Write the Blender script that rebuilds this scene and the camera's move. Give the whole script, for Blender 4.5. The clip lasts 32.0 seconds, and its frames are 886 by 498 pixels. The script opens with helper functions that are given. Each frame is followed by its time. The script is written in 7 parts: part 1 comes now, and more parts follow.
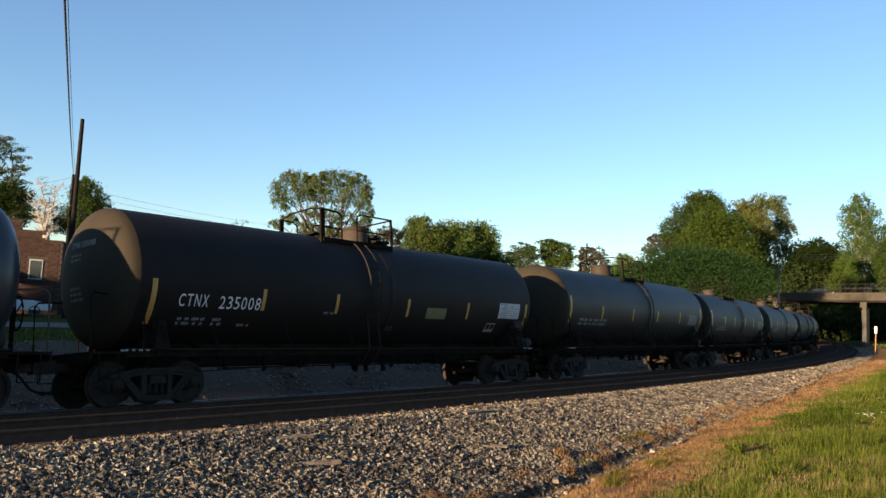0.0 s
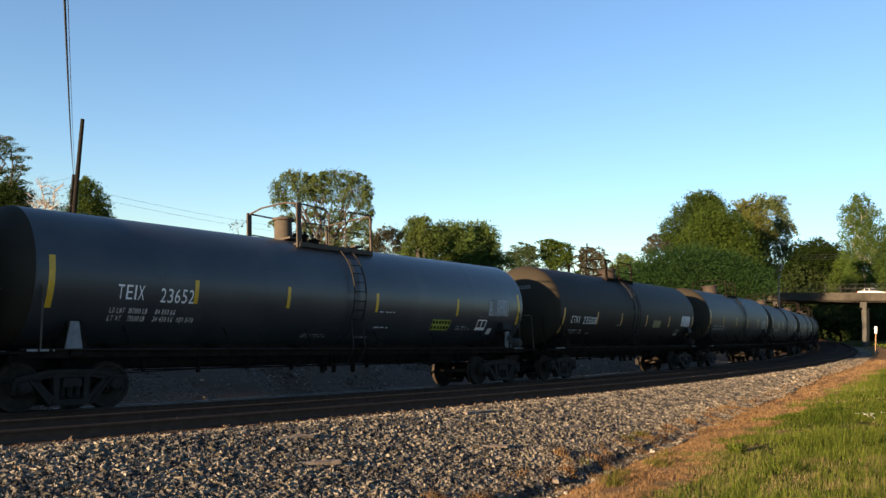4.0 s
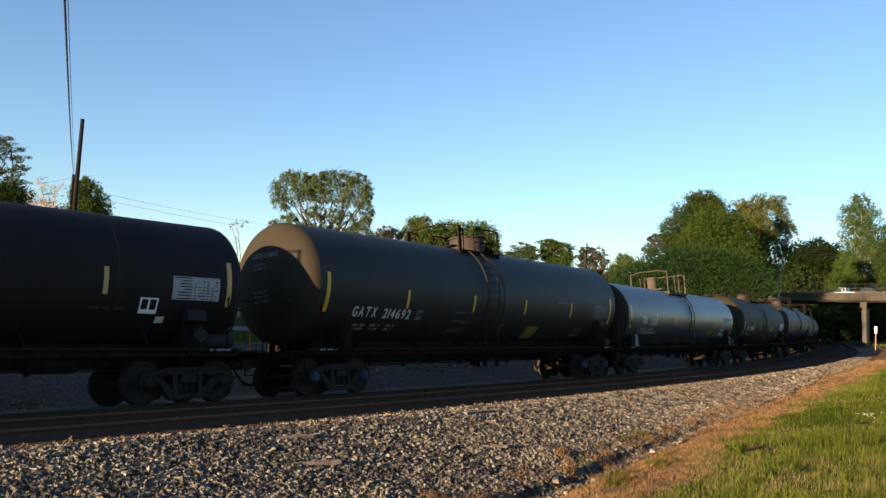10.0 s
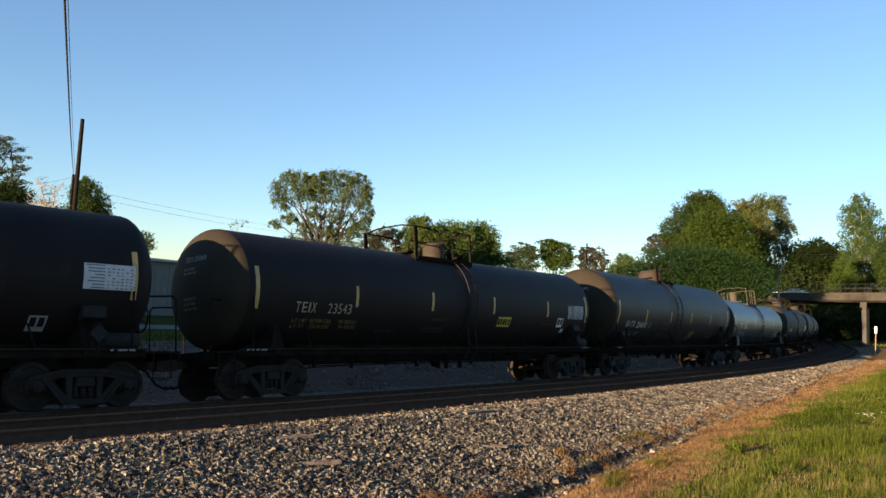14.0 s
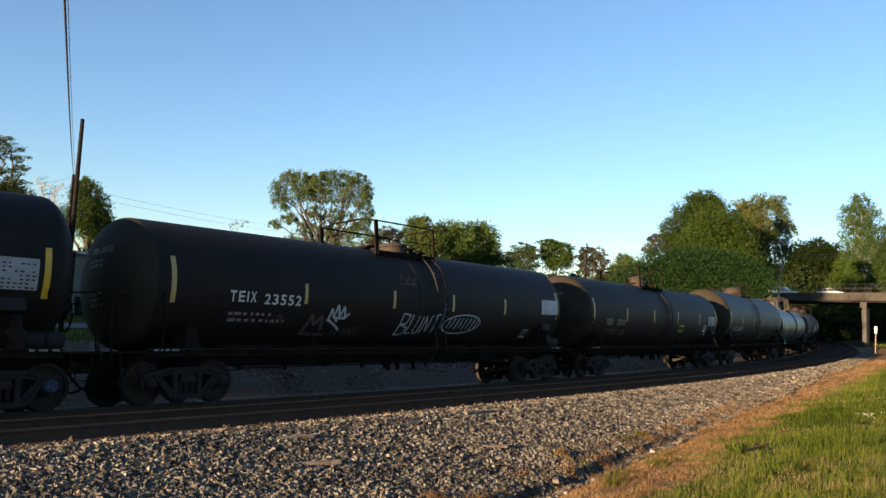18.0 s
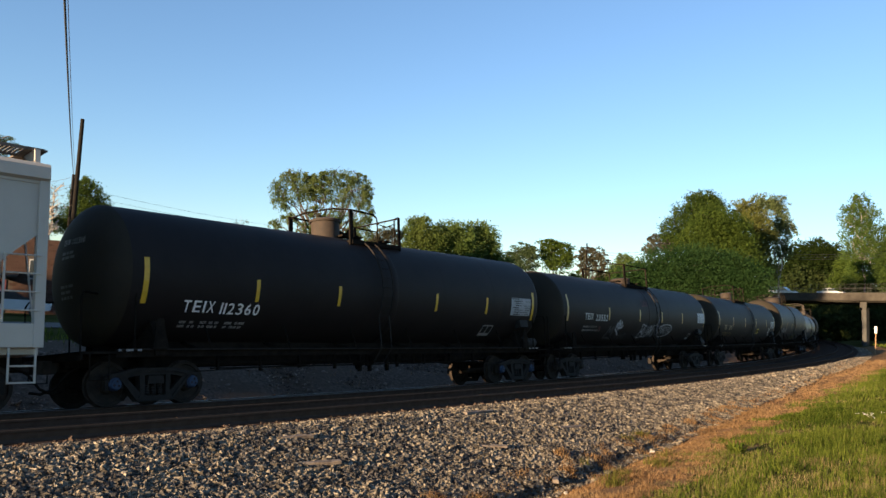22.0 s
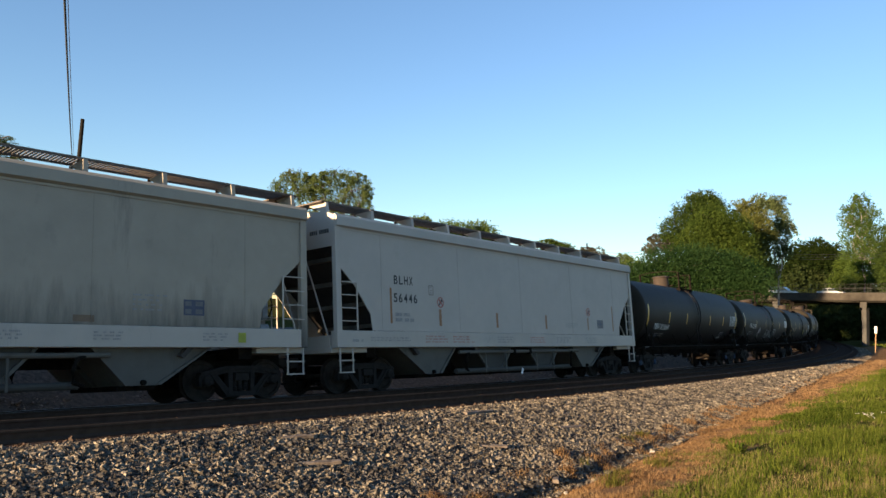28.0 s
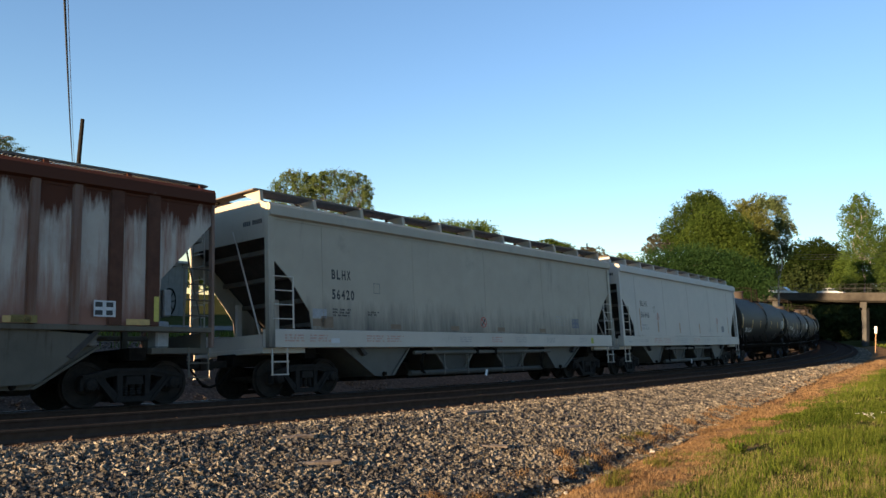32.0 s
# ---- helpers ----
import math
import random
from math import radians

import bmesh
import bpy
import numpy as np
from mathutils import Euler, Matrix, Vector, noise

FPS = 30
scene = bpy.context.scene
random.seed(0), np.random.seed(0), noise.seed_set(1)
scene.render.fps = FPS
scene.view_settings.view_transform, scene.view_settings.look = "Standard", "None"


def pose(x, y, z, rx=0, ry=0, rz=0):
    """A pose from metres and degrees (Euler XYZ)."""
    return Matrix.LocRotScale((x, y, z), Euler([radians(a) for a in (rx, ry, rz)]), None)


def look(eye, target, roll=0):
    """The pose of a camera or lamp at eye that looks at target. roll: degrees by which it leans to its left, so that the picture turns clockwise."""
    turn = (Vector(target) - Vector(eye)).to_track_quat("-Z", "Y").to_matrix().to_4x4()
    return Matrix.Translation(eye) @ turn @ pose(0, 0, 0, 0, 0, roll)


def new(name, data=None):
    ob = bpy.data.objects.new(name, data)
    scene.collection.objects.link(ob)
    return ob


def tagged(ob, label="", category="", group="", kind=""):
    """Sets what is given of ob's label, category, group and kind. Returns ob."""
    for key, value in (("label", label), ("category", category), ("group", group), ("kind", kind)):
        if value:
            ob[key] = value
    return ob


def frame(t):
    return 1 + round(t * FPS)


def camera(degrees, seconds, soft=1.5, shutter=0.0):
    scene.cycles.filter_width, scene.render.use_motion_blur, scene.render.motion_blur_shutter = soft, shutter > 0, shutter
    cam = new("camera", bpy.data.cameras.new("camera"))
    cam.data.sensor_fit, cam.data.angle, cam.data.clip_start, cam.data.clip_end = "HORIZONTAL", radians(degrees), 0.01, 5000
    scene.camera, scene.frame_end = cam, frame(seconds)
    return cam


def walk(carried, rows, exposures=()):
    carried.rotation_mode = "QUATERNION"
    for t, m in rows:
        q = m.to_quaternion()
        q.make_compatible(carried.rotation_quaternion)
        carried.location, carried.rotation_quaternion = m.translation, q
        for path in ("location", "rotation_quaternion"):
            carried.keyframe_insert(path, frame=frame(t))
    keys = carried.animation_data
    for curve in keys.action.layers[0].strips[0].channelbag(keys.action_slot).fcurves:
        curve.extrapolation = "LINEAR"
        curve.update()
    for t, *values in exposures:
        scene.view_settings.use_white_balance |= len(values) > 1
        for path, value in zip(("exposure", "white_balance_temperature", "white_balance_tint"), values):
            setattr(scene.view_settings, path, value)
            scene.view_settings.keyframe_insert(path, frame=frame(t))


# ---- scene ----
import functools

cam = camera(58.6, 32.0, soft=1.5)
EYE = (0.0, 0.0, 2.525)
VIEW = look(EYE, (0.0, 10.0, 2.525 + 10.0 * math.tan(0.0743)), 3.30)
walk(cam, [(0.0, VIEW), (32.0, VIEW)], [(0.0, 2.1, 6930.0, 17.5), (32.0, 2.1, 6930.0, 17.5)])

# ---- light ----
SUN_AZ, SUN_EL = 0.79, radians(7.8)      # the way the light travels over the ground, and the sun's height
world = bpy.data.worlds.new("evening_sky")
scene.world = world
world.use_nodes = True
wn = world.node_tree
sky = wn.nodes.new("ShaderNodeTexSky")
sky.sky_type, sky.sun_disc = "NISHITA", False
sky.sun_elevation, sky.sun_rotation = SUN_EL, math.atan2(-math.cos(SUN_AZ), -math.sin(SUN_AZ))
sky.air_density, sky.dust_density, sky.ozone_density = 1.0, 0.0, 3.3
wn.links.new(sky.outputs[0], wn.nodes["Background"].inputs[0])
wn.nodes["Background"].inputs[1].default_value = 0.0715
lamp = bpy.data.lights.new("sun", "SUN")
lamp.energy, lamp.angle, lamp.color = 4.3, radians(0.55), (1.0, 0.76, 0.46)
sun = new("sun", lamp)
sun.matrix_world = look((0, 0, 60), (math.cos(SUN_AZ) * math.cos(SUN_EL), math.sin(SUN_AZ) * math.cos(SUN_EL), 60 - math.sin(SUN_EL)))

# ---- the line of the track: s metres along it, o metres to its right ----
CANT = 0.1326
SPEED, SLOWING = 4.1537, -0.001693


def _line():
    th0, k0, k1, x0, y0 = 0.85285, 0.0035237, -1.885e-5, -7.0, 17.2109
    ds, lo, hi = 0.25, -260.0, 330.0

    def bend(s):
        return k0 + k1 * min(max(s, -20.0), 110.0)

    fwd, back = [(0.0, x0, y0, th0)], []
    x, y, th, s = x0, y0, th0, 0.0
    while s < hi:
        m = th + bend(s + ds / 2) * ds / 2
        x, y, th, s = x + ds * math.cos(m), y + ds * math.sin(m), th + bend(s + ds / 2) * ds, s + ds
        fwd.append((s, x, y, th))
    x, y, th, s = x0, y0, th0, 0.0
    while s > lo:
        m = th - bend(s - ds / 2) * ds / 2
        x, y, th, s = x - ds * math.cos(m), y - ds * math.sin(m), th - bend(s - ds / 2) * ds, s - ds
        back.append((s, x, y, th))
    return np.array(back[::-1] + fwd)


LINE = _line()


def on_line(s, o=0.0):
    x, y, th = (float(np.interp(s, LINE[:, 0], LINE[:, i])) for i in (1, 2, 3))
    return x + o * math.sin(th), y - o * math.cos(th), th


def beside(x, y):
    """s and o of a point of the plan."""
    i = int(np.argmin((LINE[:, 1] - x) ** 2 + (LINE[:, 2] - y) ** 2))
    s, cx, cy, th = LINE[i]
    s += (x - cx) * math.cos(th) + (y - cy) * math.sin(th) if 0 < i < len(LINE) - 1 else 0
    return float(s), float((x - cx) * math.sin(th) - (y - cy) * math.cos(th))


def ahead(px, py, depth):
    """A place by the two slopes of its sight line and its depth in front of the camera."""
    v = VIEW.to_3x3() @ Vector((px, py, -1.0))
    k = depth / v.y
    return Vector(EYE) + v * k


def sight(x, y, depth):
    f = 1397.6
    return ahead((x - 784) / f, (441 - y) / f, depth)
# ---- materials ----
def mat(name, c1, c2=None, scale=6.0, rough=0.7, metal=0.0, bump=0.0, fine=40.0, spec=0.5, stain=None, stain_scale=0.6, vary=0.0, detail=6.0, span=(0.35, 0.65)):
    m = bpy.data.materials.new(name)
    m.use_nodes = True
    nt = m.node_tree
    b = nt.nodes["Principled BSDF"]
    b.inputs["Roughness"].default_value, b.inputs["Metallic"].default_value = rough, metal
    b.inputs["Specular IOR Level"].default_value = spec
    tc = nt.nodes.new("ShaderNodeTexCoord")

    def nz(sc, det=6.0):
        n = nt.nodes.new("ShaderNodeTexNoise")
        n.inputs["Scale"].default_value, n.inputs["Detail"].default_value, n.inputs["Roughness"].default_value = sc, det, 0.65
        nt.links.new(tc.outputs["Object"], n.inputs["Vector"])
        return n

    def ramp(src, a, c, lo, hi):
        r = nt.nodes.new("ShaderNodeValToRGB")
        r.color_ramp.elements[0].position, r.color_ramp.elements[1].position = lo, hi
        r.color_ramp.elements[0].color, r.color_ramp.elements[1].color = (*a, 1), (*c, 1)
        nt.links.new(src, r.inputs[0])
        return r.outputs[0]

    def mix(kind, fac, a, c):
        x = nt.nodes.new("ShaderNodeMix")
        x.data_type, x.blend_type = "RGBA", kind
        if isinstance(fac, float):
            x.inputs[0].default_value = fac
        else:
            nt.links.new(fac, x.inputs[0])
        nt.links.new(a, x.inputs[6])
        if isinstance(c, tuple):
            x.inputs[7].default_value = (*c, 1)
        else:
            nt.links.new(c, x.inputs[7])
        return x.outputs[2]

    c2 = c2 or tuple(v * 0.75 for v in c1)
    n1 = nz(scale, detail)
    col = ramp(n1.outputs[0], c1, c2, *span)
    if stain:
        n2 = nz(stain_scale, 4.0)
        f = ramp(n2.outputs[0], (0, 0, 0), (1, 1, 1), 0.48, 0.68)
        col = mix("MIX", f, col, stain)
    if vary:
        oi = nt.nodes.new("ShaderNodeObjectInfo")
        ge = nt.nodes.new("ShaderNodeNewGeometry")
        ad = nt.nodes.new("ShaderNodeMath")
        ad.operation = "ADD"
        nt.links.new(oi.outputs["Random"], ad.inputs[0])
        nt.links.new(ge.outputs["Random Per Island"], ad.inputs[1])
        fr = nt.nodes.new("ShaderNodeMath")
        fr.operation = "FRACT"
        nt.links.new(ad.outputs[0], fr.inputs[0])
        v = ramp(fr.outputs[0], (1 - vary,) * 3, (1 + vary,) * 3, 0.0, 1.0)
        col = mix("MULTIPLY", 1.0, col, v)
    nt.links.new(col, b.inputs["Base Color"])
    if bump:
        n3 = nz(fine, 5.0)
        bp = nt.nodes.new("ShaderNodeBump")
        bp.inputs["Strength"].default_value, bp.inputs["Distance"].default_value = bump, 0.02
        nt.links.new(n3.outputs[0], bp.inputs["Height"])
        nt.links.new(bp.outputs[0], b.inputs["Normal"])
    return m


def streaked(name, base, light, streak, amount, grime, top=None, bottom=None, rough=0.62, spec=0.5, scale=2.6):
    """Paint with rust or dirt that has run down the sheets; top and bottom: a colour that has eaten in from there, and two heights."""
    m = mat(name, base, light, 1.0, rough, bump=0.05, fine=14, spec=spec)
    nt = m.node_tree
    b = nt.nodes["Principled BSDF"]
    src = b.inputs["Base Color"].links[0].from_socket
    tc = nt.nodes.new("ShaderNodeTexCoord")

    def blend(fac, src, colour):
        x = nt.nodes.new("ShaderNodeMix")
        x.data_type = "RGBA"
        nt.links.new(fac, x.inputs[0])
        nt.links.new(src, x.inputs[6])
        x.inputs[7].default_value = (*colour, 1)
        return x.outputs[2]

    def cloud(scale):
        mp = nt.nodes.new("ShaderNodeMapping")
        mp.inputs["Scale"].default_value = scale
        nt.links.new(tc.outputs["Object"], mp.inputs[0])
        n = nt.nodes.new("ShaderNodeTexNoise")
        n.inputs["Scale"].default_value, n.inputs["Detail"].default_value, n.inputs["Roughness"].default_value = 1.0, 7.0, 0.7
        nt.links.new(mp.outputs[0], n.inputs["Vector"])
        return n.outputs[0]

    def layer(scale, lo, hi, colour, src):
        r = nt.nodes.new("ShaderNodeValToRGB")
        r.color_ramp.elements[0].position, r.color_ramp.elements[1].position = lo, hi
        nt.links.new(cloud(scale), r.inputs[0])
        return blend(r.outputs[0], src, colour)

    def eaten(src, colour, z0, z1):
        sp = nt.nodes.new("ShaderNodeSeparateXYZ")
        nt.links.new(tc.outputs["Object"], sp.inputs[0])
        ad = nt.nodes.new("ShaderNodeMath")
        ad.operation = "MULTIPLY_ADD"
        ad.inputs[1].default_value = 2.4
        nt.links.new(cloud((2.2, 2.2, 0.3)), ad.inputs[0])
        nt.links.new(sp.outputs[2], ad.inputs[2])
        mr = nt.nodes.new("ShaderNodeMapRange")
        mr.inputs[1].default_value, mr.inputs[2].default_value = z0 + 1.2, z1 + 1.2
        nt.links.new(ad.outputs[0], mr.inputs[0])
        return blend(mr.outputs[0], src, colour)
    src = layer((scale, scale, 0.22), 0.62 - amount, 0.78 - amount * 0.6, streak, src)
    src = layer((0.7, 0.7, 0.5), 0.60 - amount * 0.6, 0.80, grime, src)
    if top:
        src = eaten(src, *top)
    if bottom:
        src = eaten(src, *bottom)
    nt.links.new(src, b.inputs["Base Color"])
    return m


TANK_BLACK = streaked("black tank paint", (0.0108, 0.0085, 0.0084), (0.0148, 0.0118, 0.0114), (0.023, 0.016, 0.0135), 0.03, (0.018, 0.0152, 0.013), None, None, 0.62, 0.13)
TANK_GREY = streaked("faded black tank paint", (0.0145, 0.0138, 0.0142), (0.020, 0.019, 0.0195), (0.032, 0.028, 0.025), 0.03, (0.028, 0.026, 0.0245), None, None, 0.55, 0.20)
UNDER = mat("grimy black steel", (0.009, 0.008, 0.007), (0.020, 0.016, 0.013), 5, 0.9, bump=0.15, fine=30, spec=0.0)
WHEEL = mat("worn steel wheel", (0.023, 0.019, 0.016), (0.040, 0.031, 0.025), 7, 0.8, 0.0, bump=0.1, fine=30, spec=0.05)
FRAME = mat("dusty cast steel", (0.0165, 0.0145, 0.013), (0.027, 0.023, 0.020), 6, 0.85, bump=0.15, fine=30, spec=0.12)
WHITE = mat("white lettering", (0.75, 0.75, 0.74), (0.6, 0.6, 0.6), 14, 0.6)
YELLOW = mat("yellow reflective tape", (0.62, 0.36, 0.02), (0.5, 0.28, 0.02), 9, 0.4)
ORANGE = mat("brown orange tape", (0.30, 0.125, 0.04), (0.24, 0.10, 0.035), 9, 0.5)
DARKTXT = mat("dark lettering", (0.014, 0.014, 0.015), (0.025, 0.024, 0.024), 12, 0.6)
GREEN = mat("yellow green panel", (0.33, 0.36, 0.03), (0.25, 0.28, 0.03), 6, 0.6)
RED = mat("faded red lettering", (0.45, 0.16, 0.13), (0.36, 0.2, 0.17), 12, 0.6)
RAIL = mat("rail steel", (0.058, 0.037, 0.027), (0.080, 0.051, 0.037), 6, 0.9, bump=0.1, spec=0.0)
RAILTOP = mat("polished rail head", (0.15, 0.14, 0.135), (0.10, 0.093, 0.088), 6, 0.55, 0.8)
# near rail heads, coloured dark in place of the train's shadow
RAILDARK = mat("rail head darkened for train shade", (0.026, 0.020, 0.016), (0.036, 0.028, 0.022), 6, 0.85, spec=0.05)
TIE = mat("weathered wooden sleeper", (0.046, 0.033, 0.026), (0.070, 0.051, 0.040), 9, 0.95, bump=0.3, fine=25, vary=0.25, spec=0.0)
BALLAST = mat("grey gravel bed", (0.080, 0.067, 0.050), (0.038, 0.034, 0.028), 22, 0.98, bump=0.8, fine=26, spec=0.0)
# the train's shadow over the tracks is put into this gravel colour
TRACK_SHADE = mat("gravel darkened for train shade", (0.072, 0.050, 0.039), (0.040, 0.028, 0.022), 16, 0.98, bump=0.7, fine=24, spec=0.0)
STONE = mat("crushed stone", (0.172, 0.146, 0.110), (0.058, 0.054, 0.050), 3.5, 0.95, vary=0.6, bump=0.2, span=(0.42, 0.58), spec=0.0)
# stones between the rails, with the same shadow in their colour
STONE_DARK = mat("stone darkened for train shade", (0.066, 0.047, 0.037), (0.042, 0.031, 0.025), 4, 0.95, vary=0.4, spec=0.0)
RUBBLE = mat("grey rubble", (0.225, 0.178, 0.145), (0.080, 0.062, 0.051), 3, 0.98, vary=0.5, bump=0.3, spec=0.0)
TURF = mat("turf soil", (0.036, 0.046, 0.013), (0.070, 0.060, 0.026), 1.1, 0.98, bump=0.6, fine=14, stain=(0.035, 0.042, 0.013), stain_scale=0.5, spec=0.0)
EARTH = mat("dry earth and thatch", (0.215, 0.130, 0.072), (0.125, 0.078, 0.044), 2.2, 0.98, bump=0.8, fine=22, stain=(0.10, 0.070, 0.034), stain_scale=0.6, spec=0.0)
BANK = mat("stony earth bank", (0.150, 0.114, 0.090), (0.066, 0.050, 0.040), 9, 0.98, bump=1.0, fine=12, stain=(0.098, 0.070, 0.052), stain_scale=0.35, spec=0.0)
OLDWOOD = mat("weathered board", (0.16, 0.13, 0.105), (0.09, 0.072, 0.06), 8, 0.9, bump=0.3, fine=30)
PALE = mat("pale stone", (0.36, 0.34, 0.31), (0.27, 0.26, 0.24), 8, 0.85, bump=0.2)


def leafy(name, c1, c2, vary=0.35, glow=0.5, rough=0.6):
    """Leaves and blades: they let some of the light through."""
    m = bpy.data.materials.new(name)
    m.use_nodes = True
    nt = m.node_tree
    nt.nodes.remove(nt.nodes["Principled BSDF"])
    ge = nt.nodes.new("ShaderNodeNewGeometry")
    r = nt.nodes.new("ShaderNodeValToRGB")
    r.color_ramp.elements[0].color, r.color_ramp.elements[1].color = (*c1, 1), (*c2, 1)
    tc = nt.nodes.new("ShaderNodeTexCoord")
    n = nt.nodes.new("ShaderNodeTexNoise")
    n.inputs["Scale"].default_value, n.inputs["Detail"].default_value = 0.45, 3.0
    nt.links.new(tc.outputs["Object"], n.inputs["Vector"])
    a = nt.nodes.new("ShaderNodeMath")
    a.operation = "MULTIPLY_ADD"
    a.inputs[1].default_value, a.inputs[2].default_value = vary, 0.5 - vary / 2 - 0.5
    nt.links.new(ge.outputs["Random Per Island"], a.inputs[0])
    b = nt.nodes.new("ShaderNodeMath")
    b.operation = "ADD"
    nt.links.new(a.outputs[0], b.inputs[0])
    nt.links.new(n.outputs[0], b.inputs[1])
    nt.links.new(b.outputs[0], r.inputs[0])
    r.color_ramp.elements[0].position, r.color_ramp.elements[1].position = 0.25, 0.75
    d = nt.nodes.new("ShaderNodeBsdfDiffuse")
    t = nt.nodes.new("ShaderNodeBsdfTranslucent")
    x = nt.nodes.new("ShaderNodeMixShader")
    x.inputs[0].default_value = glow
    for s in (d, t):
        nt.links.new(r.outputs[0], s.inputs[0])
    nt.links.new(d.outputs[0], x.inputs[1])
    nt.links.new(t.outputs[0], x.inputs[2])
    nt.links.new(x.outputs[0], nt.nodes["Material Output"].inputs[0])
    return m


GRASS = leafy("grass blade", (0.028, 0.050, 0.008), (0.122, 0.148, 0.026), 0.6, 0.35)
THATCH = leafy("dry blade", (0.145, 0.082, 0.040), (0.285, 0.185, 0.095), 0.6, 0.2)
STRAW = leafy("straw blade", (0.13, 0.105, 0.045), (0.21, 0.175, 0.085), 0.6, 0.25)
STRAW_GREEN = leafy("yellow green blade", (0.075, 0.085, 0.018), (0.15, 0.14, 0.035), 0.6)
# ---- builders ----
def link(name, bm, material, parent=None, label="", smooth=False):
    me = bpy.data.meshes.new(name)
    bmesh.ops.recalc_face_normals(bm, faces=bm.faces[:])
    bm.to_mesh(me)
    bm.free()
    for m in (material if isinstance(material, (list, tuple)) else [material]):
        me.materials.append(m)
    if smooth:
        for p in me.polygons:
            p.use_smooth = True
        me.set_sharp_from_angle(angle=radians(40))
    ob = new(name, me)
    ob.parent = parent
    if label:
        ob["label"] = label
    return ob


def part(name, bm, material, parent, label="", smooth=False):
    return link(name, bm, material, parent, label, smooth)


def bx(bm, x0, x1, y0, y1, z0, z1, bevel=0.0, m=None):
    g = bmesh.ops.create_cube(bm, size=1.0, matrix=Matrix.Translation(((x0 + x1) / 2, (y0 + y1) / 2, (z0 + z1) / 2)) @ Matrix.Diagonal((abs(x1 - x0), abs(y1 - y0), abs(z1 - z0), 1)))
    if bevel:
        es = list({e for v in g["verts"] for e in v.link_edges})
        r = bmesh.ops.bevel(bm, geom=es, offset=bevel, segments=1, affect="EDGES")
        g["verts"] = r["verts"] if not m else list({v for f in r["faces"] for v in f.verts} | set(v for v in g["verts"] if v.is_valid))
    if m:
        bmesh.ops.transform(bm, matrix=m, verts=[v for v in g["verts"] if v.is_valid])
    return bm


def box(x0, x1, y0, y1, z0, z1, bevel=0.0):
    return bx(bmesh.new(), x0, x1, y0, y1, z0, z1, bevel)


def tube(bm, pts, r, n=6):
    """A round bar through points."""
    pts = [Vector(p) for p in pts]
    rings = []
    for i, p in enumerate(pts):
        d = (pts[min(i + 1, len(pts) - 1)] - pts[max(i - 1, 0)]).normalized()
        a = d.cross(Vector((0, 0, 1)))
        a = a.normalized() if a.length > 1e-3 else Vector((1, 0, 0))
        b = d.cross(a).normalized()
        rr = r[i] if isinstance(r, (list, tuple)) else r
        rings.append([bm.verts.new(p + (a * math.cos(2 * math.pi * k / n) + b * math.sin(2 * math.pi * k / n)) * rr) for k in range(n)])
    for u, v in zip(rings, rings[1:]):
        for k in range(n):
            bm.faces.new((u[k], u[(k + 1) % n], v[(k + 1) % n], v[k]))
    bm.faces.new(rings[0])
    bm.faces.new(rings[-1])
    return bm


def prism(bm, pts, a, b, axis="y"):
    """A polygon in x,z (axis y), y,z (axis x) or x,y (axis z), drawn out from a to b."""
    def P(p, w):
        return {"y": (p[0], w, p[1]), "x": (w, p[0], p[1]), "z": (p[0], p[1], w)}[axis]
    u = [bm.verts.new(P(p, a)) for p in pts]
    v = [bm.verts.new(P(p, b)) for p in pts]
    n = len(pts)
    for k in range(n):
        bm.faces.new((u[k], u[(k + 1) % n], v[(k + 1) % n], v[k]))
    bm.faces.new(u[::-1])
    bm.faces.new(v)
    return bm


def lathe(bm, prof, n=32, axis="x", at=(0, 0, 0)):
    """A profile of (along, radius), turned round an axis."""
    rings = []
    for a, r in prof:
        if r < 1e-4:
            c = [bm.verts.new(_ax(axis, a, 0, 0, at))]
        else:
            c = [bm.verts.new(_ax(axis, a, r * math.cos(2 * math.pi * k / n), r * math.sin(2 * math.pi * k / n), at)) for k in range(n)]
        rings.append(c)
    for u, v in zip(rings, rings[1:]):
        if len(u) == 1 and len(v) == 1:
            continue
        for k in range(n):
            q = [u[k % len(u)], u[(k + 1) % len(u)], v[(k + 1) % len(v)], v[k % len(v)]]
            q = list(dict.fromkeys(q))
            if len(q) > 2:
                bm.faces.new(q)
    for c in (rings[0], rings[-1]):
        if len(c) > 2:
            bm.faces.new(c)
    return bm


def _ax(axis, a, u, v, at):
    p = {"x": (a, u, v), "y": (u, a, v), "z": (u, v, a)}[axis]
    return (p[0] + at[0], p[1] + at[1], p[2] + at[2])


def thing(name, label, category, m=None, group="", kind=""):
    e = new(name)
    e.empty_display_size = 0.3
    if m is not None:
        e.matrix_basis = m
    return tagged(e, label, category, group, kind)
# ---- stones, grass and weeds ----
def soup(name, verts, faces, material, label, category, kind="stuff", parent=None):
    me = bpy.data.meshes.new(name)
    me.from_pydata(verts.tolist(), [], faces.tolist())
    me.materials.append(material)
    ob = new(name, me)
    ob.parent = parent
    return tagged(ob, label, category, kind=kind)


CUBE_V = np.array([(-1, -1, -1), (1, -1, -1), (1, 1, -1), (-1, 1, -1), (-1, -1, 1), (1, -1, 1), (1, 1, 1), (-1, 1, 1)], float)
CUBE_F = np.array([(3, 2, 1, 0), (4, 5, 6, 7), (0, 1, 5, 4), (1, 2, 6, 5), (2, 3, 7, 6), (3, 0, 4, 7)])


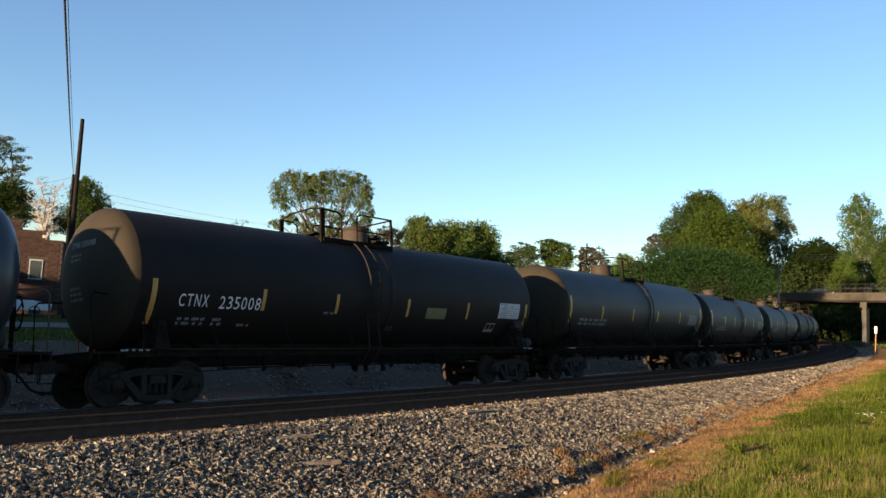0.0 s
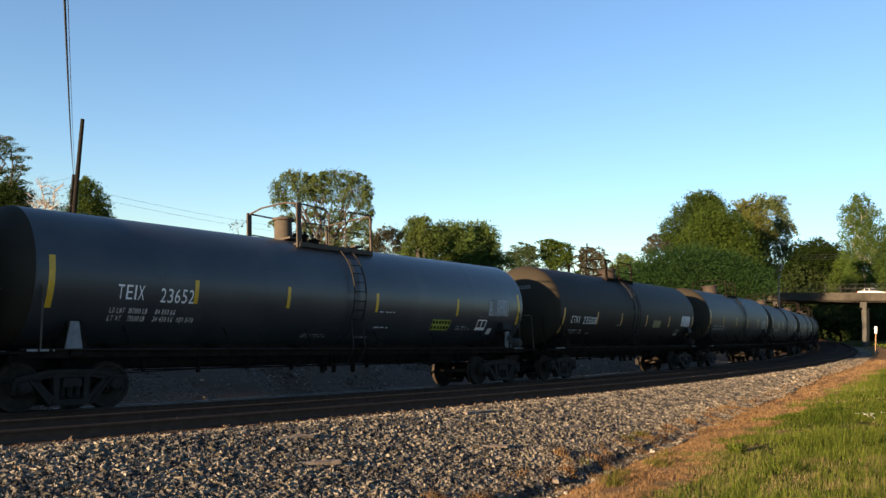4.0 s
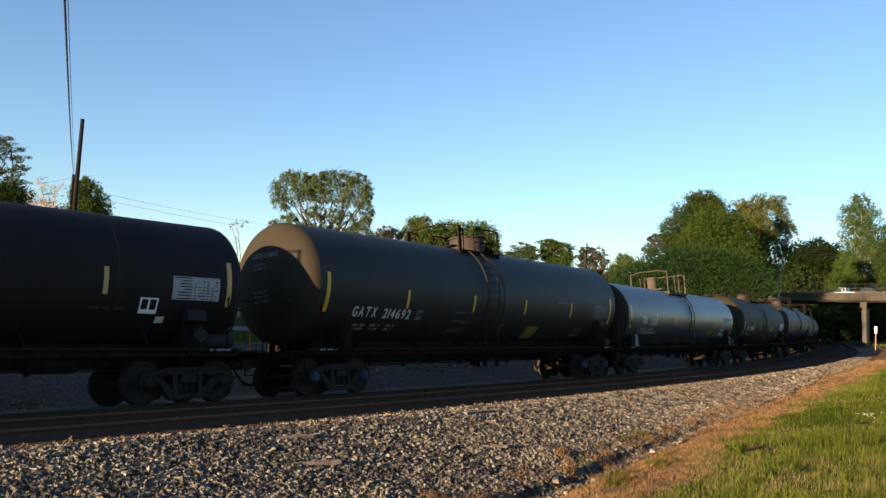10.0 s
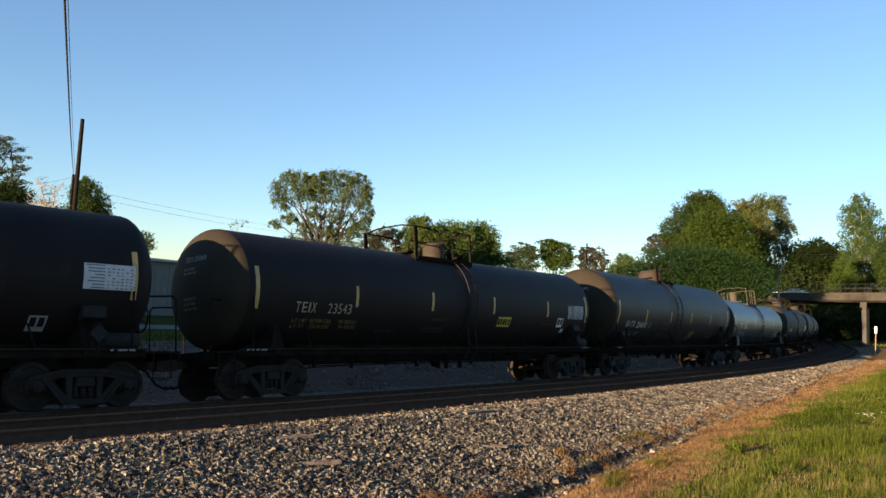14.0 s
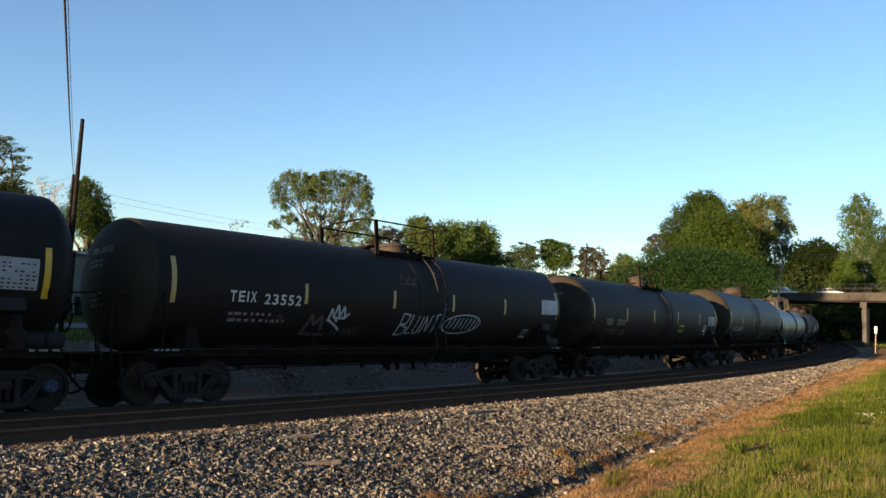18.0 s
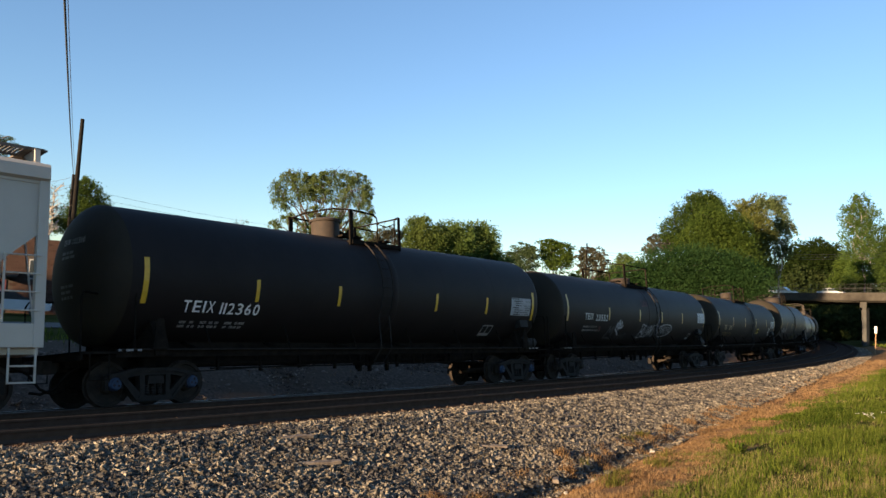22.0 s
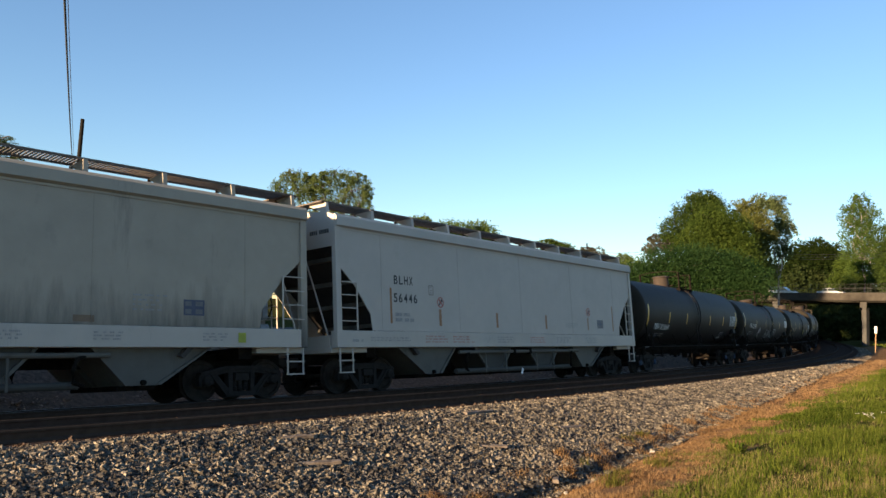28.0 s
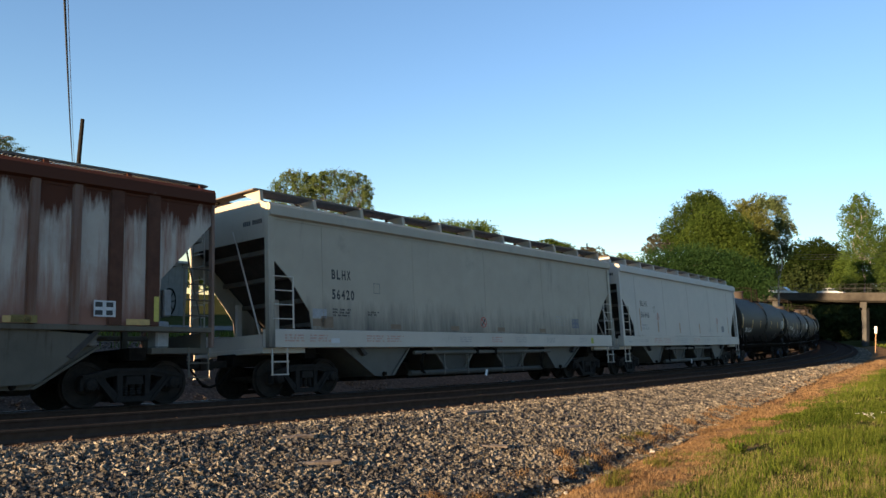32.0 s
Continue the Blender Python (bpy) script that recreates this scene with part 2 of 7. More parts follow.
def turns(rs, n):
    """n random rotations."""
    q = rs.normal(size=(n, 4))
    q /= np.linalg.norm(q, axis=1)[:, None]
    w, x, y, z = q.T
    return np.stack([np.stack([1 - 2 * (y * y + z * z), 2 * (x * y - z * w), 2 * (x * z + y * w)], 1), np.stack([2 * (x * y + z * w), 1 - 2 * (x * x + z * z), 2 * (y * z - x * w)], 1), np.stack([2 * (x * z - y * w), 2 * (y * z + x * w), 1 - 2 * (x * x + y * y)], 1)], 1)


OCTA_V = np.array([(1, 0, 0), (-1, 0, 0), (0, 1, 0), (0, -1, 0), (0, 0, 1), (0, 0, -1)], float) * 1.15
OCTA_F = np.array([(0, 2, 4), (2, 1, 4), (1, 3, 4), (3, 0, 4), (2, 0, 5), (1, 2, 5), (3, 1, 5), (0, 3, 5)])


def chips(rs, pts, size):
    """Small sharp stones at points: verts and faces."""
    n = len(pts)
    v = OCTA_V[None] * rs.uniform(0.6, 1.0, (n, 6, 1)) + rs.normal(0, 0.16, (n, 6, 3))
    v = np.einsum("nij,nkj->nki", turns(rs, n), v * rs.uniform(0.6, 1.0, (n, 1, 3))) * (size[:, None, None] * 0.5)
    v[:, :, 2] *= 0.8
    v += pts[:, None, :]
    f = OCTA_F[None] + 6 * np.arange(n)[:, None, None]
    return v.reshape(-1, 3), f.reshape(-1, 3)


def stones(rs, pts, size):
    """Broken stones at points: verts and faces."""
    n = len(pts)
    v = CUBE_V[None] * rs.uniform(0.55, 1.0, (n, 8, 3)) * rs.uniform(0.6, 1.0, (n, 1, 3))
    v = np.einsum("nij,nkj->nki", turns(rs, n), v) * (size[:, None, None] * 0.5)
    v += pts[:, None, :]
    f = CUBE_F[None] + 8 * np.arange(n)[:, None, None]
    return v.reshape(-1, 3), f.reshape(-1, 4)


def spread(rs, n, s0, s1, o0, o1, height, power=1.0, lift=0.0):
    """n points between two distances along the line and two beside it, thinner towards s1."""
    s = s0 + (s1 - s0) * rs.random(n) ** power
    u = rs.random(n)
    P = np.empty((n, 3))
    gs = np.linspace(s0, s1, max(2, int((s1 - s0) / 0.3) + 1))
    gu = np.linspace(0, 1, 48)
    glo = np.array([o0(a) if callable(o0) else o0 for a in gs])
    ghi = np.array([o1(a) if callable(o1) else o1 for a in gs])
    lo, hi = np.interp(s, gs, glo), np.interp(s, gs, ghi)
    o = lo + (hi - lo) * u
    th = np.interp(s, LINE[:, 0], LINE[:, 3])
    P[:, 0] = np.interp(s, LINE[:, 0], LINE[:, 1]) + o * np.sin(th)
    P[:, 1] = np.interp(s, LINE[:, 0], LINE[:, 2]) - o * np.cos(th)
    H = np.array([[height(a, l + (h - l) * k) for k in gu] for a, l, h in zip(gs, glo, ghi)])
    fi, fj = (s - s0) / (gs[1] - gs[0]), u * 47
    i, j = np.clip(fi.astype(int), 0, len(gs) - 2), np.clip(fj.astype(int), 0, 46)
    fi, fj = fi - i, fj - j
    P[:, 2] = (H[i, j] * (1 - fi) + H[i + 1, j] * fi) * (1 - fj) + (H[i, j + 1] * (1 - fi) + H[i + 1, j + 1] * fi) * fj
    P[:, 2] += lift
    return P, s, o


# ---- ground ----
def lerp(t, pts):
    return float(np.interp(t, [p[0] for p in pts], [p[1] for p in pts]))


TOE = [(-60, 10.5), (-10, 9.8), (3, 8.95), (6.5, 8.78), (10, 8.6), (14, 8.2), (20, 7.75), (34, 6.7), (60, 6.4), (90, 6.4), (200, 6.4)]
TOE_Z = [(-60, -0.6), (-10, -0.6), (3, -0.40), (6.5, -0.24), (14, 0.03), (34, 0.25), (90, 0.30), (200, 0.30)]


def toe(s):
    """Where the gravel ends, with an uneven edge."""
    return lerp(s, TOE) + 0.16 * noise.noise((s * 0.42, 1.7, 4.0)) + 0.07 * noise.noise((s * 1.6, 6.1, 2.0))


NEAR_O, NEAR_Z, NEAR_CANT = 4.2, 0.45, 0.066


def bed(s, o):
    """Height of the gravel bed's top."""
    t, tz = toe(s), lerp(s, TOE_Z)
    return lerp(o, [(-4.2, -0.75), (-2.9, -0.62), (-1.7, -0.42), (0, -0.19), (1.7, 0.02), (2.6, 0.17), (3.0, 0.20), (4.2, 0.26), (5.6, 0.36), (6.0, 0.36), (max(t, 6.3), tz), (max(t, 6.3) + 0.3, tz - 0.5)])


def land(s, o):
    """Height of the ground beside the bed."""
    t, tz = toe(s), lerp(s, TOE_Z)
    t = max(t, 6.3)
    far = lerp(o, [(-40, 0.6), (-14, 0.7), (-8.5, 0.75), (-6.5, 0.45), (-4.0, -0.7), (-2.5, -0.9)])
    g = t + 1.2
    dip = lerp(s, [(-6, 0.14), (3, 0.17), (7, 0.12), (11, 0.05), (14, 0.0)])      # a small ditch at the toe
    near = lerp(o, [(t - 4, tz - 0.6), (t - 0.6, tz + 0.02), (t - 0.25, tz + 0.05), (t - 0.02, tz + 0.03 - dip * 0.6), (t + 0.15, tz - dip), (t + 0.45, tz - dip * 0.9), (g - 0.3, tz + 0.05), (g, tz + 0.12), (g + 1.6, tz + 0.38), (16.0, max(0.9, tz + 0.6)), (24, 1.3), (60, 1.6)])
    return far if o < 1 else near


def terrain():
    bm = bmesh.new()
    n = 150
    k = np.linspace(-1, 1, n)
    xs = 30 + np.sign(k) * (np.abs(k) * 60 + np.abs(k) ** 7 * 2500)
    ys = 45 + np.sign(k) * (np.abs(k) * 75 + np.abs(k) ** 7 * 2700)
    vs = []
    for y in ys:
        row = []
        for x in xs:
            s, o = beside(x, y)
            z = land(s, max(-60.0, min(60.0, o)))
            t = max(toe(s), 6.3)
            if t - 1.6 < o < t + 1.7:
                z -= 0.28
            if -10.5 < o < -2.0:
                z -= 0.45
            if abs(o) < 30:
                z += 0.05 * noise.noise((x * 0.7, y * 0.7, 0))
            row.append(bm.verts.new((x, y, z)))
        vs.append(row)
    for a, b in zip(vs, vs[1:]):
        for i in range(n - 1):
            bm.faces.new((a[i], a[i + 1], b[i + 1], b[i]))
    return tagged(link("ground", bm, TURF, None, "", True), "green and brown grassy ground beside the railway", "ground", kind="structure")


terrain()


def strip(name, s0, s1, ds, os, height, material, label, category="ground"):
    bm = bmesh.new()
    rows = []
    s = s0
    while s <= s1:
        row = []
        for o in (os(s) if callable(os) else os):
            x, y, th = on_line(s, o)
            row.append(bm.verts.new((x, y, height(s, o))))
        rows.append(row)
        s += ds
    for a, b in zip(rows, rows[1:]):
        for i in range(len(a) - 1):
            bm.faces.new((a[i], a[i + 1], b[i + 1], b[i]))
    return tagged(link(name, bm, material, None, "", True), label, category, kind="structure")


def bed_os(s):
    t = max(toe(s), 6.3)
    return [5.72, 6.0] + [6.0 + (t + 0.1 - 6.0) * i / 8 for i in range(1, 9)]


strip("dry_verge", -30, 120, 0.4, lambda s: [max(toe(s), 6.3) - 0.7 + 0.15 * i for i in range(23)], lambda s, o: land(s, o) + 0.012 - max(0.0, o - max(toe(s), 6.3) - 2.3) * 0.3 + 0.03 * noise.noise((s * 1.3, o * 1.3, 2)), EARTH, "strip of dry orange-brown earth and thatch", "ground")
strip("far_bank", -80, 160, 0.6, [-9.5, -8.8, -8.2, -7.6, -7.0, -6.4, -5.8, -5.2, -4.6, -4.0, -3.4], lambda s, o: land(s, o) + 0.015 + 0.16 * noise.noise((s * 0.5, o * 0.8, 7)) + 0.06 * noise.noise((s * 1.9, o * 1.9, 7)), BANK, "dark stony bank behind the tracks", "bank")
strip("track_gravel", -120, 230, 0.5, [-4.2, -3.5, -2.9, -2.3, -1.7, -0.8, 0, 0.8, 1.7, 2.2, 2.6, 3.0, 3.6, 4.2, 4.8, 5.4, 5.72], lambda s, o: bed(s, o) + 0.03 * noise.noise((s * 1.7, o * 1.7, 5)), TRACK_SHADE, "gravel under the two tracks, train shade painted in", "gravel bed")
strip("gravel_bed", -120, 230, 0.5, bed_os, lambda s, o: bed(s, o) + 0.03 * noise.noise((s * 1.7, o * 1.7, 5)), BALLAST, "grey crushed-stone railway bed", "gravel bed")


def rails(o0, z0, cant, name, head):
    for side in (-1, 1):
        o, z = o0 + side * 0.755, z0 + side * 0.755 * cant
        prof = [(-0.075, -0.18), (0.075, -0.18), (0.075, -0.165), (0.012, -0.13), (0.012, -0.045), (0.036, -0.035), (0.036, -0.006), (0.028, 0.0), (-0.028, 0.0), (-0.036, -0.006), (-0.036, -0.035), (-0.012, -0.045), (-0.012, -0.13), (-0.075, -0.165)]
        bm = bmesh.new()
        rings = []
        s = -150.0
        while s <= 260:
            ring = []
            for a, b in prof:
                x, y, th = on_line(s, o + a)
                ring.append(bm.verts.new((x, y, z + b)))
            rings.append(ring)
            s += 1.0
        n = len(prof)
        t = thing(name, "long brown steel rail with a worn head", "rail", group="rails of the two tracks")
        me = [[(u[k].co, u[(k + 1) % n].co, v[(k + 1) % n].co, v[k].co) for u, v in zip(rings, rings[1:]) for k in range(n) if (4 <= k <= 9) == top] for top in (True, False)]
        for nm, quads in zip(("rail_head", "rail_foot"), me):
            b2 = bmesh.new()
            for q in quads:
                b2.faces.new([b2.verts.new(c) for c in q]).material_index = 0
            bmesh.ops.remove_doubles(b2, verts=b2.verts[:], dist=0.0005)
            if nm == "rail_head":
                for f in b2.faces:
                    f.normal_update()
                    f.material_index = 1 if abs(f.normal.z) > 0.6 and f.calc_center_median().z > z - 0.02 else 0
            part(nm, b2, [RAIL, head], t)
        bm.free()


rails(0, 0, CANT, "rail", RAILTOP)
rails(NEAR_O, NEAR_Z, NEAR_CANT, "rail", RAILDARK)


# ---- sleepers ----
def sleepers(o0, z0, cant, s0, s1):
    bm = box(-0.115, 0.115, -1.3, 1.3, -0.18, 0.0, 0.012)
    me = plain_mesh("sleeper", bm, TIE)
    holder = thing("track_bed", "row of dark weathered wooden sleepers under the rails", "track", group="tracks")
    k = 0
    s = s0
    while s < s1:
        x, y, th = on_line(s, o0)
        ob = new("sleeper", me)
        ob.parent = holder
        ob.matrix_basis = pose(x, y, z0 - 0.185, -math.degrees(cant), 0, math.degrees(th) + 0.8 * math.sin(k * 1.7))
        s += 0.52
        k += 1


def plain_mesh(name, bm, material):
    me = bpy.data.meshes.new(name)
    bm.to_mesh(me)
    bm.free()
    me.materials.append(material)
    return me


sleepers(0, 0, CANT, -30, 60)
sleepers(NEAR_O, NEAR_Z, NEAR_CANT, -30, 60)
# ---- the train: shared pieces ----
WHEEL_R = 0.457


def plain(name, bm, material, smooth=False):
    """A mesh to be shared between parts."""
    me = bpy.data.meshes.new(name)
    bmesh.ops.recalc_face_normals(bm, faces=bm.faces[:])
    bm.to_mesh(me)
    bm.free()
    for m in (material if isinstance(material, (list, tuple)) else [material]):
        me.materials.append(m)
    if smooth:
        for p in me.polygons:
            p.use_smooth = True
        me.set_sharp_from_angle(angle=radians(35))
    return me


def use(name, me, parent, m=None, label=""):
    ob = new(name, me)
    ob.parent = parent
    if m is not None:
        ob.matrix_basis = m
    if label:
        ob["label"] = label
    return ob


def _wheelset():
    bm = bmesh.new()
    R = WHEEL_R
    for s in (-1, 1):
        prof = [(0.66, 0.11), (0.66, 0.155), (0.70, 0.17), (0.735, 0.36), (0.685, 0.375), (0.685, R + 0.026), (0.712, R + 0.026), (0.728, R + 0.002), (0.82, R - 0.004), (0.82, 0.385), (0.79, 0.37), (0.775, 0.20), (0.82, 0.165), (0.82, 0.11)]
        lathe(bm, [(s * a, r) for a, r in prof], 36, "y")
    lathe(bm, [(-1.16, 0.0), (-1.16, 0.07), (-0.82, 0.075), (-0.80, 0.105), (-0.5, 0.085), (0.5, 0.085), (0.80, 0.105), (0.82, 0.075), (1.16, 0.07), (1.16, 0.0)], 16, "y")
    for s in (-1, 1):
        for k in range(3):
            a = 2 * math.pi * k / 3
            bx(bm, 0.055 * math.cos(a) - 0.018, 0.055 * math.cos(a) + 0.018, s * 1.15, s * 1.185, 0.055 * math.sin(a) - 0.018, 0.055 * math.sin(a) + 0.018)
    return plain("wheelset", bm, WHEEL, True)


def _sideframe():
    """Cast side frame: an arched top bar, two sloping struts, columns, a spring seat and open pedestals; drawn in x,z and set at y 0."""
    bm = bmesh.new()
    t = 0.085
    # flanged top bar, highest in the middle
    for w, d in ((t, 0.0), (t * 1.35, 0.075)):
        prism(bm, [(-1.07, 0.56 + d), (-0.80, 0.62 + d), (-0.42, 0.70 + d), (0.42, 0.70 + d), (0.80, 0.62 + d), (1.07, 0.56 + d), (1.05, 0.50 + d), (0.76, 0.55 + d), (0.40, 0.62 + d), (-0.40, 0.62 + d), (-0.76, 0.55 + d), (-1.05, 0.50 + d)], -w, w)
    for s in (-1, 1):
        # strut from the pedestal down to the spring seat
        prism(bm, [(s * 0.80, 0.60), (s * 0.66, 0.60), (s * 0.30, 0.22), (s * 0.30, 0.10), (s * 0.40, 0.10)], -t, t)
        prism(bm, [(s * 0.82, 0.58), (s * 0.77, 0.60), (s * 0.34, 0.10), (s * 0.40, 0.08)], -t * 1.35, t * 1.35)
        # column beside the springs
        prism(bm, [(s * 0.34, 0.20), (s * 0.24, 0.20), (s * 0.24, 0.66), (s * 0.36, 0.66)], -t * 1.1, t * 1.1)
        # pedestal jaws round the bearing
        prism(bm, [(s * 1.09, 0.60), (s * 1.10, 0.34), (s * 1.03, 0.34), (s * 1.03, 0.58)], -t * 0.9, t * 0.9)
        prism(bm, [(s * 0.70, 0.60), (s * 0.71, 0.36), (s * 0.76, 0.36), (s * 0.78, 0.60)], -t * 0.9, t * 0.9)
    prism(bm, [(-0.40, 0.09), (0.40, 0.09), (0.36, 0.20), (-0.36, 0.20)], -t * 1.35, t * 1.35)
    # end of the bolster between the columns
    prism(bm, [(-0.19, 0.44), (0.19, 0.44), (0.17, 0.60), (-0.17, 0.60)], -t * 1.5, t * 1.5)
    return plain("side_frame", bm, FRAME)


def _bearing():
    bm = lathe(bmesh.new(), [(-0.10, 0.10), (-0.09, 0.135), (0.05, 0.135), (0.07, 0.115), (0.10, 0.105), (0.115, 0.06), (0.115, 0.0)], 16, "y")
    return plain("bearing_cap", bm, FRAME, True)


def _springs():
    bm = bmesh.new()
    lathe(bm, [(0.22 + 0.025 * i, 0.065 if i % 2 else 0.05) for i in range(11)], 10, "z")
    return plain("spring", bm, FRAME)


def _bolster():
    bm = bmesh.new()
    prism(bm, [(-1.12, 0.48), (-1.12, 0.63), (-0.55, 0.66), (-0.4, 0.74), (0.4, 0.74), (0.55, 0.66), (1.12, 0.63), (1.12, 0.48), (0.45, 0.40), (-0.45, 0.40)], -0.17, 0.17, "x")
    lathe(bm, [(0.74, 0.0), (0.74, 0.2), (0.80, 0.2), (0.80, 0.0)], 20, "z")
    for s in (-1, 1):
        tube(bm, [(s * 0.36, -0.75, 0.36), (s * 0.36, 0.75, 0.36)], 0.05)
        for y in (-0.72, 0.72):
            bx(bm, s * 0.40 - 0.03, s * 0.40 + 0.03, y - 0.09, y + 0.09, 0.26, 0.48)
    return plain("truck", bm, UNDER)


ME_WHEELS, ME_FRAME, ME_BEARING, ME_SPRINGS, ME_BOLSTER = _wheelset(), _sideframe(), _bearing(), _springs(), _bolster()
CAPBLUE = mat("blue bearing cap paint", (0.040, 0.062, 0.105), (0.030, 0.045, 0.075), 12, 0.8, spec=0.1)
ME_BEARING_BLUE = ME_BEARING.copy()
ME_BEARING_BLUE.materials.clear()
ME_BEARING_BLUE.materials.append(CAPBLUE)
WHEELSETS = []


def truck(car, x, blue=False):
    tr = use("truck", ME_BOLSTER, car, pose(x, 0, 0))
    for s in (-1, 1):
        use("side_frame", ME_FRAME, tr, pose(0, s * 1.02, 0))
        for a in (-0.15, 0.0, 0.15):
            use("spring", ME_SPRINGS, tr, pose(a, s * 1.02, 0))
        for a in (-0.889, 0.889):
            use("bearing_cap", ME_BEARING_BLUE if blue else ME_BEARING, tr, pose(a, s * 1.06, WHEEL_R, 0, 0, 0 if s > 0 else 180))
    for a in (-0.889, 0.889):
        w = use("wheelset", ME_WHEELS, tr, pose(a, 0, WHEEL_R))
        WHEELSETS.append((w, a))
    return tr


def coupler(car, x, s, material):
    """Draft sill end, coupler head and air hose at one end of a car; s: 1 front, -1 rear."""
    bm = bmesh.new()
    bx(bm, 0, s * 0.75, -0.09, 0.09, 0.76, 0.94, 0.02)
    prism(bm, [(s * 0.70, -0.16), (s * 0.70, 0.14), (s * 0.98, 0.19), (s * 1.00, 0.10), (s * 0.86, 0.05), (s * 0.86, -0.06), (s * 1.0, -0.10), (s * 0.98, -0.17)], 0.72, 0.99, "z")
    c = part("coupler", bm, WHEEL, car)
    c.location.x = x
    h = tube(bmesh.new(), [(0.05 * s, -0.32, 0.88), (0.35 * s, -0.34, 0.72), (0.6 * s, -0.33, 0.42), (0.85 * s, -0.28, 0.32), (1.05 * s, -0.22, 0.36)], 0.028, 8)
    h = part("air_hose", h, UNDER, car, "black rubber air hose")
    h.location.x = x


@functools.lru_cache(maxsize=None)
def glyphs(text, size, wide=0.8, bold=0.0, gap=1.0):
    """The outline of a line of writing as verts and faces in x,y, its left foot at the origin."""
    cu = bpy.data.curves.new("writing", "FONT")
    cu.body, cu.size, cu.offset, cu.resolution_u, cu.space_character = text, 1.0, bold, 3, gap
    ob = bpy.data.objects.new("writing", cu)
    scene.collection.objects.link(ob)
    bpy.context.view_layer.update()
    me = ob.evaluated_get(bpy.context.evaluated_depsgraph_get()).to_mesh()
    k = size / 0.70
    vs = [(v.co.x * k * wide, v.co.y * k) for v in me.vertices]
    fs = [tuple(p.vertices) for p in me.polygons]
    x0 = min(v[0] for v in vs)
    bpy.data.objects.remove(ob)
    return [(a - x0, b) for a, b in vs], fs


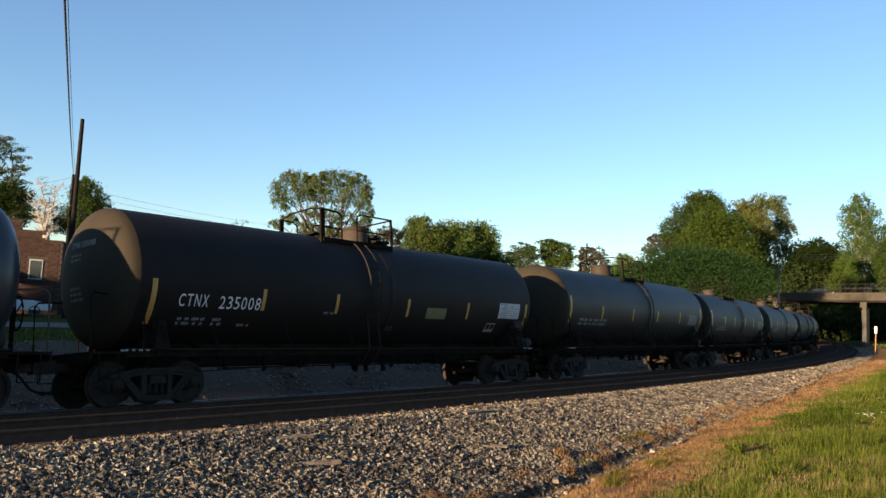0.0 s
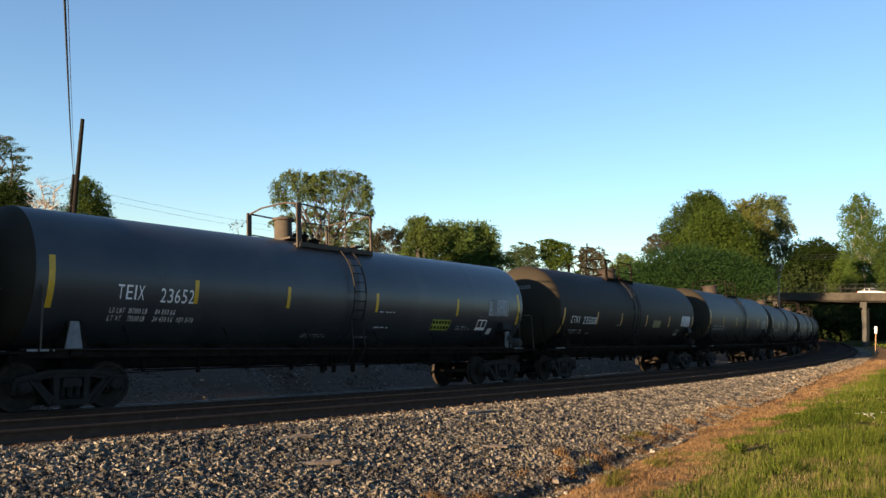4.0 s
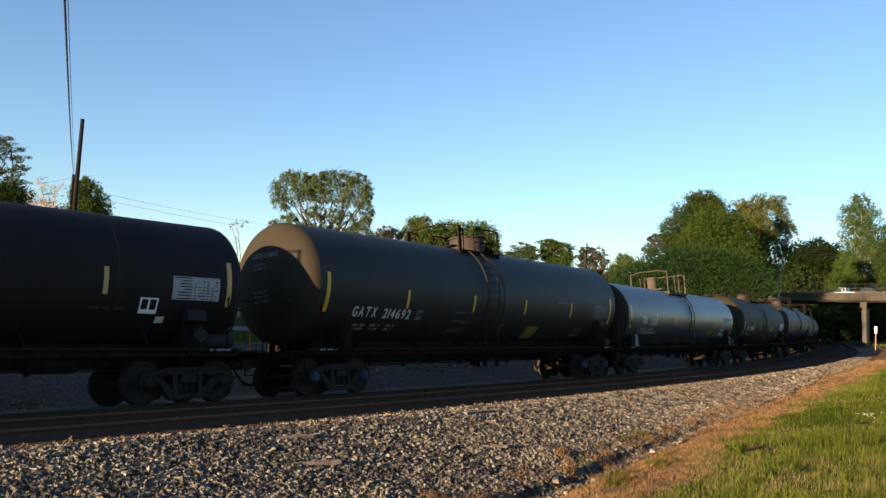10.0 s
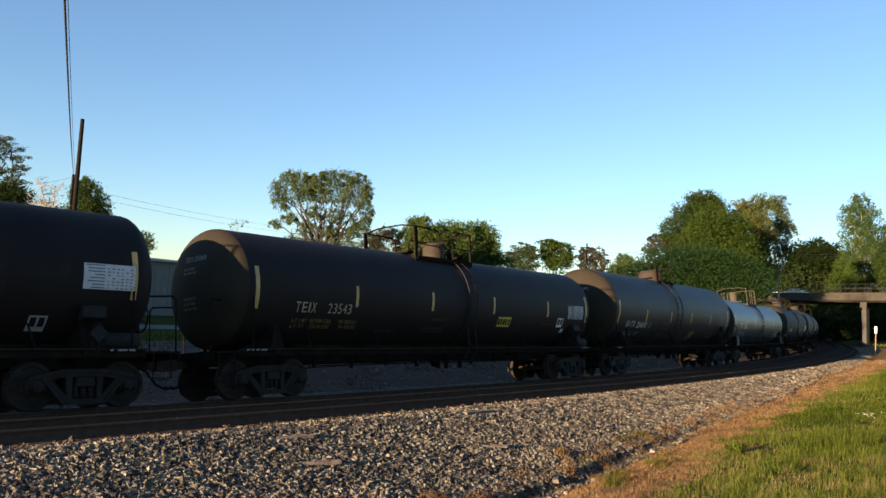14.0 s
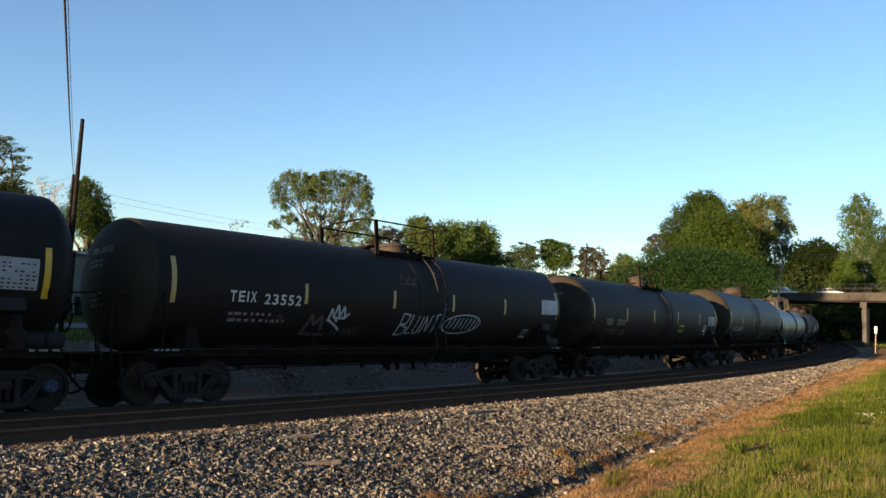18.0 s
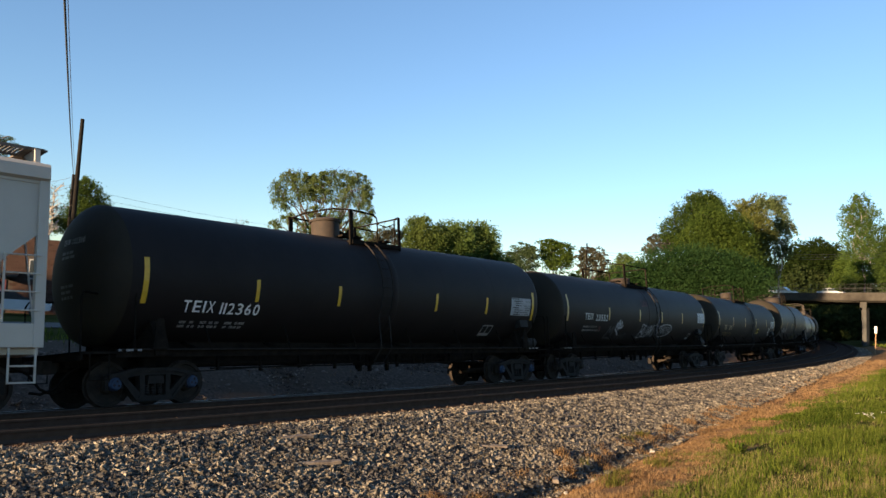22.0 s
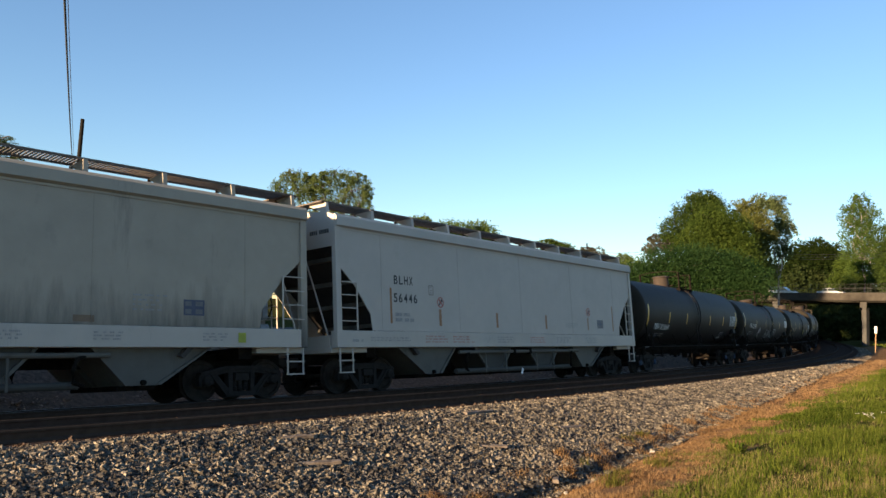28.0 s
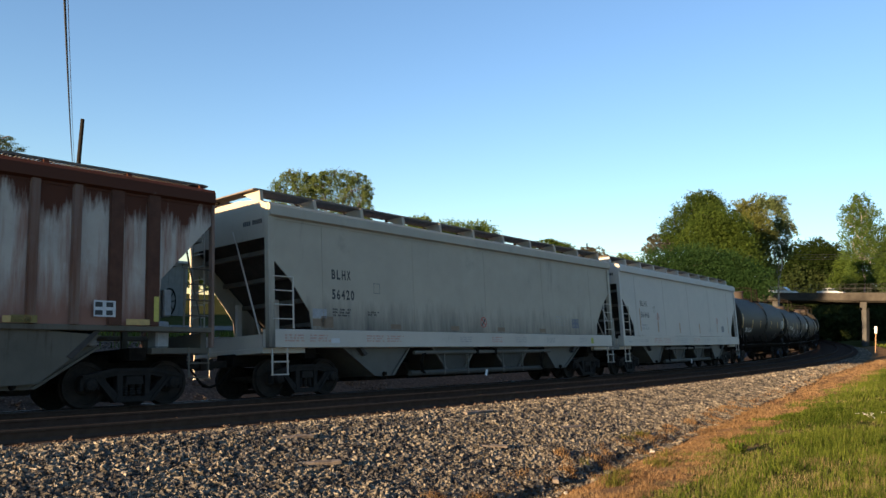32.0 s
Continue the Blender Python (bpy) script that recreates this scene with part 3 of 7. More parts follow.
class Side:
    """The near side of a car: a drum of radius r about the height cz, or a flat wall (r 0) at the distance o."""

    def __init__(self, car, r, cz, o=1.55, far=False):
        self.car, self.r, self.cz, self.o = car, r, cz, o

    def at(self, x, z, lift=0.006):
        if not self.r:
            return (x, -self.o - lift, z)
        a = (z - self.cz) / self.r
        return (x, -(self.r + lift) * math.cos(a), self.cz + (self.r + lift) * math.sin(a))

    def h(self, z):
        """Height to arc length, so that pieces keep their length round the drum."""
        return z if not self.r else self.cz + self.r * math.asin(max(-0.99, min(0.99, (z - self.cz) / self.r)))

    def patch(self, bm, x0, x1, z0, z1, lift=0.006, n=4):
        a, b = self.h(z0), self.h(z1)
        rows = []
        for i in range(n + 1):
            z = a + (b - a) * i / n
            rows.append((bm.verts.new(self.at(x0, z, lift)), bm.verts.new(self.at(x1, z, lift))))
        for u, v in zip(rows, rows[1:]):
            bm.faces.new((u[0], u[1], v[1], v[0]))
        return bm

    def tape(self, x, z0, z1, w=0.10, material=None, label="yellow reflective stripe"):
        return part("reflective_stripe", self.patch(bmesh.new(), x - w / 2, x + w / 2, z0, z1), material or YELLOW, self.car)

    def letters(self, text, x0, x1, z0, z1, material, bold=0.0, name="lettering", fill=0.74):
        """Evenly spaced upright capitals and figures, each set in a cell of its own."""
        wide = [0.42 if ch in "I1" else (0.55 if ch in " -" else 1.0) for ch in text]
        pitch = (x1 - x0) / (sum(wide) - (1 - fill) * wide[-1])
        a, b = self.h(z0), self.h(z1)
        lift = 0.014 if self.r else 0.005
        bm = bmesh.new()
        x = x0
        for ch, k in zip(text, wide):
            if ch not in " ":
                vs, fs = glyphs(ch, 1.0, 1.0, bold)
                w, h = max(v[0] for v in vs), max(v[1] for v in vs) if ch != "-" else 1.0
                cw = pitch * k * fill if ch not in "I1" else pitch * 0.22
                bv = [bm.verts.new(self.at(x + cw * u / w, a + (b - a) * v / h, lift)) for u, v in vs]
                for f in fs:
                    try:
                        bm.faces.new([bv[i] for i in f])
                    except ValueError:
                        pass
            x += pitch * k
        return part(name, bm, material, self.car)

    def bars(self, x0, x1, z0, z1, rows, material, rnd, fill=0.62, word=(0.12, 0.32), name="small_lettering"):
        """Writing too small to read, as rows of words made of short upright bars."""
        bm = bmesh.new()
        dz = (z1 - z0) / rows
        c = max(0.022, dz * fill * 0.42)
        for i in range(rows):
            x = x0
            e = x0 + (x1 - x0) * rnd.uniform(0.78, 1.0)
            while x < e - c:
                for _ in range(rnd.choice((2, 3, 5, 6))):
                    if x > e - c:
                        break
                    self.patch(bm, x, x + c, z0 + dz * (i + (1 - fill) / 2), z0 + dz * (i + (1 + fill) / 2), 0.008, 1)
                    x += c * 1.5
                x += c * rnd.uniform(1.2, 4.5)
        p = part(name, bm, material, self.car)
        p["kind"] = "stuff"
        return p

    def panel(self, x0, x1, z0, z1, material, name, ink=None, rows=5, cols=6, rnd=None, label=""):
        p = part(name, self.patch(bmesh.new(), x0, x1, z0, z1, 0.006), material, self.car, label)
        if ink:
            bm = bmesh.new()
            if rows > 3:
                # a table: a column of words, then narrow columns of figures
                rows = rows + 3
                for i in range(rows):
                    v = z0 + (z1 - z0) * (i + 0.34) / rows
                    hh = (z1 - z0) * 0.36 / rows
                    if i == rows - 1:
                        self.patch(bm, x0 + (x1 - x0) * 0.03, x0 + (x1 - x0) * 0.4, v, v + hh, 0.010, 1)
                        continue
                    u = x0 + (x1 - x0) * rnd.uniform(0.05, 0.22)
                    self.patch(bm, u, x0 + (x1 - x0) * 0.40, v, v + hh, 0.010, 1)
                    for j in range(6):
                        if rnd.random() < 0.82:
                            u = x0 + (x1 - x0) * (0.45 + 0.09 * j)
                            self.patch(bm, u, u + (x1 - x0) * rnd.uniform(0.03, 0.06), v, v + hh, 0.010, 1)
            else:
                for i in range(rows):
                    for j in range(cols):
                        if rnd.random() < 0.8 or rows < 3:
                            u, v = x0 + (x1 - x0) * (j + 0.12) / cols, z0 + (z1 - z0) * (i + 0.2) / rows
                            self.patch(bm, u, u + (x1 - x0) * rnd.uniform(0.6, 0.78) / cols, v, v + (z1 - z0) * 0.6 / rows, 0.010, 1)
            part("small_lettering", bm, ink, p)["kind"] = "stuff"
        return p

    def outline(self, x0, x1, z0, z1, material, w=0.016):
        """A thin outlined square."""
        bm = bmesh.new()
        for a, b, c, d in ((x0, x1, z1 - w, z1), (x0, x1, z0, z0 + w), (x0, x0 + w, z0, z1), (x1 - w, x1, z0, z1)):
            self.patch(bm, a, b, c, d, 0.009, 1)
        return part("stencil", bm, material, self.car)

    def framed(self, x0, x1, z0, z1, material):
        """An outlined double square."""
        bm = bmesh.new()
        w = 0.034
        xm = (x0 + x1) / 2
        for a, b, c, d in ((x0, x1, z1 - w, z1), (x0, x1, z0, z0 + w * 2.4), (x0, x0 + w, z0, z1), (x1 - w, x1, z0, z1), (xm - 0.02, xm + 0.02, z0, z1)):
            self.patch(bm, a, b, c, d, 0.009, 2)
        return part("stencil", bm, material, self.car)


# ---- tank cars ----
GREYPLATE = mat("dusty grey plate", (0.16, 0.17, 0.18), (0.10, 0.105, 0.11), 5, 0.7)
PLACARD = mat("weathered placard", (0.026, 0.027, 0.028), (0.014, 0.015, 0.016), 9, 0.8, spec=0.1)
# dusty paint of the rear heads, lightened to brighten their sunlit crescents
HEAD_DUST = streaked("dusty head paint lightened for sun", (0.030, 0.0245, 0.0175), (0.024, 0.020, 0.0145), (0.020, 0.017, 0.013), 0.05, (0.024, 0.020, 0.015), None, None, 0.7, 0.1)
DECKGREY = mat("grey black deck paint", (0.012, 0.012, 0.012), (0.020, 0.019, 0.018), 5, 0.8, spec=0.2)
RUSTDRUM = mat("rusty manway", (0.018, 0.0125, 0.009), (0.030, 0.019, 0.013), 6, 0.85, bump=0.15)
PANELWHITE = mat("dusty white panel", (0.50, 0.51, 0.51), (0.40, 0.41, 0.42), 10, 0.6)
PANELDIM = mat("faded grey panel", (0.10, 0.10, 0.105), (0.14, 0.14, 0.14), 10, 0.6)
PANELYEL = mat("faded yellow panel", (0.20, 0.15, 0.03), (0.15, 0.11, 0.03), 8, 0.6)
LETTER_DIM = mat("dim lettering", (0.30, 0.30, 0.30), (0.2, 0.2, 0.2), 14, 0.7)
TAPE_ORANGE = mat("dull orange tape", (0.50, 0.27, 0.06), (0.40, 0.21, 0.05), 9, 0.5)
CHALK = mat("chalky white lettering", (0.60, 0.60, 0.58), (0.40, 0.40, 0.39), 9, 0.7)
OCHRE = mat("ochre lettering", (0.20, 0.15, 0.05), (0.14, 0.10, 0.04), 14, 0.7)
DULLBROWN = mat("dull brown lettering", (0.05, 0.036, 0.02), (0.035, 0.026, 0.016), 14, 0.7)
PANELFAINT = mat("faint dark panel", (0.030, 0.031, 0.033), (0.040, 0.040, 0.042), 10, 0.6)
CREAM = mat("cream lettering", (0.36, 0.31, 0.19), (0.28, 0.24, 0.15), 14, 0.6)


def tank_car(label, half, r, top, paint, trucks, plat=(-1.5, -1.3, 1.3, 0.8, (-0.35, 0.35)), man=(-0.9, 0.34, 0.38), ladder=(0.1, 0.5), rail_mat=None, man_mat=None, blue=False, gusset=None, band=0.0):
    """half: from the middle to the rim of a head; plat: the rear posts far and near, the front post, the height and the gate of the top platform; man: place, radius and height of the manway."""
    cz = top - r
    car = thing("tank_car", label, "tank car", group="cars of the freight train")
    rail_mat = rail_mat or UNDER
    bm = bmesh.new()
    hd = 0.60
    head = [math.pi / 2 * i / 10 for i in range(11)]
    seams = [-half + 2 * half * i / 6 for i in range(1, 6)]
    rear = [(-half - hd * math.sin(a), r * math.cos(a)) for a in head[::-1]]
    part("tank_head", lathe(bmesh.new(), rear, 64, "x", (0, 0, cz)), HEAD_DUST, car, smooth=True)
    prof = [(-half, r)] + [(half + hd * math.sin(a), r * math.cos(a)) for a in head]
    lathe(bm, prof, 64, "x", (0, 0, cz))
    part("tank", bm, paint, car, smooth=True)
    for x in seams:
        part("weld_seam", lathe(bmesh.new(), [(x - 0.03, r - 0.004), (x - 0.012, r + 0.0015), (x + 0.012, r + 0.0015), (x + 0.03, r - 0.004)], 64, "x", (0, 0, cz)), paint, car, smooth=True)
    for x in ((0.35 + band,) if band is not None else ()):
        part("stiffening_ring", lathe(bmesh.new(), [(x - 0.12, r - 0.004), (x - 0.08, r + 0.010), (x + 0.08, r + 0.010), (x + 0.12, r - 0.004)], 64, "x", (0, 0, cz)), paint, car, smooth=True)
    # centre sill, side angles and end decks
    bm = bmesh.new()
    bx(bm, -half - 0.75, half + 0.75, -0.30, 0.30, 0.80, 1.12, 0.02)
    bx(bm, -half + 0.6, half - 0.6, -0.52, 0.52, 1.10, cz - r * 0.90, 0.0)
    part("centre_sill", bm, UNDER, car)
    for s in (-1, 1):
        part("side_sill", box(-half - 0.2, half + 0.2, s * 1.30, s * 1.42, 1.135, 1.16), FRAME, car)
        part("sill_web", box(-half - 0.2, half + 0.2, s * 1.30, s * 1.315, 0.99, 1.135), UNDER, car)
        for x in np.linspace(-half + 1.8, half - 1.8, 6):
            part("sill_bracket", prism(bmesh.new(), [(s * 0.45, cz - r * 0.955), (s * 1.32, 1.0), (s * 1.32, 1.12), (s * 0.45, cz - r * 0.9)], x - 0.03, x + 0.03, "x"), UNDER, car)
    for e in (-1, 1):
        x = e * trucks
        bm = bmesh.new()
        prism(bm, [(-1.38, 1.02), (1.38, 1.02), (1.38, 1.14), (1.10, cz - r * 0.60), (0.8, cz - r * 0.84), (0.35, cz - r * 0.97), (-0.35, cz - r * 0.97), (-0.8, cz - r * 0.84), (-1.10, cz - r * 0.60), (-1.38, 1.14)], x - 0.16, x + 0.16, "x")
        bx(bm, x - 0.2, x + 0.2, -0.3, 0.3, 0.78, 1.05)
        part("body_bolster", bm, UNDER, car)
        for s in (-1, 1):
            y0 = r * 0.93
            g = bmesh.new()
            prism(g, [(x + e * 0.10 - 0.17, 1.14), (x + e * 0.10 + 0.17, 1.14), (x + e * 0.10 + 0.08, cz - r * 0.66), (x + e * 0.10 - 0.08, cz - r * 0.66)], s * (y0 - 0.03), s * (y0 + 0.02))
            part("bolster_gusset", g, gusset if gusset and s < 0 else UNDER, car)
        dk = bmesh.new()
        bx(dk, e * (half + 0.05), e * (half + 0.95), -1.36, 1.36, 1.06, 1.11)
        bx(dk, e * (half + 0.90), e * (half + 0.95), -1.36, 1.36, 0.94, 1.11)
        part("end_deck", dk, UNDER, car)
        for s in (-1, 1):
            xs = e * (half - 0.15)
            g = tube(bmesh.new(), [(xs, s * 1.40, 1.12), (xs, s * 1.44, 2.3), (xs + e * 0.06, s * 1.40, 2.42), (xs + e * 0.20, s * 1.05, 2.46)], 0.022)
            part("handrail", g, rail_mat, car)
            g = tube(bmesh.new(), [(e * (half + 0.9), s * 1.25, 1.10), (e * (half + 0.9), s * 1.25, 2.2), (e * (half + 0.84), s * 1.22, 2.3), (e * (half + 0.40), s * 0.95, 2.3)], 0.022)
            part("end_handrail", g, rail_mat, car)
            st = bmesh.new()
            xq = e * (half + 0.55)
            tube(st, [(xq - 0.2, s * 1.34, 1.08), (xq - 0.2, s * 1.34, 0.55), (xq + 0.2, s * 1.34, 0.55), (xq + 0.2, s * 1.34, 1.08)], 0.02)
            part("sill_step", st, UNDER, car)
        if e > 0:
            # saddle plate, warning placard and brake reservoir on the front deck
            zs = cz - r * 0.62
            ys = math.sqrt(max(0.01, r * r - (zs - cz) ** 2))
            part("saddle_plate", prism(bmesh.new(), [(-ys - 0.035, zs - 0.05), (-ys - 0.30, zs + 0.0), (-ys - 0.26, zs + 0.24), (-ys + 0.02 - 0.14, zs + 0.26)], x - 0.22, x + 0.24, "x"), DECKGREY, car)
            d = bmesh.new()
            prism(d, [(x + 0.10, 1.46 - 0.19), (x + 0.10 + 0.19, 1.46), (x + 0.10, 1.46 + 0.19), (x + 0.10 - 0.19, 1.46)], -1.452, -1.44)
            part("placard", d, PLACARD, car, "dim diamond warning placard")
            part("placard_holder", box(x + 0.08, x + 0.12, -1.44, -1.40, 1.05, 1.5), UNDER, car)
            part("brake_reservoir", lathe(bmesh.new(), [(x + 0.22, 0.0), (x + 0.24, 0.14), (x + 0.30, 0.17), (x + 0.98, 0.17), (x + 1.04, 0.14), (x + 1.06, 0.0)], 18, "x", (0, -1.16, 1.33)), DECKGREY, car, smooth=True)
        rn = random.Random(int(half * 100) + e)
        Side(car, 0, 0, 1.42).bars(min(x + e * 0.35, x + e * 1.0), max(x + e * 0.35, x + e * 1.0), 1.105, 1.15, 1, LETTER_DIM, rn, 0.9, (0.06, 0.16), "sill_lettering")
        coupler(car, e * (half + 0.35), e, UNDER)
        truck(car, x, blue)
    # hand brake at the front end
    bm = bmesh.new()
    pts = [(half + 0.80, 0.34 * math.cos(2 * math.pi * k / 20) + 0.15, 1.95 + 0.34 * math.sin(2 * math.pi * k / 20)) for k in range(21)]
    tube(bm, pts, 0.02)
    for k in range(5):
        a = 2 * math.pi * k / 5
        tube(bm, [(half + 0.78, 0.15, 1.95), (half + 0.80, 0.15 + 0.33 * math.cos(a), 1.95 + 0.33 * math.sin(a))], 0.014)
    part("brake_wheel", bm, UNDER, car)
    part("brake_post", tube(bmesh.new(), [(half + 0.72, 0.15, 1.1), (half + 0.72, 0.15, 2.1)], 0.045), UNDER, car)
    # pipes and rigging underneath
    bm = bmesh.new()
    tube(bm, [(-half + 1.6, -0.55, 0.86), (half - 1.6, -0.55, 0.86)], 0.03)
    tube(bm, [(-half + 2.4, -0.75, 0.74), (half - 2.6, -0.75, 0.74)], 0.02)
    part("brake_pipe", bm, UNDER, car)
    for i, x in enumerate(np.linspace(-half + 2.6, half - 2.8, 9)):
        part("pipe_hanger", box(x - 0.03, x + 0.03, -0.78, -0.70, 0.70 - 0.05 * (i % 2), 1.02), UNDER, car)
    part("air_reservoir", lathe(bmesh.new(), [(half - 4.2, 0.0), (half - 4.17, 0.16), (half - 3.2, 0.16), (half - 3.17, 0.0)], 16, "x", (0, -0.55, 0.86)), UNDER, car, smooth=True)
    bm = lathe(bmesh.new(), [(0.62, 0.0), (0.62, 0.10), (0.72, 0.10), (0.74, 0.17), (0.80, 0.17), (0.82, 0.11), (1.0, 0.12)], 14, "z", (0.3, 0, 0))
    part("bottom_outlet", bm, UNDER, car)
    for x in (-0.35, 0.05, 0.75):
        part("outlet_lever", box(x, x + 0.06, -0.72, -0.60, 0.55, 1.0), UNDER, car)
    rh = random.Random(int(half * 1000 + top * 10))
    for k in range(9):
        x = -1.9 + 0.43 * k + rh.uniform(-0.1, 0.1)
        part("drain_stub", tube(bmesh.new(), [(x, -1.0, 1.02), (x, -1.0, rh.uniform(0.70, 0.86))], 0.028), UNDER, car)
    part("brake_rod", tube(bmesh.new(), [(-half + 1.4, -0.95, 0.66), (-1.6, -0.95, 0.80), (half - 2.2, -0.95, 0.72)], 0.014), UNDER, car)
    for k in range(6):
        x = -half + 2.0 + (2 * half - 4.0) * k / 5
        part("sill_strut", tube(bmesh.new(), [(x, -1.40, 1.13), (x - 0.10, -r * 0.80, cz - r * 0.70)], 0.018), UNDER, car)
    # platform on top, railed on both sides, with a gate in each side
    bf, b, c, hr, gate = plat
    zd = top - 0.20
    pm = bmesh.new()
    for s in (-1, 1):
        b0 = b if s < 0 else bf
        bx(pm, b0, c, s * 0.55, s * 0.97, zd - 0.03, zd + 0.02)
        bx(pm, b0, c, s * 0.95, s * 0.98, zd - 0.09, zd + 0.03)
        for k in range(5):
            x = b0 + 0.08 + (c - b0 - 0.16) * k / 4
            bx(pm, x - 0.03, x + 0.03, s * 0.84, s * 0.90, zd - 0.30, zd)
        for k in range(8):
            x = b0 + 0.05 + (c - b0 - 0.1) * k / 7
            bx(pm, x - 0.012, x + 0.012, s * 0.55, s * 0.97, zd + 0.02, zd + 0.035)
    for x in (b - 0.02, c - 0.3):
        bx(pm, x, x + 0.32, -0.60, 0.60, top - 0.02, top + 0.03)
    part("top_platform", pm, rail_mat, car)
    hz = top + hr
    for s in (-1, 1):
        b0, y = (b, -0.93) if s < 0 else (bf, 0.93)
        part("rail_post", box(b0 - 0.075, b0 + 0.075, y - 0.025, y + 0.025, zd - 0.12, hz, 0.008), rail_mat, car)
        part("rail_post", box(c - 0.035, c + 0.035, y - 0.03, y + 0.03, zd - 0.12, hz, 0.008), rail_mat, car)
        if gate:
            g0, g1 = gate
            part("handrail", tube(bmesh.new(), [(b0, y, hz - 0.02), (g0 - 0.16, y, hz - 0.05), (g0 - 0.03, y, hz - 0.12), (g0, y, hz - 0.24), (g0, y, zd)], 0.024), rail_mat, car)
            part("handrail", tube(bmesh.new(), [(c, y, hz - 0.02), (g1 + 0.14, y, hz - 0.02), (g1 + 0.03, y, hz - 0.07), (g1, y, hz - 0.18), (g1, y, zd)], 0.024), rail_mat, car)
            part("knee_rail", tube(bmesh.new(), [(b0, y, zd + hr * 0.55), (g0, y, zd + hr * 0.5)], 0.016), rail_mat, car)
            part("knee_rail", tube(bmesh.new(), [(g1, y, zd + hr * 0.55), (c, y, zd + hr * 0.55)], 0.016), rail_mat, car)
            part("gate_chain", tube(bmesh.new(), [(g0, y, hz - 0.30), ((g0 + g1) / 2, y, hz - 0.36), (g1, y, hz - 0.22)], 0.012), rail_mat, car)
        else:
            part("handrail", tube(bmesh.new(), [(b0, y, hz - 0.02), (c, y, hz - 0.02)], 0.024), rail_mat, car)
            part("knee_rail", tube(bmesh.new(), [(b0, y, zd + hr * 0.55), (c, y, zd + hr * 0.55)], 0.016), rail_mat, car)
    part("end_rail", tube(bmesh.new(), [(bf, 0.93, hz - 0.04), ((bf * 2 + b) / 3, 0.45, hz + 0.07), ((bf + b * 2) / 3, -0.45, hz + 0.07), (b, -0.93, hz - 0.02)], 0.024), rail_mat, car)
    part("end_rail", tube(bmesh.new(), [(c, 0.93, hz - 0.03), (c, -0.93, hz - 0.03)], 0.024), rail_mat, car)
    mx, mr, mh = man
    bm = lathe(bmesh.new(), [(top - 0.1, mr), (top + mh - 0.1, mr), (top + mh - 0.1, mr + 0.05), (top + mh - 0.04, mr + 0.05), (top + mh, mr - 0.06), (top + mh + 0.02, 0.0)], 24, "z", (mx, 0, 0))
    part("manway", bm, man_mat or RUSTDRUM, car, smooth=True)
    bm = bmesh.new()
    for x, h, rr in ((mx + mr + 0.25, 0.30, 0.10), (mx + mr + 0.60, 0.36, 0.08), (mx + mr + 0.95, 0.22, 0.12)):
        lathe(bm, [(top - 0.08, rr), (top + h * 0.6, rr), (top + h * 0.62, rr * 1.5), (top + h * 0.75, rr * 1.5), (top + h * 0.77, rr * 0.6), (top + h, rr * 0.5)], 10, "z", (x, 0.1, 0))
    part("valve_group", bm, UNDER, car)
    # ladder over the side
    for s in (-1, 1):
        x0, x1 = ladder
        bm = bmesh.new()
        path = [(1.20 * s, 0.78), (1.45 * s if r < 1.5 else 1.52 * s, 1.14)]
        for k in range(10):
            an = radians(-28 + 84 * k / 9)
            path.append((s * (r + 0.10) * math.cos(an), cz + (r + 0.10) * math.sin(an)))
        tube(bm, [(x0, y, z) for y, z in path], 0.022)
        lad = part("ladder", bm, FRAME, car)
        part("stringer", tube(bmesh.new(), [(x1, y, z) for y, z in path], 0.022), FRAME, lad)
        rung = plain("rung", tube(bmesh.new(), [(x0, 0, 0), (x1, 0, 0)], 0.014), FRAME)
        for y, z in path[1:]:
            use("rung", rung, lad, pose(0, y, z))
    return car, Side(car, r, cz)


def head_marks(car, half, r, cz, rnd, text=""):
    """Lettering on the rear head."""
    bm = bmesh.new()
    vs, fs = glyphs(text, 0.13, 0.72, 0.0, 1.25)
    w = max(v[0] for v in vs)

    def on(y, z, lift=0.014):
        q = max(0.0, 1 - (y * y + (z - cz) ** 2) / (r * r))
        return (-half - 0.60 * math.sqrt(q) - lift, y, z)
    bv = [bm.verts.new(on(w * 0.5 - 0.1 - u, cz + 0.62 + v)) for u, v in vs]
    for f in fs:
        try:
            bm.faces.new([bv[i] for i in f])
        except ValueError:
            pass
    part("lettering", bm, LETTER_DIM, car)
    bm = bmesh.new()
    for i in range(5):
        z = cz + (0.42, 0.32, -0.30, -0.42, -0.54)[i]
        y = 0.30
        while y > -0.15:
            d = rnd.uniform(0.08, 0.2)
            q = [bm.verts.new(on(*p)) for p in ((y, z), (y - d, z), (y - d, z + 0.06), (y, z + 0.06))]
            bm.faces.new(q)
            y -= d + 0.04
    part("small_lettering", bm, PANELFAINT, car)["kind"] = "stuff"


CARS = []       # (thing, s of its middle at 15 s, half the distance of its trucks)
rnd = random.Random(7)


def stripes(side, ends, mids, material=None, end_z=(2.1, 3.1), mid_z=(2.26, 2.78)):
    for x in ends:
        side.tape(x, *end_z, 0.12, material)
    for x in mids:
        side.tape(x, *mid_z, 0.10, material)


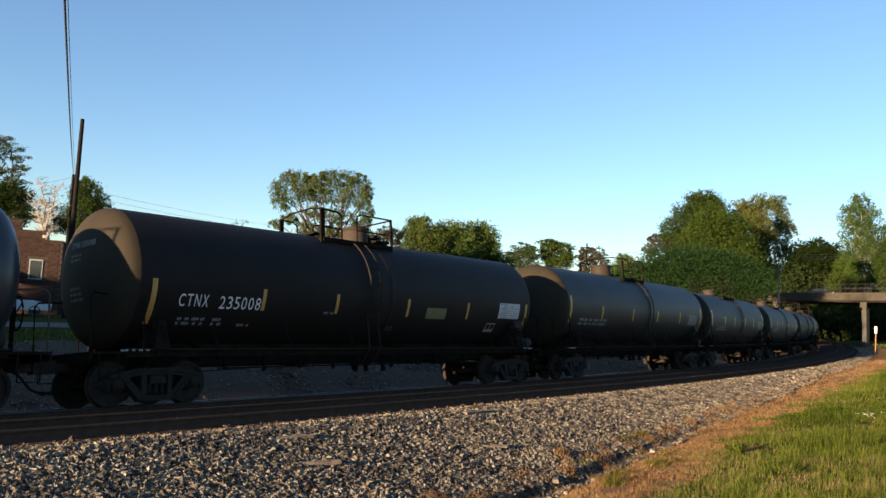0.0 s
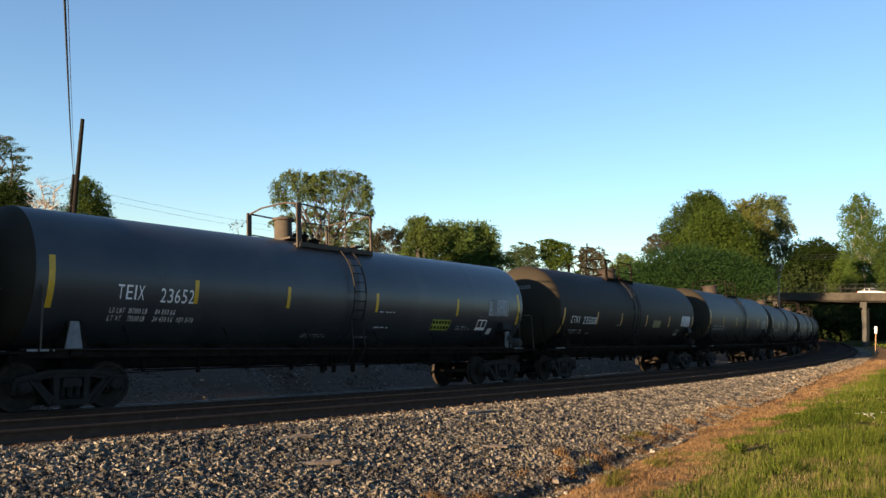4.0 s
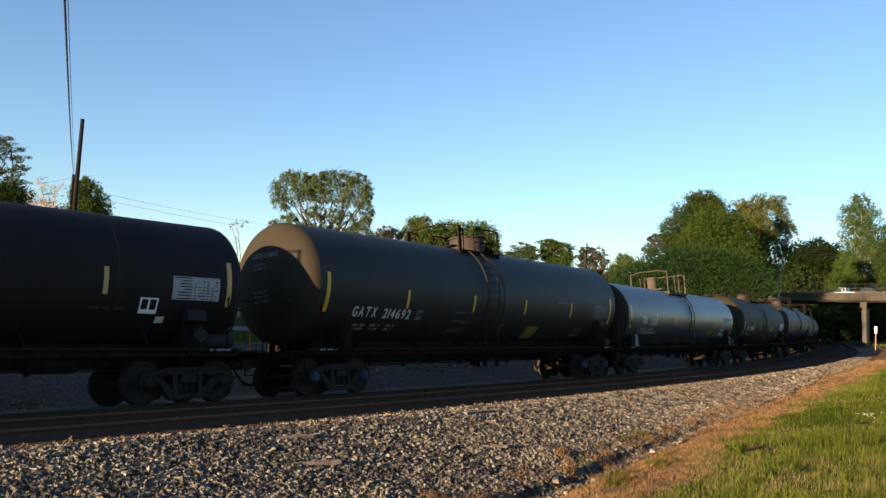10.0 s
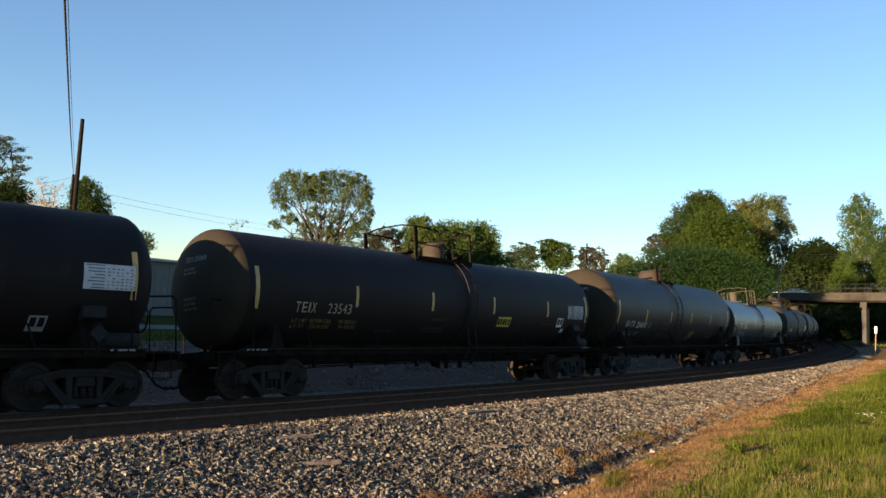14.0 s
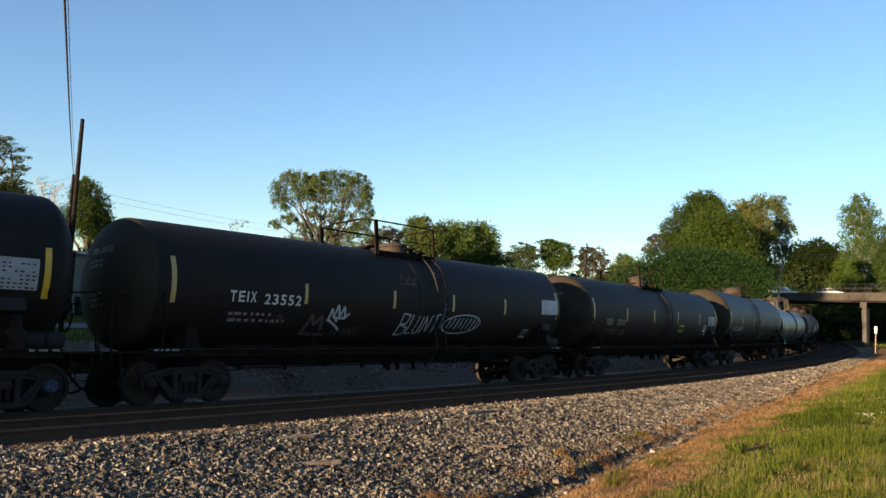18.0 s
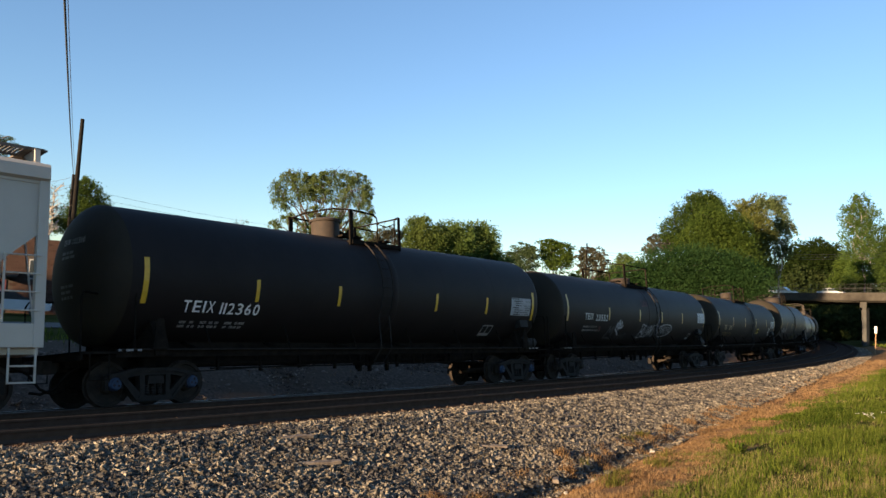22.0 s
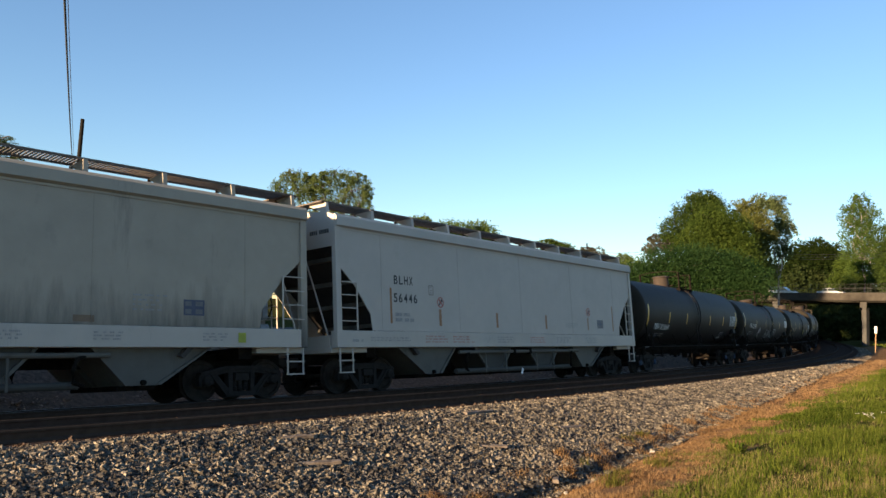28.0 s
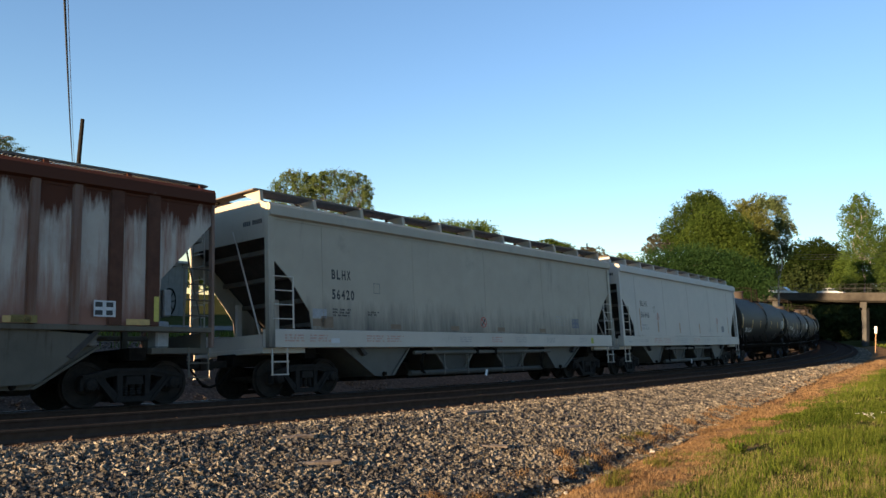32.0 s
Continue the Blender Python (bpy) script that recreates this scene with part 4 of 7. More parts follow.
def train_tanks():
    # far ahead
    for i, (mid, half, r, top, paint) in enumerate([(172.5, 7.6, 1.5, 4.15, TANK_BLACK), (155.0, 7.6, 1.55, 4.3, TANK_GREY), (137.5, 7.6, 1.5, 4.2, TANK_BLACK), (120.0, 7.3, 1.5, 4.15, TANK_BROWN), (103.36, 6.65, 1.52, 4.25, TANK_BROWN)]):
        car, sd = tank_car("dull brown-black tank car far along the train" if paint == TANK_BROWN else "dark tank car far along the train", half, r, top, paint, half - 0.6)
        stripes(sd, (-half + 0.25, half - 0.25), (-half * 0.55, -half * 0.2, half * 0.2, half * 0.55))
        sd.bars(-half * 0.8, -half * 0.45, 2.0, 2.25, 2, LETTER_DIM, rnd)
        if i > 2:
            sd.panel(half - 1.7, half - 0.6, 2.15, 2.65, PANELDIM, "data_panel")
        CARS.append((car, mid, half - 0.6))
    # blue-grey, before the lettered ones
    car, sd = tank_car("blue-grey weathered tank car with a banded barrel", 7.65, 1.55, 4.42, TANK_GREY, 6.7, (-1.4, -0.9, 1.4, 0.75, (-0.2, 0.4)), (-1.2, 0.42, 0.5), (0.2, 0.6))
    stripes(sd, (-7.45, 7.42), (-4.65, -1.51, 1.37, 4.33))
    sd.bars(-6.6, -4.0, 2.0, 2.3, 2, LETTER_DIM, rnd)
    sd.panel(5.6, 6.8, 2.2, 2.7, PANELDIM, "data_panel")
    CARS.append((car, 87.31, 6.7))
    # 235008
    car, sd = tank_car("matt black tank car with white lettering and a rusty manway", 7.25, 1.55, 4.32, TANK_BLACK, 6.6, (-1.55, -1.68, 1.02, 0.63, (-0.96, -0.38)), (0.45, 0.38, 0.46), (-0.6, -0.2))
    stripes(sd, (-6.92, 7.1), (-4.06, -1.70, 1.06, 3.85), TAPE_ORANGE, (1.70, 2.62), (2.05, 2.54))
    sd.letters("CTNX", -6.31, -5.58, 2.08, 2.34, WHITE)
    sd.letters("235008", -5.28, -4.15, 2.06, 2.33, WHITE)
    sd.bars(-6.22, -5.50, 1.68, 1.87, 2, LETTER_DIM, rnd)
    sd.bars(-5.33, -4.90, 1.68, 1.87, 2, LETTER_DIM, rnd)
    sd.bars(-4.62, -4.20, 1.68, 1.76, 1, LETTER_DIM, rnd)
    sd.bars(-2.1, -1.7, 2.02, 2.10, 1, LETTER_DIM, rnd)
    sd.bars(0.3, 0.75, 1.66, 1.78, 2, PANELDIM, rnd)
    sd.panel(1.88, 2.80, 2.02, 2.33, PANELGREEN, "warning_panel", None, label="faded green panel")
    sd.panel(5.52, 6.70, 2.12, 2.61, PANELWHITE, "data_panel", PANELDIM, 4, 5, rnd, "white data panel")
    sd.framed(5.02, 5.50, 1.69, 1.96, LETTER_DIM)
    head_marks(car, 7.25, 1.55, 2.77, rnd, "CTNX 235008")
    CARS.append((car, 69.585, 6.6))
    # 23652
    car, sd = tank_car("glossy blue-black tank car with a dusty manway and grey gussets", 8.1, 1.45, 4.10, TANK_BLUE, 7.2, (-1.47, -1.29, 1.37, 0.88, (-0.24, 0.38)), (-1.05, 0.24, 0.66), (0.08, 0.5), man_mat=DUSTY, gusset=GREYPLATE, rail_mat=DUSTY)
    stripes(sd, (-7.80, 7.93), (-4.64, -2.05, 1.05, 4.61), YELLOW, (1.95, 2.95), (2.14, 2.65))
    sd.letters("TEIX", -6.46, -5.88, 2.17, 2.46, WHITE)
    sd.letters("23652", -5.50, -4.70, 2.14, 2.43, WHITE)
    for words, x0, x1, z in (("LD LMT", -6.56, -6.24, 1.90), ("187100 LB", -6.15, -5.74, 1.90), ("84 850 KG", -5.55, -5.08, 1.90), ("LT WT", -6.56, -6.27, 1.75), ("75500 LB", -6.13, -5.75, 1.75), ("34 450 KG", -5.56, -5.09, 1.75), ("NEW 11-78", -4.99, -4.58, 1.75)):
        sd.letters(words, x0, x1, z, z + 0.10, CHALK, 0.02, "small_lettering")
    sd.panel(3.55, 4.40, 1.71, 2.01, PANELGREEN2, "warning_panel", UNDER, 2, 6, rnd, "yellow-green warning panel")
    sd.panel(6.25, 7.34, 2.20, 2.72, PANELGREY, "data_panel", UNDER, 6, 7, rnd, "grey inspection data panel")
    sd.framed(5.76, 6.24, 1.74, 2.06, WHITE)
    sd.panel(6.44, 6.66, 1.62, 1.80, PANELWHITE, "sticker")
    sd.bars(4.75, 5.5, 1.72, 1.86, 2, LETTER_DIM, rnd)
    sd.bars(-1.25, -0.35, 1.46, 1.56, 2, LETTER_DIM, rnd)
    sd.bars(1.2, 1.85, 2.13, 2.18, 1, WHITE, rnd)
    sd.bars(1.15, 1.95, 1.72, 1.77, 1, WHITE, rnd)
    sd.bars(0.6, 1.2, 1.46, 1.52, 1, LETTER_DIM, rnd)
    sd.bars(5.8, 6.25, 2.13, 2.17, 1, LETTER_DIM, rnd)
    head_marks(car, 8.1, 1.45, 2.65, rnd, "TEIX 23652")
    CARS.append((car, 51.69, 7.2))
    # 214692
    car, sd = tank_car("large dark grey tank car with a broad manway drum", 8.2, 1.62, 4.57, TANK_GREY, 7.1, (-1.75, -1.36, 0.84, 0.64, (-1.16, -0.56)), (0.30, 0.62, 0.52), (-1.0, -0.35), blue=True, band=-0.2)
    stripes(sd, (-7.92, 7.84), (-4.78, -1.58, 1.43, 4.62), YELLOW, (2.10, 3.09), (2.28, 2.78))
    sd.letters("GATX", -6.90, -5.97, 2.02, 2.27, CHALK, 0.02)
    sd.letters("214692", -5.70, -4.55, 2.0, 2.25, CHALK, 0.02)
    sd.framed(-4.28, -4.02, 1.98, 2.25, PANELDIM)
    sd.bars(-6.85, -6.05, 1.66, 1.85, 2, LETTER_DIM, rnd)
    sd.bars(-6.0, -5.45, 1.66, 1.85, 2, LETTER_DIM, rnd)
    sd.bars(-5.35, -4.98, 1.66, 1.85, 2, LETTER_DIM, rnd)
    sd.panel(2.0, 2.72, 1.52, 1.90, PANELYEL, "warning_panel", None, label="faded brown-yellow panel")
    sd.panel(6.4, 7.6, 2.26, 2.78, PANELFAINT, "data_panel", PANELDIM, 5, 7, rnd)
    sd.framed(5.35, 5.9, 1.61, 1.88, PANELDIM)
    sd.bars(-2.45, -1.55, 2.20, 2.27, 1, PANELDIM, rnd)
    sd.bars(-2.45, -1.55, 1.92, 2.02, 2, PANELDIM, rnd)
    sd.bars(-2.5, -1.5, 1.64, 1.78, 3, PANELDIM, rnd)
    sd.bars(0.05, 0.6, 1.66, 1.95, 4, PANELDIM, rnd)
    sd.bars(3.6, 4.4, 2.72, 2.80, 1, PANELDIM, rnd)
    head_marks(car, 8.2, 1.62, 2.95, rnd, "GATX 214692")
    CARS.append((car, 33.595, 7.1))
    # 23543
    car, sd = tank_car("deep black tank car with cream lettering and a yellow panel", 8.15, 1.48, 4.16, TANK_BLACK, 7.2, (-1.75, -1.47, 1.29, 0.77, (-0.32, 0.34)), (0.5, 0.36, 0.50), (0.3, 0.7))
    stripes(sd, (-7.91, 8.0), (-4.60, -1.41, 1.77, 5.15), TAPE_WORN, (2.10, 3.10), (2.25, 2.80))
    sd.letters("TEIX", -6.70, -6.02, 2.06, 2.31, CREAM)
    sd.letters("23543", -5.61, -4.78, 2.06, 2.31, CREAM)
    for words, x0, x1, z in (("LD LMT", -6.70, -6.22, 1.82), ("187100 LBS", -6.12, -5.40, 1.82), ("84 850 KG", -5.10, -4.48, 1.82), ("LT WT", -6.68, -6.25, 1.69), ("75500 LBS", -6.06, -5.40, 1.69), ("34 450 KG", -5.06, -4.43, 1.69)):
        sd.letters(words, x0, x1, z, z + 0.09, OCHRE, 0.01, "small_lettering")
    sd.panel(2.10, 2.84, 1.86, 2.17, PANELYELLOW, "warning_panel", UNDER, 1, 5, rnd, "yellow warning panel")
    sd.panel(6.61, 7.75, 2.21, 2.71, PANELGREY, "data_panel", UNDER, 5, 7, rnd, "pale grey inspection data panel")
    sd.framed(5.92, 6.32, 1.90, 2.22, WHITE)
    sd.panel(6.35, 6.55, 1.72, 1.85, PANELWHITE, "sticker")
    sd.bars(-1.35, -0.55, 1.96, 2.05, 1, DULLBROWN, rnd)
    sd.bars(-1.6, -0.4, 1.62, 1.80, 2, DULLBROWN, rnd)
    sd.bars(-3.6, -2.6, 1.62, 1.68, 1, DULLBROWN, rnd)
    sd.bars(4.9, 5.7, 1.95, 2.02, 1, DULLBROWN, rnd)
    head_marks(car, 8.15, 1.48, 2.68, rnd, "TEIX 23543")
    CARS.append((car, 14.855, 7.2))
    # 23552
    car, sd = tank_car("grimy black tank car with white scrawled tags", 8.15, 1.48, 4.16, TANK_BLACK, 7.2, (-1.33, -0.91, 1.64, 0.73, None), (0.75, 0.42, 0.27), (1.0, 1.45))
    stripes(sd, (-7.78, 8.0), (-4.06, -0.80, 1.88, 4.66), TAPE_WORN, (2.15, 3.15), (2.26, 2.76))
    sd.letters("TEIX", -6.33, -5.59, 2.24, 2.48, CHALK, 0.02)
    sd.letters("23552", -5.35, -4.22, 2.21, 2.45, CHALK, 0.02)
    sd.bars(-6.28, -4.85, 1.92, 2.02, 1, LETTER_DIM, rnd)
    sd.bars(-6.26, -4.45, 1.78, 1.88, 1, LETTER_DIM, rnd)
    sd.panel(6.95, 8.0, 2.33, 2.84, PANELWHITE, "data_panel", PANELDIM, 5, 6, rnd, "white inspection data panel")
    sd.framed(6.08, 6.42, 1.52, 1.80, LETTER_DIM)

    def scrawl(strokes, w, material, label=""):
        """A painted tag of freehand strokes, each a row of points in x,z."""
        bm = bmesh.new()
        for pts in strokes:
            for (xa, za), (xb, zb) in zip(pts, pts[1:]):
                a, b = sd.h(za), sd.h(zb)
                d = math.hypot(xb - xa, b - a) or 1.0
                nx, nz = -(b - a) / d * w / 2, (xb - xa) / d * w / 2
                n = max(1, int(d / 0.12))
                for i in range(n):
                    p, q = i / n, (i + 1) / n
                    u = [(xa + (xb - xa) * f + g * nx, a + (b - a) * f + g * nz) for f, g in ((p, -1), (q, -1), (q, 1), (p, 1))]
                    bm.faces.new([bm.verts.new(sd.at(x, z, 0.011)) for x, z in u])
        return part("painted_tag", bm, material, car, label)
    # the painted word, leaning, with long uneven strokes
    scrawl([[(-0.42, 1.56), (-0.32, 2.14), (-0.02, 2.10), (-0.12, 1.86), (-0.38, 1.84), (-0.02, 1.76), (-0.12, 1.58), (-0.42, 1.56)],
            [(0.10, 2.12), (0.02, 1.60), (0.26, 1.62)],
            [(0.38, 2.08), (0.30, 1.70), (0.36, 1.60), (0.50, 1.62), (0.58, 2.08)],
            [(0.62, 1.62), (0.72, 2.10), (0.86, 1.66), (0.96, 2.12)],
            [(1.04, 2.10), (1.36, 2.16)], [(1.20, 2.12), (1.14, 1.62)]], 0.05, TAG, "white spray-painted word")
    # hatched oval
    ring = [(2.46 + 0.94 * math.cos(2 * math.pi * k / 22), 1.90 + 0.27 * math.sin(2 * math.pi * k / 22) + 0.05 * math.cos(2 * math.pi * k / 22)) for k in range(23)]
    hatch = [[(1.75 + 0.2 * k, 1.74 + 0.04 * (k % 2)), (1.90 + 0.2 * k, 2.08)] for k in range(8)]
    scrawl([ring] + hatch, 0.045, TAG, "white hatched oval tag")
    scrawl([[(1.42, 1.75), (1.50, 2.40), (1.60, 2.10), (1.44, 2.05), (1.62, 1.85)], [(1.46, 2.5), (1.62, 2.3)]], 0.04, TAGBLUE, "pale blue scribble")
    # hand-shaped splash and dim letters under it
    scrawl([[(-3.20, 1.86), (-3.12, 2.18), (-3.02, 1.96), (-2.92, 2.28), (-2.82, 1.98), (-2.70, 2.24), (-2.62, 1.96), (-2.48, 2.08)], [(-3.18, 1.90), (-2.9, 1.78), (-2.66, 1.66)], [(-3.06, 2.05), (-2.86, 1.86)], [(-3.0, 1.95), (-2.6, 1.95)]], 0.07, TAG, "white splash-like tag")
    scrawl([[(-3.9, 1.60), (-3.75, 2.02), (-3.6, 1.75), (-3.42, 2.0), (-3.3, 1.62)], [(-3.95, 1.56), (-3.1, 1.54)]], 0.10, TAGGREY)
    scrawl([[(-2.86, 1.5), (-2.84, 1.72)], [(-2.86, 1.6), (-2.7, 1.6)], [(-2.7, 1.5), (-2.68, 1.72)], [(-2.55, 1.5), (-2.46, 1.72), (-2.38, 1.5)], [(-2.3, 1.5), (-2.28, 1.72), (-2.12, 1.52), (-2.1, 1.74)], [(-2.0, 1.52), (-1.98, 1.74), (-1.84, 1.72), (-1.86, 1.52), (-2.0, 1.52)]], 0.035, TAGGREY)
    scrawl([[(-0.55, 3.0), (-0.4, 3.25), (-0.25, 3.0), (-0.1, 3.22), (0.05, 3.02), (0.2, 3.2)], [(-0.5, 2.96), (0.2, 3.0)]], 0.07, TAGRED, "faded red tag")
    scrawl([[(-4.9, 1.75), (-4.8, 2.0), (-4.65, 1.8), (-4.72, 1.98)]], 0.06, TAGRED)
    head_marks(car, 8.15, 1.48, 2.68, rnd, "TEIX 23552")
    CARS.append((car, -4.045, 7.2))
    # 112360
    car, sd = tank_car("clean black tank car with blue bearing caps and a rusty manway", 7.6, 1.55, 4.36, TANK_BLACK, 6.8, (-1.37, -0.76, 1.22, 0.70, (0.29, 1.02)), (-0.88, 0.40, 0.54), (-0.3, 0.1), blue=True)
    stripes(sd, (-7.28, 7.38), (-4.42, -1.80, 2.15, 4.68), YELLOW, (2.10, 3.05), (2.24, 2.75))
    sd.letters("TEIX", -6.32, -5.52, 1.97, 2.21, WHITE, 0.01)
    sd.letters("112360", -5.36, -4.28, 1.95, 2.19, WHITE, 0.01)
    sd.bars(-6.27, -5.85, 1.63, 1.80, 2, LETTER_DIM, rnd)
    sd.bars(-5.75, -5.2, 1.63, 1.80, 2, LETTER_DIM, rnd)
    sd.bars(-5.1, -4.45, 1.63, 1.80, 2, LETTER_DIM, rnd)
    sd.panel(6.06, 7.22, 2.24, 2.82, PANELGREY, "data_panel", UNDER, 5, 7, rnd, "grey inspection data panel")
    sd.framed(4.78, 5.34, 1.58, 1.90, LETTER_DIM)
    sd.bars(-7.2, -6.3, 1.11, 1.15, 1, WHITE, rnd)
    head_marks(car, 7.6, 1.55, 2.81, rnd, "TEIX 112360")
    CARS.append((car, -21.79, 6.8))


TANK_BROWN = streaked("brown black tank paint", (0.015, 0.011, 0.009), (0.021, 0.015, 0.012), (0.03, 0.021, 0.015), 0.05, (0.026, 0.018, 0.014), None, None, 0.6, 0.28)
TANK_BLUE = mat("blue black tank paint", (0.020, 0.026, 0.033), (0.028, 0.034, 0.041), 0.9, 0.40, bump=0.03, fine=9, stain=(0.040, 0.044, 0.047))
DUSTY = mat("dusty brown steel", (0.060, 0.047, 0.034), (0.040, 0.032, 0.024), 5, 0.9)
TAPE_WORN = mat("worn yellow tape", (0.50, 0.32, 0.10), (0.37, 0.24, 0.08), 9, 0.5)
PANELGREEN = mat("olive panel", (0.16, 0.16, 0.06), (0.11, 0.11, 0.05), 8, 0.6)
PANELGREEN2 = mat("acid green panel", (0.30, 0.36, 0.05), (0.22, 0.27, 0.04), 8, 0.6)
PANELGREY = mat("pale grey panel", (0.30, 0.31, 0.32), (0.22, 0.23, 0.24), 8, 0.6)
PANELYELLOW = mat("yellow panel", (0.50, 0.42, 0.08), (0.38, 0.32, 0.06), 8, 0.6)
TAG = mat("chalk white spray paint", (0.42, 0.44, 0.46), (0.25, 0.26, 0.28), 10, 0.8)
TAGGREY = mat("thin grey spray paint", (0.055, 0.056, 0.058), (0.035, 0.035, 0.037), 5, 0.8)
TAGBLUE = mat("pale blue spray paint", (0.16, 0.18, 0.26), (0.10, 0.11, 0.17), 8, 0.8)
TAGRED = mat("faded red spray paint", (0.08, 0.02, 0.02), (0.04, 0.015, 0.015), 6, 0.8)
train_tanks()


# ---- hopper cars ----
def hopper_car(label, half, paint, sill_paint, ribs=False, top=4.62, walk_mat=None):
    car = thing("hopper_car", label, "hopper car", group="cars of the freight train")
    walk_mat = walk_mat or WALKWAY
    o = 1.55
    q = half - 1.35 if not ribs else half - 1.15
    shape = [(-half, top), (half, top), (half, 3.42), (half - 0.70, 2.80), (q + 0.06, 2.05), (q, 1.62), (-q, 1.62), (-q - 0.06, 2.05), (-half + 0.70, 2.80), (-half, 3.42)]
    if ribs:
        shape = [(-half, top), (half, top), (half, 3.95), (q - 0.08, 2.60), (q - 0.12, 1.60), (-q + 0.12, 1.60), (-q + 0.08, 2.60), (-half, 3.95)]
    for s in (-1, 1):
        part("side_sheet", prism(bmesh.new(), shape, s * o, s * (o - 0.03)), paint, car)
        part("top_chord", prism(bmesh.new(), [(s * (o - 0.02), top - 0.36), (s * (o + 0.02), top - 0.36), (s * (o + 0.02), top - 0.31), (s * (o + 0.115), top - 0.27), (s * (o + 0.10), top - 0.04), (s * (o + 0.05), top + 0.03), (s * (o - 0.02), top + 0.03)], -half, half, "x"), paint, car)
        part("side_sill", box(-half, half, s * (o - 0.22), s * (o + 0.03), 1.50 if ribs else 1.17, 1.61, 0.012), sill_paint, car)
        for e in (-1, 1):
            part("corner_post", box(e * (half - (0.05 if ribs else 0.17)), e * (half + 0.02), s * (o - 0.10), s * (o + 0.045), 1.17, top + 0.02, 0.01), RUSTLIGHT if ribs else paint, car)
            # ladder beside the corner
            bm = bmesh.new()
            x0, x1 = e * (half - 0.10), e * (half - 0.72)
            tube(bm, [(x1, s * (o + 0.05), 1.62), (x1, s * (o + 0.05), 2.88)], 0.024)
            lad = part("side_ladder", bm, sill_paint, car)
            rung = plain("rung", tube(bmesh.new(), [(x0, s * (o + 0.06), 0), (x1, s * (o + 0.06), 0)], 0.016), sill_paint)
            for k in range(4):
                use("rung", rung, lad, pose(0, 0, 1.85 + 0.34 * k))
            bm = bmesh.new()
            xa, xb = e * (half - 0.10), e * (half - 0.56)
            for x in (xa, xb):
                tube(bm, [(x, s * (o + 0.0), 1.18), (x, s * (o + 0.0), 0.52)], 0.022)
            for z in (0.54, 0.84):
                bx(bm, min(xa, xb), max(xa, xb), s * o - 0.06, s * o + 0.06, z - 0.015, z + 0.015)
            part("sill_step", bm, sill_paint, car)
        if ribs:
            n = 19
            for k in range(n):
                x = -7.18 + 14.36 * k / (n - 1)
                dark = k % 4 in (1, 2) or k in (0, n - 1)
                w = 0.13 if dark else 0.075
                part("side_rib", prism(bmesh.new(), [(x - w - 0.03, s * (o - 0.005)), (x - w, s * (o + 0.06)), (x + w, s * (o + 0.06)), (x + w + 0.03, s * (o - 0.005))], 1.62, top - 0.1, "z"), RUSTRIB if dark else RUSTLIGHT, car)
        else:
            for k in range(5):
                x = -q + 0.4 + (2 * q - 0.8) * k / 4
                part("panel_seam", box(x - 0.012, x + 0.012, s * o, s * (o + 0.006), 1.66, top - 0.36), paint, car)
    # roof, slopes, ends
    part("roof", prism(bmesh.new(), [(-o, top), (-o * 0.8, top + 0.14), (-0.45, top + 0.24), (0.45, top + 0.24), (o * 0.8, top + 0.14), (o, top), (o, top - 0.05), (-o, top - 0.05)], -half + 0.02, half - 0.02, "x"), paint, car)
    for e in (-1, 1):
        bm = prism(bmesh.new(), [(e * (half - 0.05), 3.95), (e * (half - 0.05), top), (e * (half - 0.12), top), (e * (half - 0.12), 3.98), (e * 5.6, 0.95), (e * 5.5, 1.0)], -o + 0.035, o - 0.035)
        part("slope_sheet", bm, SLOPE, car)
        for k in range(5):
            f = 0.10 + 0.19 * k
            x, z = e * (half - 0.05 - f * (half - 5.6)), 3.95 - f * 3.0
            part("slope_rib", box(x - 0.04, x + 0.10, -o + 0.05, o - 0.05, z - 0.16, z - 0.05), SLOPERIB, car)
        part("end_panel", box(min(e * (half - 0.045), e * (half - 0.01)), max(e * (half - 0.045), e * (half - 0.01)), -o + 0.04, o - 0.04, 3.82, top - 0.01), paint, car)
        if not ribs:
            bm = bmesh.new()
            for k in range(9):
                y = -0.62 - 0.075 * k - (0.06 if k > 3 else 0)
                bx(bm, min(e * (half - 0.01), e * (half - 0.004)), max(e * (half - 0.01), e * (half - 0.004)), y - 0.05, y, 4.18, 4.29)
            part("end_lettering", bm, DARKTXT, car)["kind"] = "stuff"
        part("end_sill", box(e * (half - 1.3), e * (half + 0.02), -o + 0.2, o - 0.2, 1.05, 1.18, 0.01), sill_paint, car)
        part("end_sheet", box(e * (half - 0.14), e * half, -o + 0.25, o - 0.25, 1.18, 1.50), sill_paint, car)
        for s in (-1, 1):
            part("end_post", box(e * (half - 0.95), e * (half - 0.82), s * 0.75 - 0.05, s * 0.75 + 0.05, 1.18, 2.4), sill_paint, car)
            if s < 0:
                continue
            bm = bmesh.new()
            tube(bm, [(e * (half + 0.02), s * 0.95, 1.3), (e * (half + 0.02), s * 0.95, top)], 0.02)
            lad = part("end_ladder", bm, sill_paint, car)
            rung = plain("rung", tube(bmesh.new(), [(e * (half + 0.02), s * 0.95, 0), (e * (half + 0.02), s * (o - 0.06), 0)], 0.016), sill_paint)
            for k in range(9):
                use("rung", rung, lad, pose(0, 0, 1.75 + 0.33 * k))
        part("end_brace", tube(bmesh.new(), [(e * (half - 0.02), -0.2, top - 0.5), (e * (half - 0.02), -1.2, 1.5)], 0.022), sill_paint, car)
